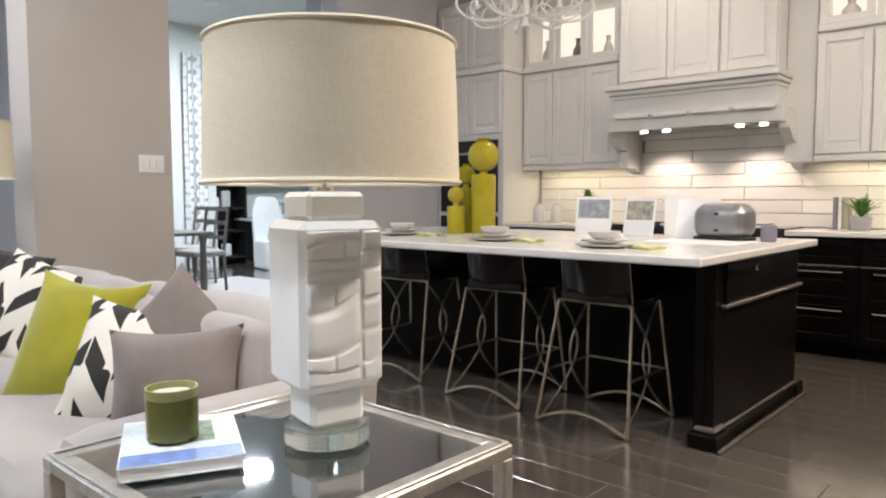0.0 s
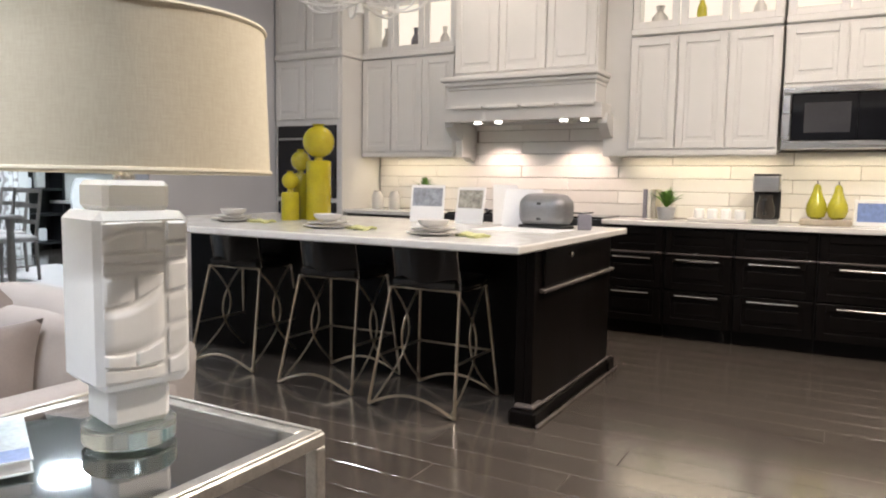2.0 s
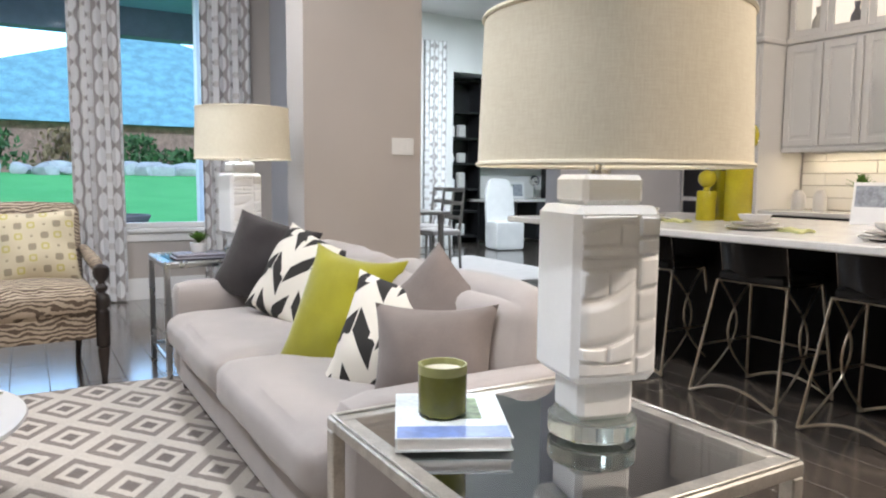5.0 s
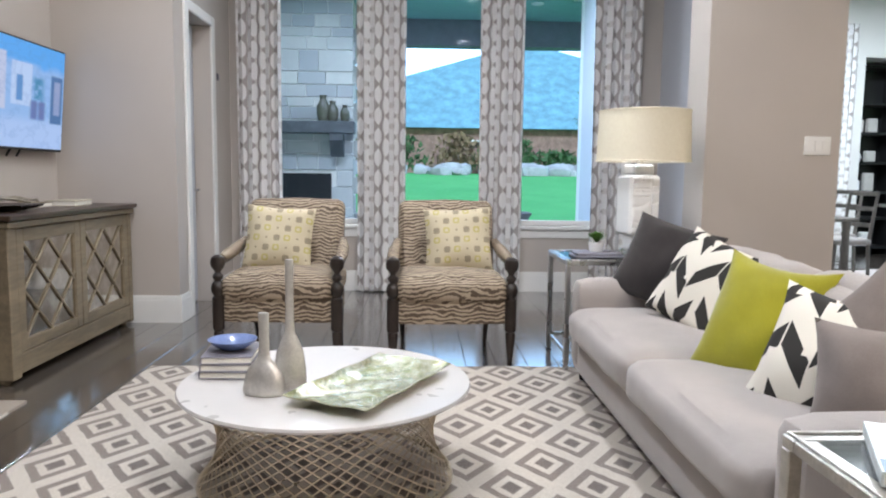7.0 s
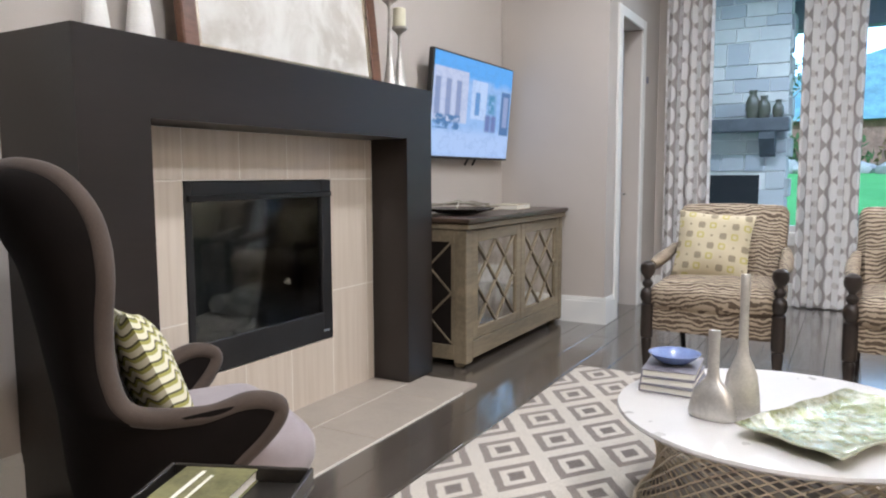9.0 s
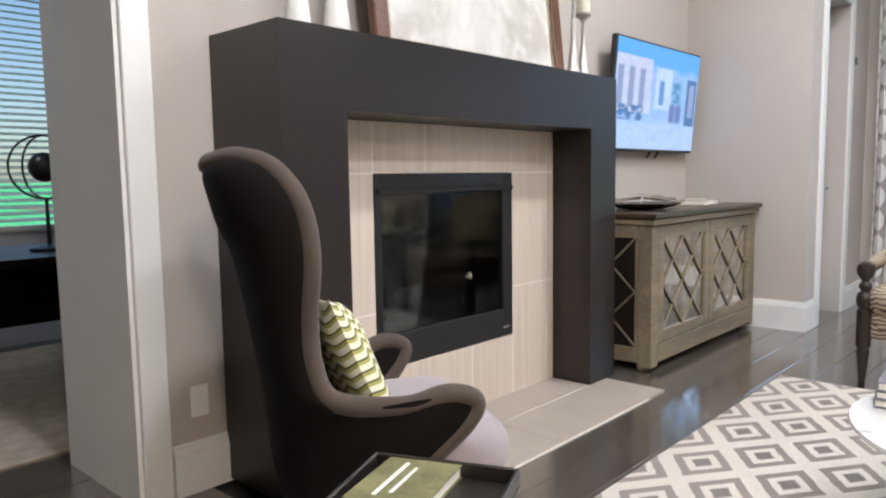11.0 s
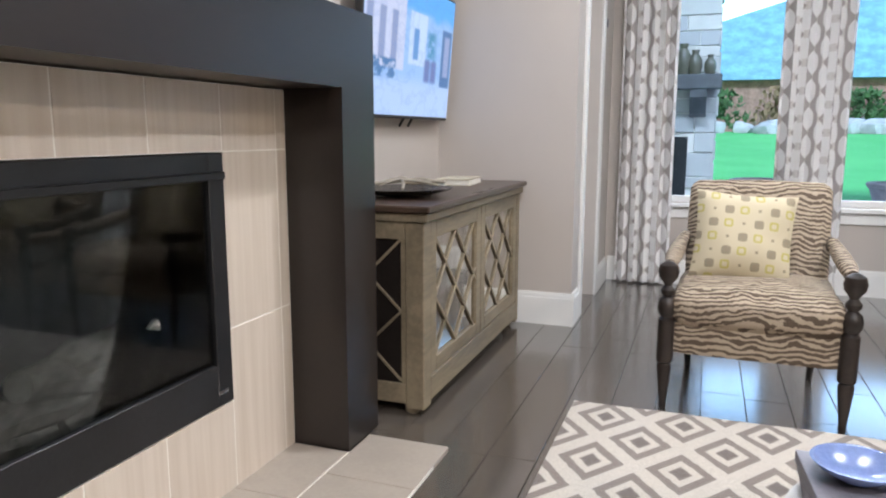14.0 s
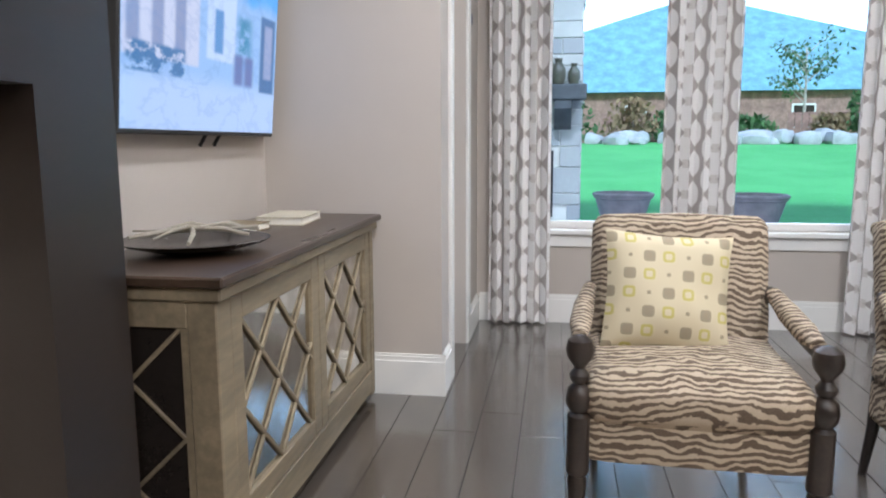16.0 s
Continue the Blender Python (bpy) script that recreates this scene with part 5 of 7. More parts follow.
for lo, hi in (((-0.17, -0.15, 0.47), (-0.16, 0.15, 0.505)), ((0.16, -0.15, 0.47), (0.17, 0.15, 0.505)), ((-0.16, -0.15, 0.47), (0.16, -0.14, 0.505)), ((-0.16, 0.14, 0.47), (0.16, 0.15, 0.505))):
    part("rim", bx(lo, hi, 0.003), bpy.data.materials["pewter"], tt)
part("column", Form().lathe([(0.13, 0), (0.135, 0.012), (0.03, 0.03), (0.016, 0.06), (0.015, 0.455)], 20), bpy.data.materials["pewter"], tt)
bk = book("book", (0.17, 0.235, 0.03), pose(-2.72, 1.07, 0.4705, 0, 0, 20), plain("olive_cover", (0.16, 0.15, 0.07), 0.4, vary=0.4, scale=14), "olive hardback book on the tray table")
part("title_bar", bx((0.05, 0.03, 0.030), (0.06, 0.20, 0.0306)), paper_mat, bk, "pale title bar")
part("title_bar", bx((0.08, 0.05, 0.030), (0.088, 0.18, 0.0306)), paper_mat, bk, "pale title bar")

# wall plates
sw = thing("light_switch", "white three-gang rocker switch plate on the pier", "switch", pose(1.195, 4.57, 1.365))
part("plate", bx((-0.085, -0.006, -0.058), (0.085, -0.0005, 0.058), 0.003), white_mat, sw)
for x in (-0.046, 0, 0.046):
    part("rocker", bx((x - 0.017, -0.010, -0.034), (x + 0.017, -0.006, 0.034), 0.002), white_mat, sw)
ou = thing("wall_outlet", "white double power outlet low on the wall", "outlet", pose(W, 1.47, 0.335))
part("plate", bx((0.0005, -0.035, -0.058), (0.006, 0.035, 0.058), 0.003), white_mat, ou)
for z in (-0.022, 0.022):
    part("socket", bx((0.006, -0.017, z - 0.014), (0.008, 0.017, z + 0.014), 0.001), white_mat, ou)
al = single("door_sensor", bx((-3.1295, 6.74, 1.98), (-3.115, 6.78, 2.04), 0.004), grey_cover_mat, "small grey wall sensor beside the doorway", "sensor")

# ---- kitchen ----


def shaker(name, a, b, z0, z1, x, parent, mat, handle="", bead=True):
    """A framed door or drawer front on a plane of constant x, facing -x, from y a to b."""
    s = min(0.055, (z1 - z0) * 0.3)
    f = Form().box((x - 0.02, a, z0), (x, a + s, z1), 0.003).box((x - 0.02, b - s, z0), (x, b, z1), 0.003).box((x - 0.02, a + s, z0), (x, b - s, z0 + s), 0.003).box((x - 0.02, a + s, z1 - s), (x, b - s, z1), 0.003)
    d = part(name, f, mat, parent)
    part("panel", Form().box((x - 0.008, a + s, z0 + s), (x, b - s, z1 - s)).box((x - 0.016, a + s + 0.03, z0 + s + 0.03), (x - 0.008, b - s - 0.03, z1 - s - 0.03), 0.006) if bead and b - a > 0.2 and z1 - z0 > 0.25 else Form().box((x - 0.008, a + s, z0 + s), (x, b - s, z1 - s)), mat, d)
    if handle:
        z = z1 - 0.03 if handle == "top" else (z0 + z1) / 2
        w = (b - a) * 0.32
        c = (a + b) / 2
        part("handle", Form().tube([(x - 0.021, c - w, z), (x - 0.048, c - w, z), (x - 0.048, c + w, z), (x - 0.021, c + w, z)], 0.0065, 8), chrome_mat, d, "brushed bar handle")
    return d


# base cabinets along the kitchen wall
KX = 4.52
units = [(-1.95, -1.25), (-1.25, -0.62), (-0.62, 0.08), (0.08, 0.62), (0.62, 1.12), (1.12, 1.60)]
for a, b in units + [(3.05, 3.6), (3.6, 4.13)]:
    u = thing("base_cabinet", "espresso-stained base cabinet with bar handles", "cabinet", pose(0, 0, 0), "kitchen base cabinets")
    part("body", Form().box((KX, a + 0.001, 0.10), (E - 0.004, b - 0.001, 0.858)).box((KX + 0.06, a + 0.001, 0.0), (E - 0.004, b - 0.001, 0.10)), espresso_mat, u)
    shaker("drawer", a + 0.012, b - 0.012, 0.67, 0.845, KX, u, espresso_mat)
    part("drawer_ledge", bx((KX - 0.028, a + 0.012, 0.652), (KX, b - 0.012, 0.664), 0.003), plain("espresso_edge", (0.10, 0.085, 0.08), 0.25, vary=0.2) if "espresso_edge" not in bpy.data.materials else bpy.data.materials["espresso_edge"], u)
    shaker("drawer", a + 0.012, b - 0.012, 0.385, 0.645, KX, u, espresso_mat, "top")
    shaker("drawer", a + 0.012, b - 0.012, 0.115, 0.375, KX, u, espresso_mat, "top")
rg = thing("range_cooker", "dark built-in range under the hood", "cooker", pose(0, 0, 0))
part("body", bx((KX - 0.01, 1.605, 0.02), (E - 0.004, 3.045, 0.895), 0.004), black_mat, rg)
part("oven_door", bx((KX - 0.03, 1.66, 0.20), (KX - 0.011, 2.99, 0.72), 0.006), black_glass_mat, rg)
part("handle", Form().tube([(KX - 0.06, 1.75, 0.74), (KX - 0.06, 2.90, 0.74)], 0.012, 10), steel_mat, rg)
part("cooktop", bx((KX + 0.02, 1.62, 0.896), (E - 0.06, 3.03, 0.91), 0.003), black_glass_mat, rg)
for y in (1.95, 2.32, 2.70):
    part("grate", Form().tube([(KX + 0.10, y - 0.13, 0.93), (E - 0.16, y - 0.13, 0.93)], 0.006, 6).tube([(KX + 0.10, y + 0.13, 0.93), (E - 0.16, y + 0.13, 0.93)], 0.006, 6).tube([(KX + 0.2, y - 0.14, 0.93), (KX + 0.2, y + 0.14, 0.93)], 0.006, 6).box((KX + 0.18, y - 0.02, 0.911), (KX + 0.22, y + 0.02, 0.928)), black_mat, rg)
single("worktop", bx((KX - 0.05, -1.95, 0.862), (E - 0.004, 1.602, 0.90), 0.005), quartz_mat, "pale quartz worktop along the kitchen wall", "worktop", smooth=0)
single("worktop", bx((KX - 0.05, 3.048, 0.862), (E - 0.004, 4.13, 0.90), 0.005), quartz_mat, "pale quartz worktop beside the ovens", "worktop", smooth=0)

# upper cabinets
UX = 4.78


def upper(a, b, doors, z0, z1, label, glass=True):
    u = thing("wall_cabinet", label, "cabinet", pose(0, 0, 0), "kitchen wall cabinets")
    part("body", bx((UX, a, z0), (E - 0.004, b, z1)), cabinet_mat, u)
    part("light_rail", bx((UX - 0.018, a, z0 - 0.035), (UX + 0.004, b, z0), 0.004), cabinet_mat, u)
    w = (b - a) / doors
    for k in range(doors):
        shaker("cabinet_door", a + w * k + 0.008, a + w * (k + 1) - 0.008, z0 + 0.02, z1 - 0.02, UX, u, cabinet_mat)
    return u


def glazed(a, b, doors, z0, z1):
    u = thing("glazed_cabinet", "lit white cabinet with glass doors and ornaments", "cabinet", pose(0, 0, 0), "lit glass cabinets")
    part("body", Form().box((UX + 0.02, a, z0), (E - 0.004, b, z0 + 0.02)).box((UX + 0.02, a, z1 - 0.02), (E - 0.004, b, z1)).box((UX + 0.02, a, z0 + 0.02), (E - 0.004, a + 0.02, z1 - 0.02)).box((UX + 0.02, b - 0.02, z0 + 0.02), (E - 0.004, b, z1 - 0.02)), cabinet_mat, u)
    part("lit_back", bx((E - 0.03, a + 0.02, z0 + 0.02), (E - 0.01, b - 0.02, z1 - 0.02)), cabinet_glow, u, "cabinet back that glows in place of inside lights")
    part("crown_rail", bx((UX - 0.03, a, z0 - 0.055), (UX + 0.02, b, z0), 0.008), cabinet_mat, u)
    w = (b - a) / doors
    for k in range(doors):
        c, d, s = a + w * k + 0.006, a + w * (k + 1) - 0.006, 0.055
        fr = part("door_frame", Form().box((UX, c, z0 + 0.005), (UX + 0.02, c + s, z1), 0.003).box((UX, d - s, z0 + 0.005), (UX + 0.02, d, z1), 0.003).box((UX, c + s, z0 + 0.005), (UX + 0.02, d - s, z0 + s), 0.003).box((UX, c + s, z1 - s), (UX + 0.02, d - s, z1), 0.003), cabinet_mat, u)
        p = part("pane", bx((UX + 0.008, c + s - 0.004, z0 + s - 0.004), (UX + 0.011, d - s + 0.004, z1 - s + 0.004)), cabinet_pane_mat, fr)
        p.visible_shadow = False
    return u


crown = plain("cabinet_moulding", (0.74, 0.73, 0.70), 0.4, vary=0.02)
upper(0.40, 1.50, 3, 1.44, 2.34, "white raised-panel wall cabinet over the worktop")
upper(3.10, 4.13, 3, 1.44, 2.34, "white raised-panel wall cabinet beside the hood")
upper(-0.42, 0.38, 2, 1.90, 2.34, "short white wall cabinet over the microwave")
upper(-1.90, -0.44, 4, 1.44, 2.34, "white raised-panel wall cabinet at the kitchen's end")
glazed(-0.42, 0.38, 2, 2.40, 2.92)
glazed(0.40, 1.50, 3, 2.40, 2.92)
glazed(3.10, 4.13, 3, 2.40, 2.92)
glazed(-1.90, -0.44, 4, 2.40, 2.92)
for y, h, r in ((0.58, 0.20, 0.05), (1.0, 0.26, 0.04), (1.32, 0.18, 0.07), (3.3, 0.2, 0.05), (3.62, 0.22, 0.05), (3.95, 0.24, 0.06)):
    single("cabinet_ornament", Form().lathe([(r * 0.6, 0), (r, h * 0.2), (r * 0.9, h * 0.5), (r * 0.35, h * 0.75), (r * 0.5, h)], 16), plate_mat if int(y * 10) % 2 else pear_mat if y < 1.1 else grey_cover_mat, "small ornament in the lit cabinet", "ornament", pose(4.93, y, 2.42), "cabinet ornaments")
built("soffit", bx((UX + 0.03, -1.95, 2.93), (E, 4.13, CEIL)), wall_mat)

# microwave
mw = thing("microwave", "built-in stainless microwave with a black glass door", "microwave", pose(0, 0, 0))
part("trim_frame", Form().box((4.70, -0.42, 1.44), (4.76, 0.375, 1.50), 0.008).box((4.70, -0.42, 1.84), (4.76, 0.375, 1.885), 0.008).box((4.70, 0.315, 1.50), (4.76, 0.375, 1.84), 0.008).box((4.70, -0.42, 1.50), (4.76, -0.36, 1.84), 0.008), steel_mat, mw, "stainless trim frame")
part("body", bx((4.74, -0.40, 1.46), (E - 0.01, 0.36, 1.87)), black_mat, mw)
part("glass_door", bx((4.725, -0.10, 1.505), (4.74, 0.31, 1.835), 0.004), black_glass_mat, mw)
part("window", bx((4.722, -0.06, 1.56), (4.726, 0.23, 1.77)), plain("tinted_window", (0.05, 0.05, 0.055), 0.1), mw)
part("control_panel", bx((4.725, -0.355, 1.505), (4.74, -0.105, 1.835), 0.004), black_glass_mat, mw)

# range hood
hd = thing("range_hood", "tall white panelled range hood with moulded ledge", "hood", pose(0, 0, 0))
part("chimney", bx((4.62, 1.72, 2.06), (E - 0.004, 3.02, CEIL - 0.004)), cabinet_mat, hd)
for k in range(3):
    w = 1.29 / 3
    shaker("hood_panel", 1.725 + w * k + 0.01, 1.725 + w * (k + 1) - 0.01, 2.12, 3.30, 4.62, hd, cabinet_mat)
part("ledge_moulding", Form().box((4.46, 1.665, 2.035), (E - 0.004, 3.08, 2.075), 0.008).box((4.49, 1.68, 1.995), (E - 0.004, 3.055, 2.034), 0.01).box((4.515, 1.695, 1.965), (E - 0.004, 3.03, 1.994), 0.006), cabinet_mat, hd)
part("apron", Form().box((4.53, 1.70, 1.82), (E - 0.004, 3.02, 1.964), 0.004), cabinet_mat, hd)
for k in range(4):
    part("dentil", bx((4.512, 1.71 + 0.33 * k, 1.80), (4.54, 2.00 + 0.33 * k, 1.828), 0.004), cabinet_mat, hd)
part("skirt", Form().box((4.55, 1.655, 1.70), (4.575, 3.08, 1.82), 0.004).box((4.575, 1.655, 1.70), (E - 0.004, 1.695, 1.82), 0.004).box((4.575, 3.04, 1.70), (E - 0.004, 3.08, 1.82), 0.004), cabinet_mat, hd)
part("liner", bx((4.575, 1.695, 1.704), (E - 0.01, 3.04, 1.722)), steel_mat, hd, "steel hood liner")
for y in (1.84, 2.02, 2.62, 2.82):
    part("bulb", Form().lathe([(0.03, 0.0), (0.034, 0.006), (0.03, 0.012)], 16, pose(4.70, y, 1.690)), can_glow, hd, "lit halogen bulb")
for y in (1.63, 3.03):
    f = Form()
    prof = [(0.0, 1.74), (-0.24, 1.74), (-0.25, 1.66), (-0.20, 1.58), (-0.12, 1.53), (-0.10, 1.46), (-0.05, 1.38), (0.0, 1.36)]
    k = len(prof)
    f.add([(E - 0.006 + x * 1.9, y + s * 0.08, z) for s in (0, 1) for x, z in prof], [tuple(range(k)), tuple(range(k, 2 * k))[::-1]] + [(i, i + k, (i + 1) % k + k, (i + 1) % k) for i in range(k)])
    part("corbel", f, cabinet_mat, hd, "scrolled white corbel")

for a, b in ((1.505, 1.715), (3.025, 3.095)):
    built("cabinet_filler", bx((4.80, a, 1.405), (E - 0.004, b, CEIL - 0.004), 0.003), cabinet_mat, "white filler panel beside the hood")

# oven tower
ov = thing("oven_tower", "white tall cabinet with black double wall ovens", "oven", pose(0, 0, 0))
part("body", bx((4.46, 4.14, 0.0), (E - 0.004, 4.97, 3.05)), cabinet_mat, ov)
part("frieze", bx((4.43, 4.12, 2.34), (E - 0.004, 4.975, 2.39), 0.01), cabinet_mat, ov)
for a, b in ((4.15, 4.55), (4.56, 4.96)):
    shaker("cabinet_door", a + 0.02, b - 0.01, 1.76, 2.32, 4.458, ov, cabinet_mat)
    shaker("cabinet_door", a + 0.02, b - 0.01, 2.42, 3.0, 4.458, ov, cabinet_mat)
for z0, z1 in ((0.42, 0.96), (1.0, 1.70)):
    part("oven_door", bx((4.44, 4.20, z0), (4.46, 4.93, z1), 0.004), black_glass_mat, ov)
    part("handle", Form().tube([(4.40, 4.26, z1 - 0.13), (4.40, 4.87, z1 - 0.13)], 0.012, 8).tube([(4.40, 4.28, z1 - 0.13), (4.45, 4.28, z1 - 0.13)], 0.008, 6).tube([(4.40, 4.85, z1 - 0.13), (4.45, 4.85, z1 - 0.13)], 0.008, 6), steel_mat, ov)

# tiled splashback
sp = built("splashback", bx((E - 0.008, -1.95, 0.90), (E - 0.0005, 4.13, 1.80)), plain("splash_grout", (0.30, 0.25, 0.22), 0.9), "white long-tile splashback")
rnd = random.Random(2)
tile_long = bx((-0.016, 0.0015, 0.002), (0, 0.8985, 0.1055), 0.004).mesh("splash_tile", splash_mat, 0)
for row in range(8):
    y = -1.95 + (row % 2) * 0.45 - 0.45
    while y < 4.1:
        a, b = max(y, -1.95), min(y + 0.9, 4.12)
        if b - a > 0.05 and (row < 5 or 1.2 < y + 0.45 < 3.2):
            t = part("splash_tile", tile_long if b - a > 0.89 else bx((-0.016, 0.0015, 0.002), (0, b - a - 0.0015, 0.1055), 0.004).mesh("splash_tile", splash_mat, 0), None, sp)
            t.matrix_basis = pose(E - 0.008 + rnd.uniform(-0.001, 0.001), a, 0.903 + row * 0.1075)
        y += 0.9

# island
isl = thing("kitchen_island", "espresso-stained kitchen island with moulded plinth", "island", pose(0, 0, 0))
IX0, IX1, IY0, IY1 = 2.12, 3.36, 1.20, 4.0
part("body", bx((2.52, IY0 + 0.04, 0.0), (IX1, IY1, 0.86)), espresso_mat, isl)
part("end_panel", Form().box((IX0, IY0, 0.0), (IX1, IY0 + 0.04, 0.86), 0.003).box((IX0, IY0 + 0.04, 0.0), (IX0 + 0.09, IY0 + 0.09, 0.86), 0.003), espresso_mat, isl)
part("end_drawer", Form().box((IX0 + 0.10, IY0 - 0.014, 0.66), (IX1 - 0.06, IY0, 0.84), 0.004), espresso_mat, isl)
part("end_rail", bx((IX0 + 0.06, IY0 - 0.03, 0.635), (IX1 + 0.01, IY0, 0.655), 0.005), bpy.data.materials["espresso_edge"], isl)
part("plinth", Form().box((IX0 - 0.05, IY0 - 0.04, 0.0), (IX0 + 0.12, IY0 + 0.10, 0.075), 0.01).box((IX0 + 0.12, IY0 - 0.025, 0.0), (IX1 + 0.02, IY0, 0.07), 0.008).box((IX1 - 0.08, IY0 - 0.04, 0.0), (IX1 + 0.05, IY0 + 0.02, 0.075), 0.01), espresso_mat, isl)
part("plinth_cap", Form().box((IX0 - 0.03, IY0 - 0.025, 0.075), (IX0 + 0.10, IY0 + 0.08, 0.10), 0.008).box((IX0 + 0.12, IY0 - 0.018, 0.07), (IX1 + 0.01, IY0, 0.088), 0.006), bpy.data.materials["espresso_edge"], isl)
part("shoe_rail", bx((IX0 - 0.052, IY0 - 0.06, 0.0), (IX1 + 0.055, IY0 - 0.041, 0.018), 0.006), bpy.data.materials["espresso_edge"], isl)
part("end_knob", Form().lathe([(0.006, 0), (0.007, 0.012), (0.014, 0.02), (0.012, 0.028), (0, 0.03)], 12, pose(2.55, IY0 - 0.014, 0.80, 90)), chrome_mat, isl)
single("island_top", bx((1.73, 1.115, 0.862), (3.42, 4.06, 0.90), 0.006), quartz_mat, "thick pale quartz island top", "worktop", smooth=0)


def stool(m):
    """Counter stool with a trapezoid metal frame; its back faces -x."""
    s = thing("counter_stool", "black counter stool on a slim champagne metal frame", "stool", m, "island stools")
    r = 0.009
    for x, xt, nm in ((-0.03, 0.10, "back_frame"), (0.47, 0.40, "front_frame")):
        t, b = 0.205, 0.255
        f = Form().tube([(x, -b, 0.008), (xt, -t, 0.615), (xt, t, 0.615), (x, b, 0.008)], r, 8)
        f.tube([(x, -b + 2 * b * k / 12, 0.010 + 0.075 * math.sin(math.pi * k / 12)) for k in range(13)], r * 0.9, 8)
        part(nm, f, champagne_mat, s)
    for y in (-0.19, 0.19):
        part("seat_rail", Form().tube([(0.10, y, 0.615), (0.38, y, 0.615), (0.43, y, 0.64), (0.47, y * 1.05, 0.625)], r, 8), chrome_mat, s)
        f = Form().tube([(0.10 - 0.13 * k / 12 + 0.25 * math.sin(math.pi * k / 12), y * (1 + 0.22 * k / 12), 0.61 - 0.595 * k / 12) for k in range(13)], 0.006, 6)
        part("side_arc", Form().tube([(0.40 + 0.07 * k / 12 - 0.22 * math.sin(math.pi * k / 12), y * (1 + 0.22 * k / 12), 0.61 - 0.595 * k / 12) for k in range(13)], 0.006, 6), champagne_mat, s)
        part("side_arc", f, champagne_mat, s)
        part("side_stretcher", Form().tube([(0.03, y * 1.18, 0.26), (0.44, y * 1.18, 0.26)], 0.006, 6), champagne_mat, s)
    part("foot_bar", Form().tube([(0.44, -0.23, 0.26), (0.44, 0.23, 0.26)], 0.007, 6), champagne_mat, s)
    part("seat", Form().soft((0.40, 0.38, 0.05), 0.02, (0, 0, 0.008), m=pose(0.28, 0, 0.645)), dark_leather_mat, s)
    part("back", Form().slab(lambda u, v: (0.085 - 0.05 * v + 0.05 * (2 * u - 1) ** 2, -0.19 + 0.38 * u, 0.62 + 0.235 * v), 14, 6, lambda u, v: (0.018, 0, 0)), plain("black_acrylic", (0.010, 0.010, 0.011), 0.12, vary=0.2) if "black_acrylic" not in bpy.data.materials else bpy.data.materials["black_acrylic"], s, "glossy black low back")
    for y in (-0.192, 0.192):
        part("back_edge", Form().tube([(0.13, y, 0.62), (0.085, y, 0.855)], 0.004, 6), chrome_mat, s)
    return s


st = stool(pose(1.99, 1.79, 0, 0, 0, 0))
copy_thing(st, pose(2.05, 2.46, 0, 0, 0, 1.5))
copy_thing(st, pose(2.10, 3.24, 0, 0, 0, 3))


def place_setting(x, y, k):
    p = thing("plate_stack", "stack of two pale grey plates with a bowl", "plates", pose(x, y, 0.9005), "island place settings")
    part("plate", Form().lathe([(0.07, 0), (0.135, 0.012), (0.14, 0.018), (0.08, 0.008), (0, 0.008)], 30), plate_mat, p)
    part("plate", Form().lathe([(0.06, 0.019), (0.11, 0.032), (0.115, 0.037), (0.06, 0.026), (0, 0.026)], 30), plate_mat, p)
    part("bowl", Form().lathe([(0.04, 0.037), (0.07, 0.055), (0.08, 0.078), (0.076, 0.078), (0.05, 0.05), (0, 0.045)], 26), plate_mat, p)
    nap = single("napkin", Form().slab(lambda u, v: (-0.09 + 0.18 * u + 0.012 * math.sin(v * 5), -0.05 + 0.10 * v, 0.012 + 0.009 * math.sin(u * 9 + k) * math.sin(v * 6)), 14, 10, lambda u, v: (0, 0, -0.011)), cloth("lime_napkin", (0.52, 0.52, 0.22), 0.1) if "lime_napkin" not in bpy.data.materials else bpy.data.materials["lime_napkin"], "folded pale lime cloth napkin", "napkin", pose(x + 0.03, y - 0.20, 0.901, 0, 0, 60 + 10 * k), "napkins")


place_setting(2.05, 1.72, 0)
place_setting(2.13, 2.45, 1)
place_setting(2.25, 3.30, 2)

# chartreuse vases
for (x, y, h, r, b, lab) in ((2.72, 3.00, 0.395, 0.082, 0.105, "tall"), (2.74, 3.17, 0.31, 0.058, 0.066, "middle"), (2.61, 3.15, 0.185, 0.060, 0.055, "short")):
    v = thing("ball_vase", lab + " chartreuse glazed vase, a cylinder topped by a ball", "vase", pose(x, y, 0.9005), "chartreuse vases")
    part("cylinder", Form().lathe([(r * 0.96, 0), (r, 0.006), (r, h - 0.01), (r * 0.9, h), (r * 0.35, h + 0.004), (r * 0.3, h + 0.03)], 30), lime_ceramic_mat, v)
    part("ball", Form().lathe([(b * math.sin(math.pi * (k + 0.6) / 14) if k < 13 else b * 0.34, h + 0.02 + b - b * math.cos(math.pi * (k + 0.6) / 14)) for k in range(14)] + [(b * 0.42, h + 0.03 + 2 * b), (b * 0.30, h + 0.03 + 2 * b)], 30), lime_ceramic_mat, v)

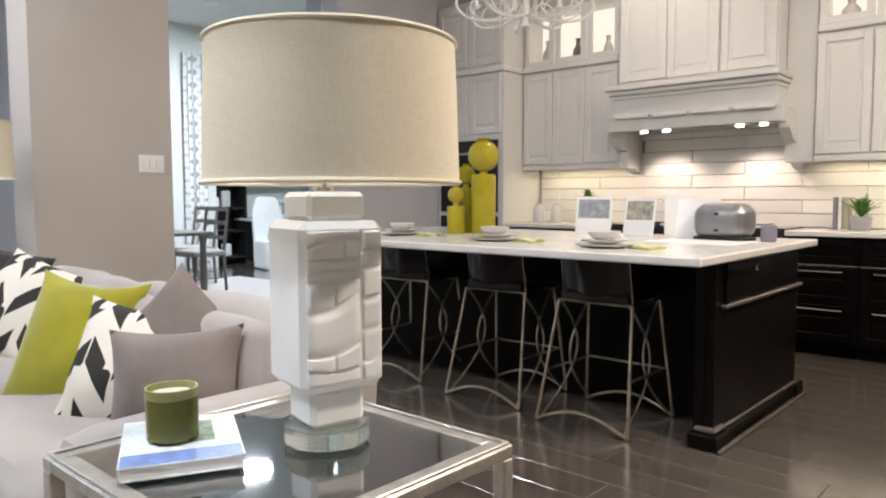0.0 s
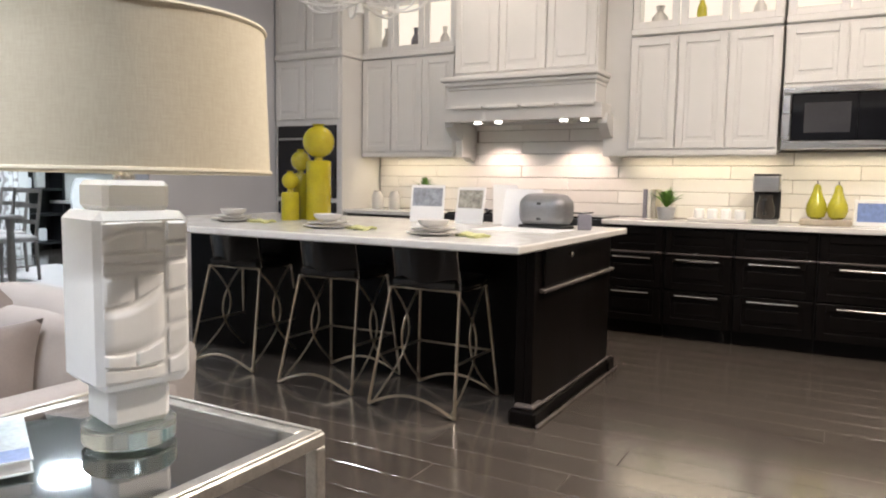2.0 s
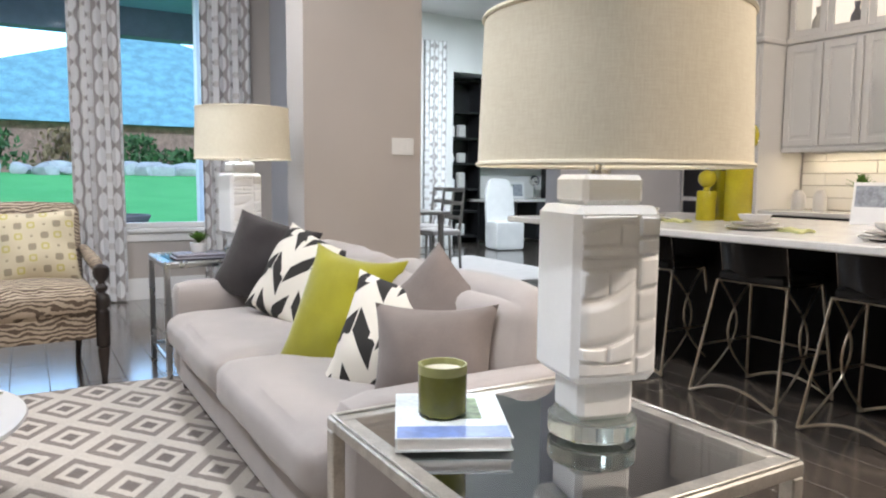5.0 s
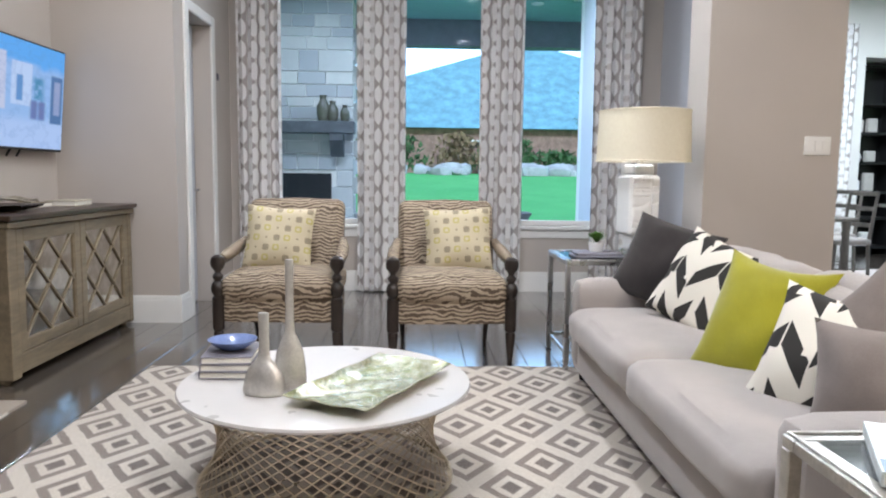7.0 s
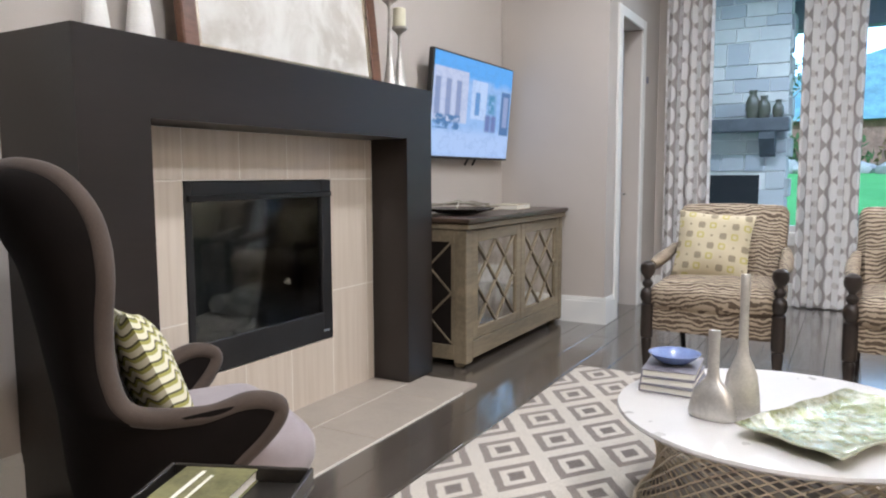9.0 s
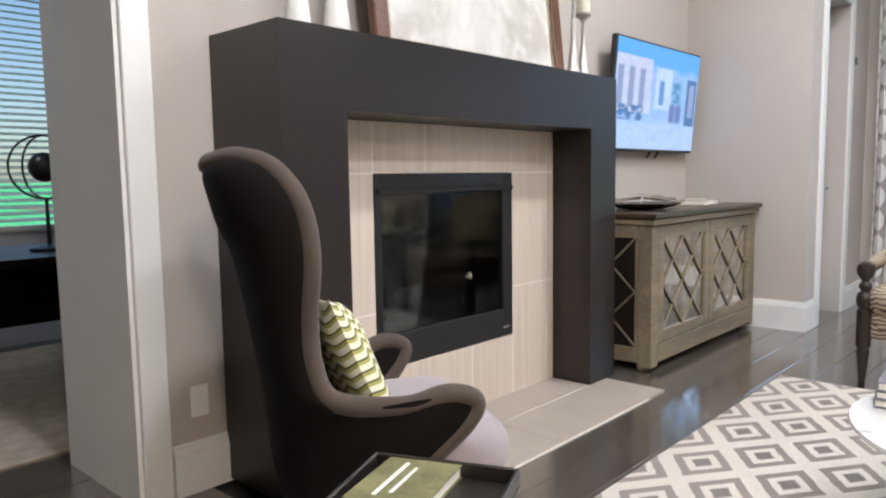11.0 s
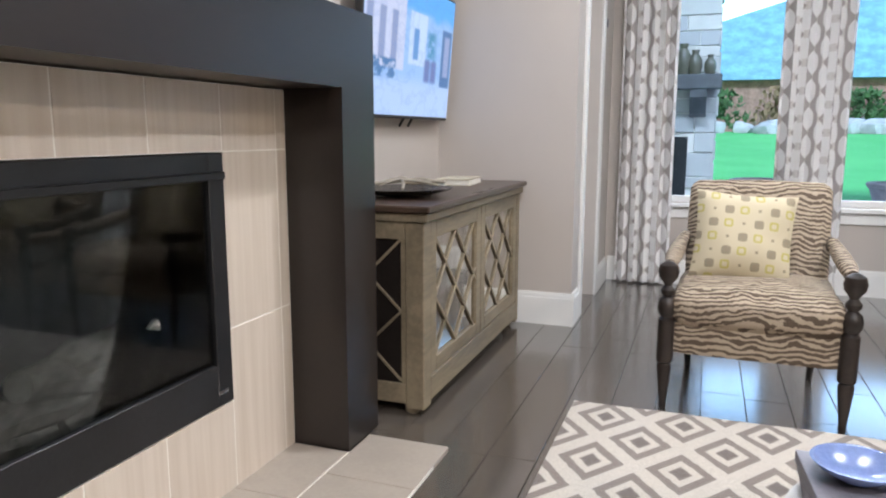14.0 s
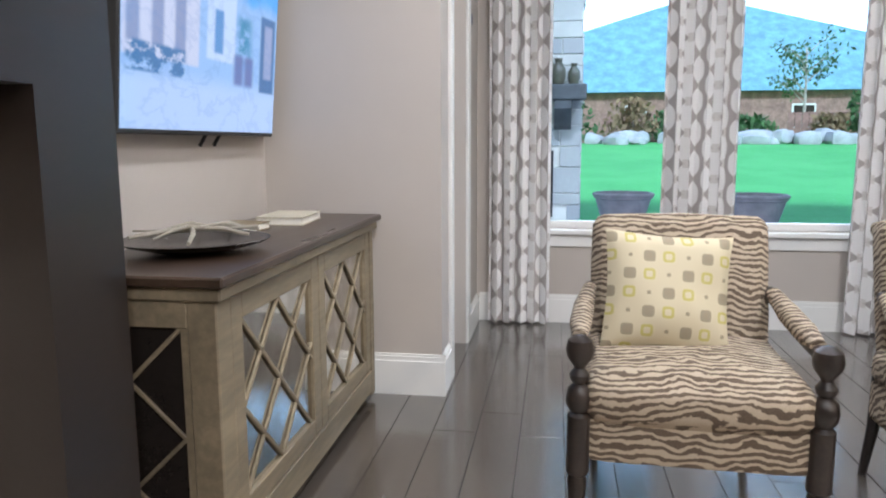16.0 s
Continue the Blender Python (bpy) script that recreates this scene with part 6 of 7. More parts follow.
# papers, cards and toaster on the island
def card(x, y, w, h, turn, mat, label, lean=10):
    c = thing("display_card", label, "card", Matrix.Translation((x, y, 0.9005)) @ rz(90 + turn) @ pose(0, 0, 0, lean), "island display cards")
    part("sheet", bx((-w / 2, -0.003, 0), (w / 2, 0.003, h), 0.001), white_paper_mat, c)
    if mat:
        part("print", bx((-w / 2 + 0.015, 0.0032, h * 0.42), (w / 2 - 0.015, 0.0042, h - 0.02)), mat, c, "grey printed picture")
    part("easel", bx((-0.01, -0.06, 0), (0.01, -0.004, h * 0.5), 0.001), white_paper_mat, c)
    return c


card(3.12, 2.40, 0.24, 0.25, 12, grey_print_mat, "white card with a grey house picture")
card(3.10, 2.07, 0.22, 0.24, -8, plain("sepia_print", (0.36, 0.34, 0.29), 0.5, vary=0.5, scale=18), "white card with a sepia picture")
card(3.22, 1.86, 0.16, 0.26, 30, None, "blank white folded card")
card(3.00, 1.66, 0.24, 0.24, 4, None, "white brochure leaning by the toaster", 16)
single("paper_sheet", bx((2.55, 1.28, 0.9005), (2.95, 1.78, 0.9025)), white_paper_mat, "white sheet of paper lying on the island", "paper", smooth=0)
ts = thing("toaster", "rounded brushed steel toaster", "toaster", pose(3.02, 1.50, 0.9005, 0, 0, 82))
part("body", Form().soft((0.30, 0.19, 0.19), 0.06, (0.01, 0.01, 0.01), n=10, m=pose(0, 0, 0.105)), plain("dull_steel", (0.30, 0.30, 0.31), 0.4, 0.8, vary=0.12, grain=120, stretch=(1, 0.1, 1)), ts)
part("base", bx((-0.145, -0.085, 0), (0.145, 0.085, 0.02), 0.005), black_mat, ts)
for k in range(4):
    part("button", bx((-0.02, 0.098, 0.05 + 0.03 * k), (0.01, 0.104, 0.066 + 0.03 * k), 0.002), black_mat, ts)
part("lever", bx((0.155, -0.015, 0.10), (0.175, 0.015, 0.12), 0.003), black_mat, ts)
sb = single("small_clock", Form().box((-0.03, -0.04, 0), (0.03, 0.04, 0.09), 0.006), grey_cover_mat, "small grey box on the island", "box", pose(3.02, 1.26, 0.9005, 0, 0, 20))

# on the wall worktop
potted(pose(4.80, 1.18, 0.9005), "spiky green plant in a square grey pot", 0.075, 0.10, 0.14, 46, 0.012, plain("zinc_pot", (0.35, 0.36, 0.37), 0.5), 5, 1.1)
potted(pose(4.80, 3.42, 0.9005), "green plant in a clear jar beside the ovens", 0.06, 0.16, 0.12, 30, 0.012, plate_mat, 6, 1.3)
for i, (y, w) in enumerate(((1.37, 0.03), (1.335, 0.025), (1.30, 0.03))):
    book("cook_book", (0.19, 0.24, w), Matrix.Translation((4.82, y, 0.9005)) @ pose(0, 0, 0, 90, 0, 0) @ pose(0, 0, 0), (grey_cover_mat, paper_mat, plain("linen_cover", (0.5, 0.46, 0.38), 0.7))[i], "upright cook book on the worktop", group="cook books")
cm = thing("coffee_maker", "black and steel drip coffee maker with glass jug", "coffee maker", pose(4.78, 0.45, 0.9005))
part("base", bx((-0.11, -0.09, 0), (0.11, 0.09, 0.035), 0.006), steel_mat, cm)
part("column", bx((0.04, -0.09, 0.035), (0.11, 0.09, 0.26), 0.006), black_mat, cm)
part("head", bx((-0.10, -0.09, 0.235), (0.11, 0.09, 0.35), 0.008), steel_mat, cm)
part("lid", bx((-0.095, -0.085, 0.35), (0.10, 0.085, 0.365), 0.004), black_mat, cm)
part("jug", Form().lathe([(0.05, 0.037), (0.066, 0.06), (0.066, 0.12), (0.045, 0.19), (0.05, 0.21)], 24, pose(-0.035, 0, 0)), plain("jug_glass", (0.05, 0.045, 0.04), 0.06), cm, "dark glass coffee jug")
part("jug_handle", Form().tube([(-0.09, 0, 0.18), (-0.135, 0, 0.17), (-0.135, 0, 0.09), (-0.10, 0, 0.07)], 0.009, 8), black_mat, cm)
tp = thing("serving_tray", "pale serving tray with small jars", "tray", pose(4.80, 0.78, 0.9005))
part("tray_body", bx((-0.10, -0.22, 0), (0.10, 0.22, 0.02), 0.005), plate_mat, tp)
for k in range(4):
    part("jar", Form().lathe([(0.035, 0.0205), (0.038, 0.03), (0.038, 0.085), (0.03, 0.095)], 16, pose(0, -0.15 + 0.1 * k, 0)), ceramic_mat, tp)
for y, k in ((0.12, 1.0), (-0.015, 0.98)):
    p = thing("pear_ornament", "glazed chartreuse ceramic pear", "ornament", pose(4.82, y, 0.945) @ Matrix.Scale(k, 4), "ceramic pears")
    part("fruit", Form().lathe([(0.03, 0), (0.055, 0.015), (0.07, 0.06), (0.064, 0.11), (0.042, 0.16), (0.030, 0.20), (0.024, 0.235), (0.012, 0.25), (0, 0.252)], 24), pear_mat, p)
    part("stalk", Form().tube([(0, 0, 0.25), (0.006, 0, 0.275)], 0.004, 6), turned_wood_mat, p)
single("pear_stand", bx((4.72, -0.11, 0.9005), (4.92, 0.22, 0.9445), 0.008), plain("driftwood", (0.40, 0.34, 0.26), 0.7, vary=0.2), "pale wooden riser under the pears", "stand")
pf = thing("picture_frame", "small framed blue landscape on the worktop", "frame", Matrix.Translation((4.88, -0.24, 0.9005)) @ rz(90) @ pose(0, 0, 0, 10))
part("frame", Form().box((-0.12, -0.008, 0), (0.12, 0.008, 0.19), 0.004), white_paper_mat, pf)
part("picture", bx((-0.10, 0.0085, 0.03), (0.10, 0.0095, 0.165)), blue_cover_mat, pf)
for y in (3.75, 3.95):
    single("glass_jar", Form().lathe([(0.05, 0), (0.055, 0.01), (0.055, 0.13), (0.03, 0.17), (0.035, 0.18)], 18), plate_mat, "pale glass jar beside the ovens", "jar", pose(4.78, y, 0.9005), "jars")

# chandelier over the island
ch = thing("chandelier", "white chandelier with looping scrolled arms", "chandelier", pose(2.65, 2.62, 2.18) @ Matrix.Diagonal((1.15, 1.15, 0.8, 1)))
part("stem", Form().lathe([(0.0, 0), (0.03, 0.02), (0.016, 0.05), (0.022, 0.14), (0.012, 0.18), (0.012, 0.60)], 16), white_mat, ch)
part("chain", Form().tube([(0, 0, 0.6), (0, 0, 1.774)], 0.006, 6), white_mat, ch)
for k in range(8):
    a = k * math.pi / 4
    pts = []
    for j in range(19):
        t = j / 18
        r = 0.02 + 0.36 * math.sin(min(1, t * 1.15) * math.pi * 0.5) - 0.10 * max(0, t - 0.75) * 4 * 0.4
        z = 0.10 - 0.075 * math.sin(t * math.pi) + 0.22 * t * t
        pts.append((r * math.cos(a), r * math.sin(a), z))
    arm = part("arm", Form().tube(pts, 0.009, 8), white_mat, ch)
    part("loop", Form().tube([((0.20 + 0.10 * math.cos(q / 12 * 2 * math.pi)) * math.cos(a), (0.20 + 0.10 * math.cos(q / 12 * 2 * math.pi)) * math.sin(a), 0.16 + 0.09 * math.sin(q / 12 * 2 * math.pi)) for q in range(13)], 0.006, 6), white_mat, arm)
    part("cup", Form().lathe([(0.012, 0.24), (0.03, 0.26), (0.014, 0.27), (0.014, 0.35)], 12, pose(pts[-1][0], pts[-1][1], 0)), white_mat, arm)

# ---- dining room and desk niche ----
dr = single("dining_rug", Form().slab(lambda u, v: (2.6 + 2.1 * u, 6.6 + 2.5 * v, 0.010), 6, 6, lambda u, v: (0, 0, -0.0095)), cloth("pale_rug", (0.50, 0.46, 0.44), 0.08), "pale plain dining rug", "rug", smooth=0)
NY = DN
bi = thing("built_in_desk", "black built-in desk unit with bookshelves", "desk", pose(0, 0, 0))
for x0, x1 in ((5.27, 6.05), (7.75, 8.88)):
    f = Form().box((x0, NY + 0.35, 0), (x0 + 0.04, NY + 0.74, 2.93)).box((x1 - 0.04, NY + 0.35, 0), (x1, NY + 0.74, 2.93)).box((x0 + 0.04, NY + 0.70, 0), (x1 - 0.04, NY + 0.74, 2.93))
    part("bookcase", f, black_mat, bi)
    for z in (0.1, 0.55, 0.95, 1.40, 1.85, 2.30, 2.86):
        part("shelf", bx((x0 + 0.04, NY + 0.36, z), (x1 - 0.04, NY + 0.70, z + 0.035)), black_mat, bi)
part("wall_unit", Form().box((6.05, NY + 0.45, 1.45), (7.75, NY + 0.74, 2.93)), plain("navy_black_paint", (0.025, 0.032, 0.045), 0.3), bi)
for x0, x1 in ((6.08, 6.60), (6.62, 7.16), (7.18, 7.72)):
    part("glass_door", bx((x0 + 0.05, NY + 0.44, 1.55), (x1 - 0.05, NY + 0.449, 2.82)), black_glass_mat, bi)
part("desk_top", bx((6.0, NY + 0.05, 0.74), (7.8, NY + 0.70, 0.79), 0.004), quartz_mat, bi, "pale desk top")
for x0 in (6.05, 7.15):
    part("pedestal", bx((x0, NY + 0.10, 0.04), (x0 + 0.6, NY + 0.70, 0.738), 0.003), black_mat, bi)
    for z in (0.08, 0.30, 0.52):
        part("drawer", bx((x0 + 0.02, NY + 0.085, z), (x0 + 0.58, NY + 0.10, z + 0.19), 0.003), plain("charcoal_front", (0.045, 0.045, 0.05), 0.4) if "charcoal_front" not in bpy.data.materials else bpy.data.materials["charcoal_front"], bi)
rnd = random.Random(8)
for x in (5.5, 5.72, 8.1, 8.4):
    for z in (0.135, 0.985, 1.435, 1.885):
        h = rnd.uniform(0.14, 0.30)
        single("shelf_ornament", Form().box((-0.08, -0.05, 0), (0.08, 0.05, h), 0.02) if rnd.random() < 0.5 else Form().lathe([(0.06, 0), (0.09, h * 0.4), (0.05, h * 0.9), (0.06, h)], 14), rnd.choice([ceramic_mat, plate_mat, white_paper_mat]), "white ornament on the black bookshelf", "ornament", pose(x, NY + 0.50, z), "bookshelf ornaments")
potted(pose(6.55, NY + 0.40, 0.791), "leafy plant in a white pot on the desk", 0.08, 0.14, 0.24, 80, 0.03, ceramic_mat, 11, 0.8)
pf = thing("picture_frame", "white framed picture standing on the desk", "frame", Matrix.Translation((6.95, NY + 0.42, 0.791)) @ pose(0, 0, 0, -8))
part("frame", bx((-0.16, -0.01, 0), (0.16, 0.01, 0.32), 0.004), white_paper_mat, pf)
part("picture", bx((-0.11, -0.0115, 0.05), (0.11, -0.0105, 0.27)), grey_print_mat, pf)
dl = thing("desk_lamp", "small chrome ball desk lamp", "lamp", pose(7.35, NY + 0.45, 0.791))
part("base", Form().lathe([(0.08, 0), (0.08, 0.015), (0.012, 0.03), (0.012, 0.24)], 16), chrome_mat, dl)
part("ball", Form().lathe([(0.10 * math.sin(math.pi * k / 10), 0.34 - 0.10 * math.cos(math.pi * k / 10)) for k in range(11)], 18), chrome_mat, dl)

pc = thing("parsons_chair", "white slipcovered high-back desk chair", "chair", pose(5.75, 9.75, 0, 0, 0, 168))
part("skirt", Form().soft((0.50, 0.54, 0.46), 0.05, (-0.02, -0.02, 0), m=pose(0, 0, 0.235)), white_slip_mat, pc)
part("back", Form().slab(lambda u, v: ((2 * u - 1) * 0.25 * (1 - 0.18 * max(0, v - 0.75) * 4 * abs(2 * u - 1)), -0.22 - 0.10 * v, 0.44 + (0.72 - 0.10 * (2 * u - 1) ** 4) * v), 16, 10, lambda u, v: (0, 0.075, 0)), white_slip_mat, pc)


def dining_chair(m):
    c = thing("dining_chair", "greyed wooden dining chair with an open slat back", "chair", m, "dining chairs")
    for x in (-0.21, 0.21):
        part("back_post", Form().tube([(x, -0.23, 0), (x, -0.20, 0.45), (x * 1.02, -0.28, 1.02)], [0.018, 0.021, 0.016], 8), oak_mat, c)
        part("front_leg", Form().tube([(x, 0.21, 0), (x, 0.20, 0.44)], [0.015, 0.021], 8), oak_mat, c)
    for z in (0.62, 0.80, 0.97):
        part("slat", bx((-0.205, -0.262 - (z - 0.62) * 0.1, z), (0.205, -0.240 - (z - 0.62) * 0.1, z + 0.05), 0.005), oak_mat, c)
    part("seat", Form().soft((0.48, 0.46, 0.07), 0.03, (0, 0, 0.01), m=pose(0, 0, 0.465)), linen_mat, c)
    for z in (0.16,):
        part("stretcher", Form().tube([(-0.21, -0.22, z), (-0.21, 0.21, z)], 0.009, 6), oak_mat, c)
        part("stretcher", Form().tube([(0.21, -0.22, z), (0.21, 0.21, z)], 0.009, 6), oak_mat, c)
    return c


dc = dining_chair(pose(3.75, 8.75, 0.011, 0, 0, 100))
copy_thing(dc, pose(3.45, 8.0, 0.011, 0, 0, 96))
copy_thing(dc, pose(2.05, 8.3, 0.011, 0, 0, -90))
dt = thing("dining_table", "greyed oak dining table", "table", pose(2.8, 8.35, 0.011))
part("tabletop", bx((-0.5, -0.95, 0.71), (0.5, 0.95, 0.75), 0.008), oak_mat, dt)
for x in (-0.42, 0.42):
    for y in (-0.85, 0.85):
        part("leg", Form().lathe([(0.03, 0), (0.045, 0.2), (0.035, 0.6), (0.05, 0.71)], 14, pose(x, y, 0)), oak_mat, dt)


def can_light(x, y, z, name="ceiling_can"):
    c = thing(name, "recessed round ceiling light, switched on", "light", pose(x, y, z), "recessed lights")
    part("trim_ring", Form().lathe([(0.095, -0.012), (0.10, -0.008), (0.10, -0.001), (0.075, -0.001), (0.07, -0.008)], 24), can_mat, c)
    part("bulb", Form().lathe([(0.072, -0.009), (0.074, -0.006), (0.0, -0.005)], 20), can_glow, c, "glowing lamp disc")
    return c


for x, y, z in ((4.4, 9.2, 3.85), (6.6, 9.2, 3.85), (-2.9, 1.0, CEIL), (-0.6, 1.0, CEIL), (-2.9, 4.6, CEIL), (-0.6, 4.6, CEIL), (3.9, 0.2, CEIL), (3.9, 2.6, CEIL)):
    if z > CEIL:
        can_light(x, y, z)

# ---- study ----
sw2 = built("window_4", Form().box((-7.24, 1.1, 0.80), (-7.18, 2.7, 0.84), 0.005).box((-7.3, 1.1, 0.84), (-7.24, 1.15, 2.5)).box((-7.3, 2.65, 0.84), (-7.24, 2.7, 2.5)).box((-7.3, 1.15, 2.45), (-7.24, 2.65, 2.5)), white_mat, "study window with white blinds")
p = part("pane", bx((-7.29, 1.15, 0.84), (-7.285, 2.65, 2.45)), pane_mat, sw2)
p.visible_shadow = False
slat = bx((-0.022, 0, -0.001), (0.022, 1.48, 0.001), 0, pose(0, 0, 0, 0, 28, 0)).mesh("blind_slat", white_mat, 0)
for k in range(34):
    part("blind_slat", slat, None, sw2).matrix_basis = pose(-7.215, 1.16, 0.88 + k * 0.046)
dk = thing("study_desk", "dark wooden study desk", "desk", pose(-5.9, 1.85, 0))
part("desk_top", bx((-0.45, -0.75, 0.73), (0.45, 0.75, 0.77), 0.004), espresso_mat, dk)
for x in (-0.40, 0.40):
    for y in (-0.7, 0.7):
        part("leg", bx((x - 0.03, y - 0.03, 0), (x + 0.03, y + 0.03, 0.73), 0.003), espresso_mat, dk)
part("modesty_panel", bx((-0.40, -0.66, 0.3), (-0.38, 0.66, 0.73)), espresso_mat, dk)
gb = thing("globe_ornament", "dark ball in open metal rings on a stand", "ornament", pose(-5.85, 1.62, 0.7705))
part("stand", Form().lathe([(0.10, 0), (0.10, 0.015), (0.012, 0.03), (0.008, 0.28)], 16), black_mat, gb)
part("ball", Form().lathe([(0.08 * math.sin(math.pi * k / 12), 0.45 - 0.08 * math.cos(math.pi * k / 12)) for k in range(13)], 20), black_mat, gb)
for turn in (20, 80):
    part("ring", Form().tube([(0.17 * math.cos(2 * math.pi * i / 32), 0, 0.45 + 0.17 * math.sin(2 * math.pi * i / 32)) for i in range(33)], 0.006, 6, rz(turn)), black_mat, gb)
single("study_rug", Form().slab(lambda u, v: (-7.0 + 2.2 * u, 0.2 + 2.6 * v, 0.009), 4, 4, lambda u, v: (0, 0, -0.0085)), cloth("study_rug_pile", (0.30, 0.25, 0.20), 0.3, scale=12), "worn brown study rug", "rug", smooth=0)

# ---- patio and garden ----
built("patio", bx((-7.0, N + 0.2, -0.25), (1.06, 14.0, -0.03)), concrete_mat, "pale concrete patio floor")
built("patio_ceiling", bx((-7.0, N + 0.41, 3.85), (1.06, 13.2, 4.0)), teal_mat, "teal painted patio ceiling")
built("patio_ceiling_end", bx((1.06, 11.45, 3.85), (4.0, 13.2, 4.0)), teal_mat)
built("patio_beam", bx((-7.0, 12.85, 3.40), (3.0, 13.2, 3.85), 0.01), beam_mat, "dark grey patio beam")
po = single("patio_post", bx((2.62, 12.88, -0.26), (2.92, 13.17, 3.40), 0.01), beam_mat, "dark grey square patio post", "post", smooth=0)
po2 = single("patio_post", bx((-6.9, 12.88, -0.03), (-6.6, 13.17, 3.40), 0.01), beam_mat, "dark grey square patio post", "post", smooth=0)
can_light(-2.83, 11.4, 3.85, "patio_light")
can_light(-1.12, 10.9, 3.85, "patio_light")
can_light(0.55, 11.6, 3.85, "patio_light")
for x, y in ((-2.6, 9.0), (-0.4, 9.6)):
    lamp("patio_lamp", "AREA", (x, y, 3.83), (x, y, 0), 115, 0.25, (0.74, 0.83, 1.0))
of = thing("outdoor_fireplace", "limestone outdoor fireplace with a dark wooden mantel shelf", "fireplace", pose(0, 0, 0))
FY = 11.1
core = part("core", Form().box((-5.2, FY + 0.04, -0.03), (-2.33, FY + 0.9, 3.84)), tile_joint_mat, of)
rnd = random.Random(21)
z = -0.02
while z < 3.80:
    h = rnd.choice((0.14, 0.19, 0.25, 0.32))
    h = min(h, 3.83 - z)
    x = -5.2
    while x < -2.30:
        w = rnd.uniform(0.22, 0.55)
        if x + w > -2.44:
            w = -2.29 - x
        inside = -3.35 < x + w / 2 < -2.60 and z + h / 2 < 1.15 and z > 0.3
        if h > 0.05 and not inside:
            part("stone", bx((x + 0.005, FY + rnd.uniform(0.012, 0.026), z + 0.005), (x + w - 0.005, FY + 0.06, z + h - 0.005), 0.006), stone_mat, of)
        x += w
    z += h
for k in range(12):
    part("stone", bx((-2.34, FY + 0.06 + (k % 2) * 0.42, -0.02 + k * 0.288), (-2.275 + rnd.uniform(-0.01, 0.01), FY + 0.46 + (k % 2) * 0.44, 0.25 + k * 0.288), 0.016), stone_mat, of)
part("firebox_opening", bx((-3.35, FY - 0.012, 0.35), (-2.62, FY + 0.05, 1.16)), black_mat, of, "dark firebox opening")
part("mantel_shelf", bx((-4.6, FY - 0.30, 1.75), (-2.25, FY - 0.02, 1.93), 0.012), plain("dark_timber", (0.075, 0.08, 0.085), 0.6, vary=0.3), of, "dark timber mantel shelf")
for x in (-4.2, -2.62):
    f = Form()
    prof = [(0, 1.75), (-0.26, 1.75), (-0.26, 1.65), (-0.16, 1.55), (-0.10, 1.45), (0, 1.41)]
    k = len(prof)
    f.add([(x + s * 0.20, FY - 0.02 + p, q) for s in (0, 1) for p, q in prof], [tuple(range(k)), tuple(range(k, 2 * k))[::-1]] + [(i, i + k, (i + 1) % k + k, (i + 1) % k) for i in range(k)])
    part("corbel", f, bpy.data.materials["dark_timber"], of)
for x, h, r in ((-2.72, 0.38, 0.10), (-2.58, 0.30, 0.09), (-2.40, 0.24, 0.075)):
    single("patio_jar", Form().lathe([(r * 0.7, 0), (r, h * 0.3), (r * 0.95, h * 0.6), (r * 0.45, h * 0.85), (r * 0.55, h)], 18), plain("olive_jar", (0.09, 0.085, 0.06), 0.4, vary=0.3) if "olive_jar" not in bpy.data.materials else bpy.data.materials["olive_jar"], "olive pottery jar on the outdoor mantel", "jar", pose(x, FY - 0.16, 1.931), "outdoor jars")
for x, y in ((-1.55, 13.6), (0.35, 13.4)):
    p = thing("garden_planter", "low round terracotta-grey planter", "planter", pose(x, y, -0.03), "patio planters")
    part("bowl", Form().lathe([(0.26, 0), (0.30, 0.02), (0.42, 0.42), (0.45, 0.44), (0.45, 0.50), (0.40, 0.50), (0.38, 0.44), (0, 0.43)], 28), planter_mat, p)
    part("rim", Form().tube([(0.44 * math.cos(2 * math.pi * i / 32), 0.44 * math.sin(2 * math.pi * i / 32), 0.49) for i in range(33)], 0.03, 8), planter_mat, p)


def ground_z(y):
    t = min(1, max(0, (y - 15) / 17))
    return -0.10 + 1.35 * t


def ground_fn(u, v):
    y = 13.6 + 400 * v ** 3
    return (-220 + 440 * u, y, ground_z(y) - 0.0)


built("ground", Form().grid(ground_fn, 20, 60), lawn_mat, "green lawn rising away from the patio", 60)
built("ground_near", bx((-220, -60, -0.6), (220, 13.6, -0.26)), lawn_mat)
# rocky border and planting
rnd = random.Random(31)
f = Form()
for i in range(170):
    x, y, r = rnd.uniform(-22, 24), rnd.uniform(31.2, 32.6), rnd.uniform(0.25, 0.6)
    f.soft((r * 2, r * 1.6, r * 1.1), r * 0.4, n=3, m=pose(x, y, ground_z(y) + r * 0.25, rnd.uniform(-20, 20), 0, rnd.uniform(0, 180)), wrinkle=0.08, seed=i)
tagged(part("rocks", f, rock_mat, None, "pale boulders edging the planting"), "", "rocks", "", "stuff")


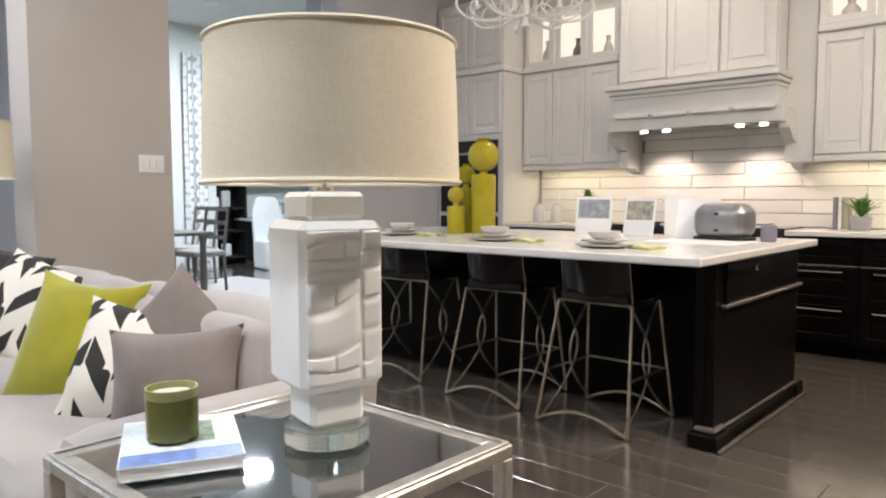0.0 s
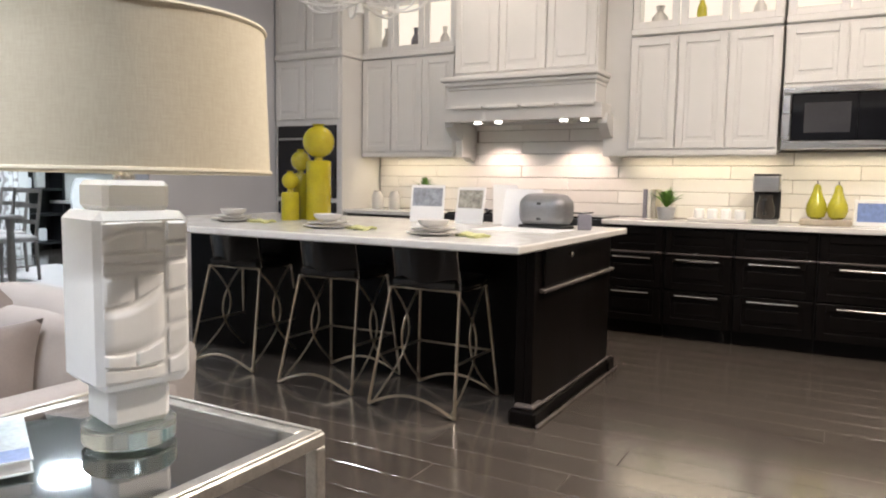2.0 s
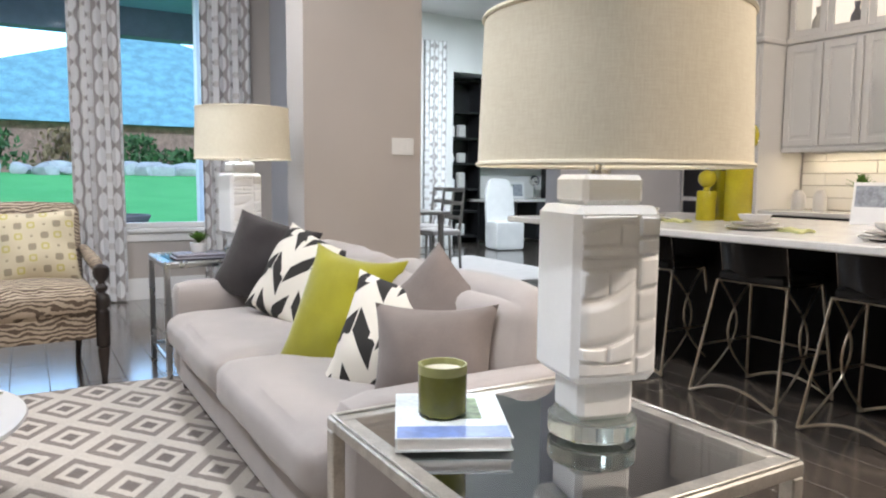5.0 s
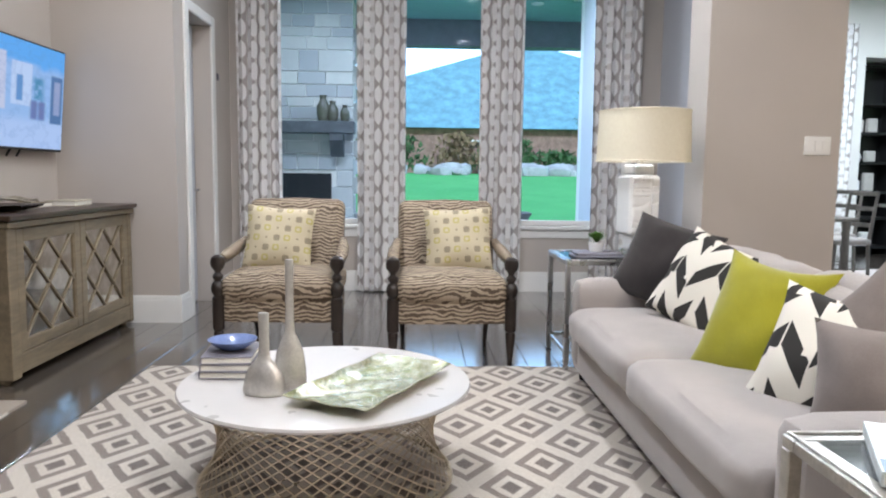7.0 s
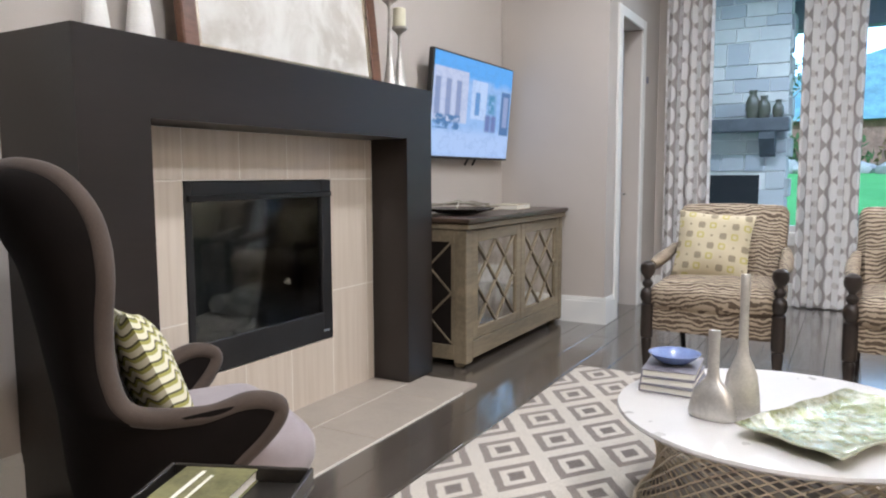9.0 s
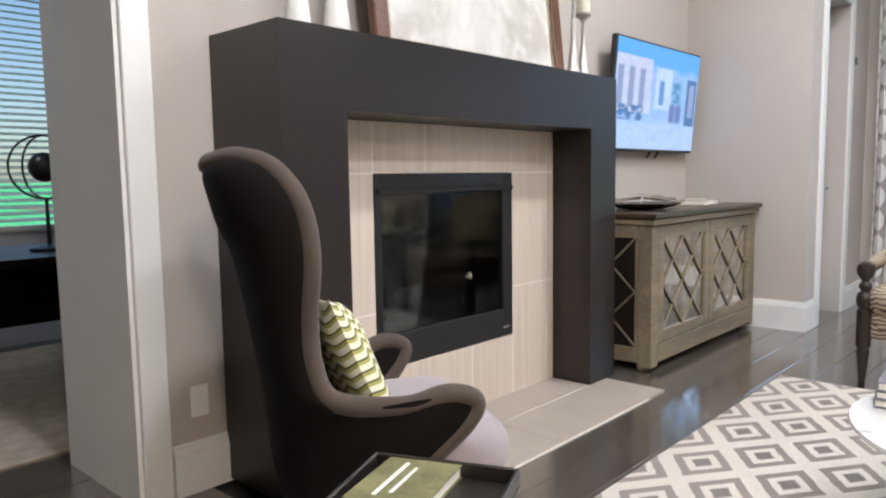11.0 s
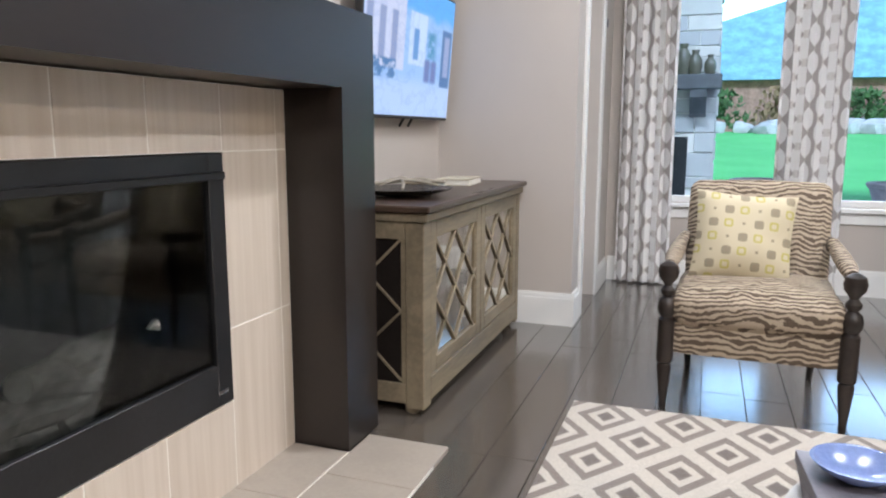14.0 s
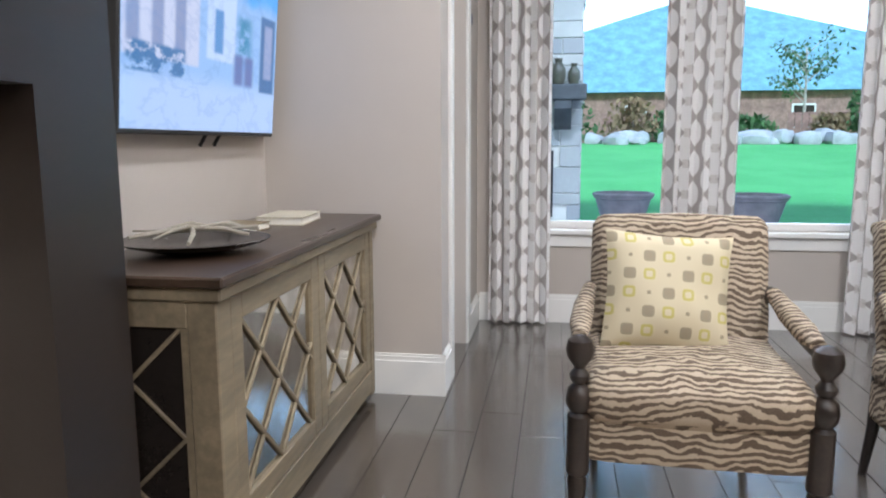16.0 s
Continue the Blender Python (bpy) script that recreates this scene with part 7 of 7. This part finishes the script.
def bush(x, y, z, r, h, mat, seed, n=420):
    """A shrub of many small leaf clumps on a few stems."""
    b = thing("shrub", "bushy garden shrub behind the lawn", "shrub", pose(x, y, z), "garden shrubs")
    rnd = random.Random(seed)
    f = Form()
    for i in range(n):
        a, q, v = rnd.uniform(0, 6.28), math.sqrt(rnd.random()), rnd.random()
        rr = r * q * (1 - 0.45 * v) * (1 + 0.25 * math.sin(3 * a + seed))
        c = Vector((rr * math.cos(a), rr * math.sin(a), h * (0.12 + 0.88 * v)))
        s = rnd.uniform(0.10, 0.22)
        m = Matrix.Translation(c) @ Euler((rnd.uniform(0, 3), rnd.uniform(0, 3), rnd.uniform(0, 3))).to_matrix().to_4x4()
        f.add([(-s, 0, 0), (0, -s * 0.5, s * 0.1), (s, 0, 0), (0, s * 0.5, s * 0.1)], [(0, 1, 2, 3)], m)
    tagged(part("foliage", f, mat, b), kind="stuff")
    part("stem", Form().tube([(0, 0, 0), (0.05, 0, h * 0.5)], [0.06, 0.03], 6), log_mat, b)
    return b


for i in range(22):
    x = -20 + i * 2.0 + rnd.uniform(-0.6, 0.6)
    bush(x, rnd.uniform(33.3, 35.5), ground_z(34), rnd.uniform(0.9, 1.5), rnd.uniform(1.1, 2.3), straw_mat if i % 4 == 2 else bush_mat, i)
fe = thing("garden_fence", "reddish wooden fence behind the shrubs", "fence", pose(0, 36.5, 1.2))
pk = bx((-0.14, -0.02, 0), (0.14, 0.02, 1.35), 0.01).mesh("fence_board", brick_mat, 0)
for i in range(150):
    if (i // 9) % 3 == 1:
        continue
    part("fence_board", pk, None, fe).matrix_basis = pose(-22 + i * 0.3, 0, 0.005 * ((i * 7) % 5))


def house(x, y, w, d, wall_h, roof_h, label, z0, roof_in=0.32):
    h = thing("house", label, "house", pose(x, y, z0), "neighbouring houses")
    wl = part("wall", bx((-w / 2, 0, 0), (w / 2, d, wall_h)), brick_mat, h)
    e = 0.5
    r = w * roof_in
    f = Form()
    f.add([(-w / 2 - e, -e, wall_h), (w / 2 + e, -e, wall_h), (w / 2 + e, d + e, wall_h), (-w / 2 - e, d + e, wall_h), (-w / 2 + r, d / 2, wall_h + roof_h), (w / 2 - r, d / 2, wall_h + roof_h)], [(0, 1, 5, 4), (1, 2, 5), (2, 3, 4, 5), (3, 0, 4), (3, 2, 1, 0)])
    part("roof", f, roof_mat, h, "blue-grey hipped shingle roof", smooth=0)
    for k in range(4):
        cx = -w * 0.36 + w * 0.24 * k
        wi = part("window", bx((cx - 0.7, -0.06, 0.9), (cx + 0.7, -0.005, 2.4), 0.01), white_mat, wl)
        part("pane", bx((cx - 0.6, -0.075, 1.0), (cx + 0.6, -0.061, 2.3)), black_glass_mat, wi)
    return h


house(7.4, 50, 42, 16, 3.2, 7.0, "brick house with a tall blue-grey hipped roof", 1.2, 0.47)
house(33, 56, 22, 14, 3.4, 4.2, "lower brick house with a grey roof", 1.2, 0.3)
house(-24, 58, 22, 14, 3.2, 3.6, "brick house behind the garden", 1.2, 0.3)

sky_far = built("backdrop", Form().slab(lambda u, v: (-500 + 1000 * u, 330, -20 + 300 * v), 2, 2, lambda u, v: (0, 1, 0)), sky_glow, "bright hazy white sky", 0)


def tree(x, y, z, h, seed):
    t = thing("tree", "slender young tree with sparse leaves", "tree", pose(x, y, z), "garden trees")
    rnd = random.Random(seed)
    tr = part("trunk", Form().tube([(0, 0, 0), (0.05, 0, h * 0.4), (0, 0.05, h * 0.85)], [0.09, 0.06, 0.02], 8), log_mat, t)
    f, fl = Form(), Form()
    for i in range(16):
        z0 = h * rnd.uniform(0.35, 0.8)
        a, L = rnd.uniform(0, 6.28), h * rnd.uniform(0.18, 0.32)
        e = Vector((math.cos(a) * L, math.sin(a) * L, z0 + L * 0.7))
        f.tube([(0, 0, z0), (e.x * 0.5, e.y * 0.5, z0 + L * 0.45), e], [0.03, 0.02, 0.008], 5)
        for k in range(34):
            c = Vector((0, 0, z0)).lerp(e, rnd.uniform(0.35, 1.1)) + Vector((rnd.gauss(0, 0.22), rnd.gauss(0, 0.22), rnd.gauss(0, 0.2)))
            s = rnd.uniform(0.07, 0.14)
            m = Matrix.Translation(c) @ Euler((rnd.uniform(0, 3), rnd.uniform(0, 3), rnd.uniform(0, 3))).to_matrix().to_4x4()
            fl.add([(-s, 0, 0), (0, -s * 0.5, 0), (s, 0, 0), (0, s * 0.5, 0)], [(0, 1, 2, 3)], m)
    part("limbs", f, log_mat, t)
    tagged(part("crown", fl, bush_mat, t), kind="stuff")


for i, (x, y, h) in enumerate(((-9.5, 38, 7.5), (-4.2, 38.5, 6.2), (8.5, 37.5, 5.0), (13, 38, 5.5), (18, 38, 6.5), (-15, 38, 7))):
    tree(x, y, 1.2, h, 50 + i)

# ---- floor boards ----
fl = bpy.data.objects["floor"]
PW, GAP = 0.19, 0.0011
board_meshes = [bx((0.0 + GAP, 0.0 + GAP, -0.012), (PW - GAP, L - GAP, 0.0), 0.0018).mesh("floor_board", floor_mat, 0) for L in (1.2, 1.5, 1.8, 2.1)]
lens = (1.2, 1.5, 1.8, 2.1)
rnd = random.Random(77)
rest, count = Form(), 0
col = 0
x = -4.62
while x < 9.3:
    y = S + 0.01 - rnd.uniform(0, 1.2)
    end = 11.3 if x > 1.3 else 7.18
    while y < end:
        k = rnd.randrange(4)
        L = lens[k]
        near = (-3.4 < x < 1.2 and 0.9 < y + L / 2 < 6.6) or (-4.6 < x < 4.5 and -0.4 < y + L / 2 < 4.4)
        hearth = x + PW > -3.9 and x < -3.25 and y + L > 1.5 and y < 3.66
        if near and count < 300 and not hearth and y + L < end:
            part("floor_board", board_meshes[k], None, fl).matrix_basis = pose(x, y, 0)
            count += 1
        else:
            y1 = min(y + L, end)
            pieces = [(x, x + PW, y, y1)]
            if hearth:
                pieces = []
                if x < -3.25 < x + PW:
                    pieces.append((-3.248, x + PW, max(y, 1.5), min(y1, 3.66)))
                if y < 1.5:
                    pieces.append((x, x + PW, y, 1.498))
                if y1 > 3.66:
                    pieces.append((x, x + PW, 3.662, y1))
            for a, b, c, d in pieces:
                rest.box((a + GAP, c + GAP, -0.012), (b - GAP, d - GAP, 0.0))
        y += L
    x += PW
west = Form().box((-7.2, S, -0.012), (-4.63, 3.8, -0.001))
tagged(part("floor_boards_rest", rest, floor_mat, fl, "dark oak floor boards", None, 0), kind="stuff")
tagged(part("study_boards", west, floor_mat, fl, "dark study floor", None, 0), kind="stuff")
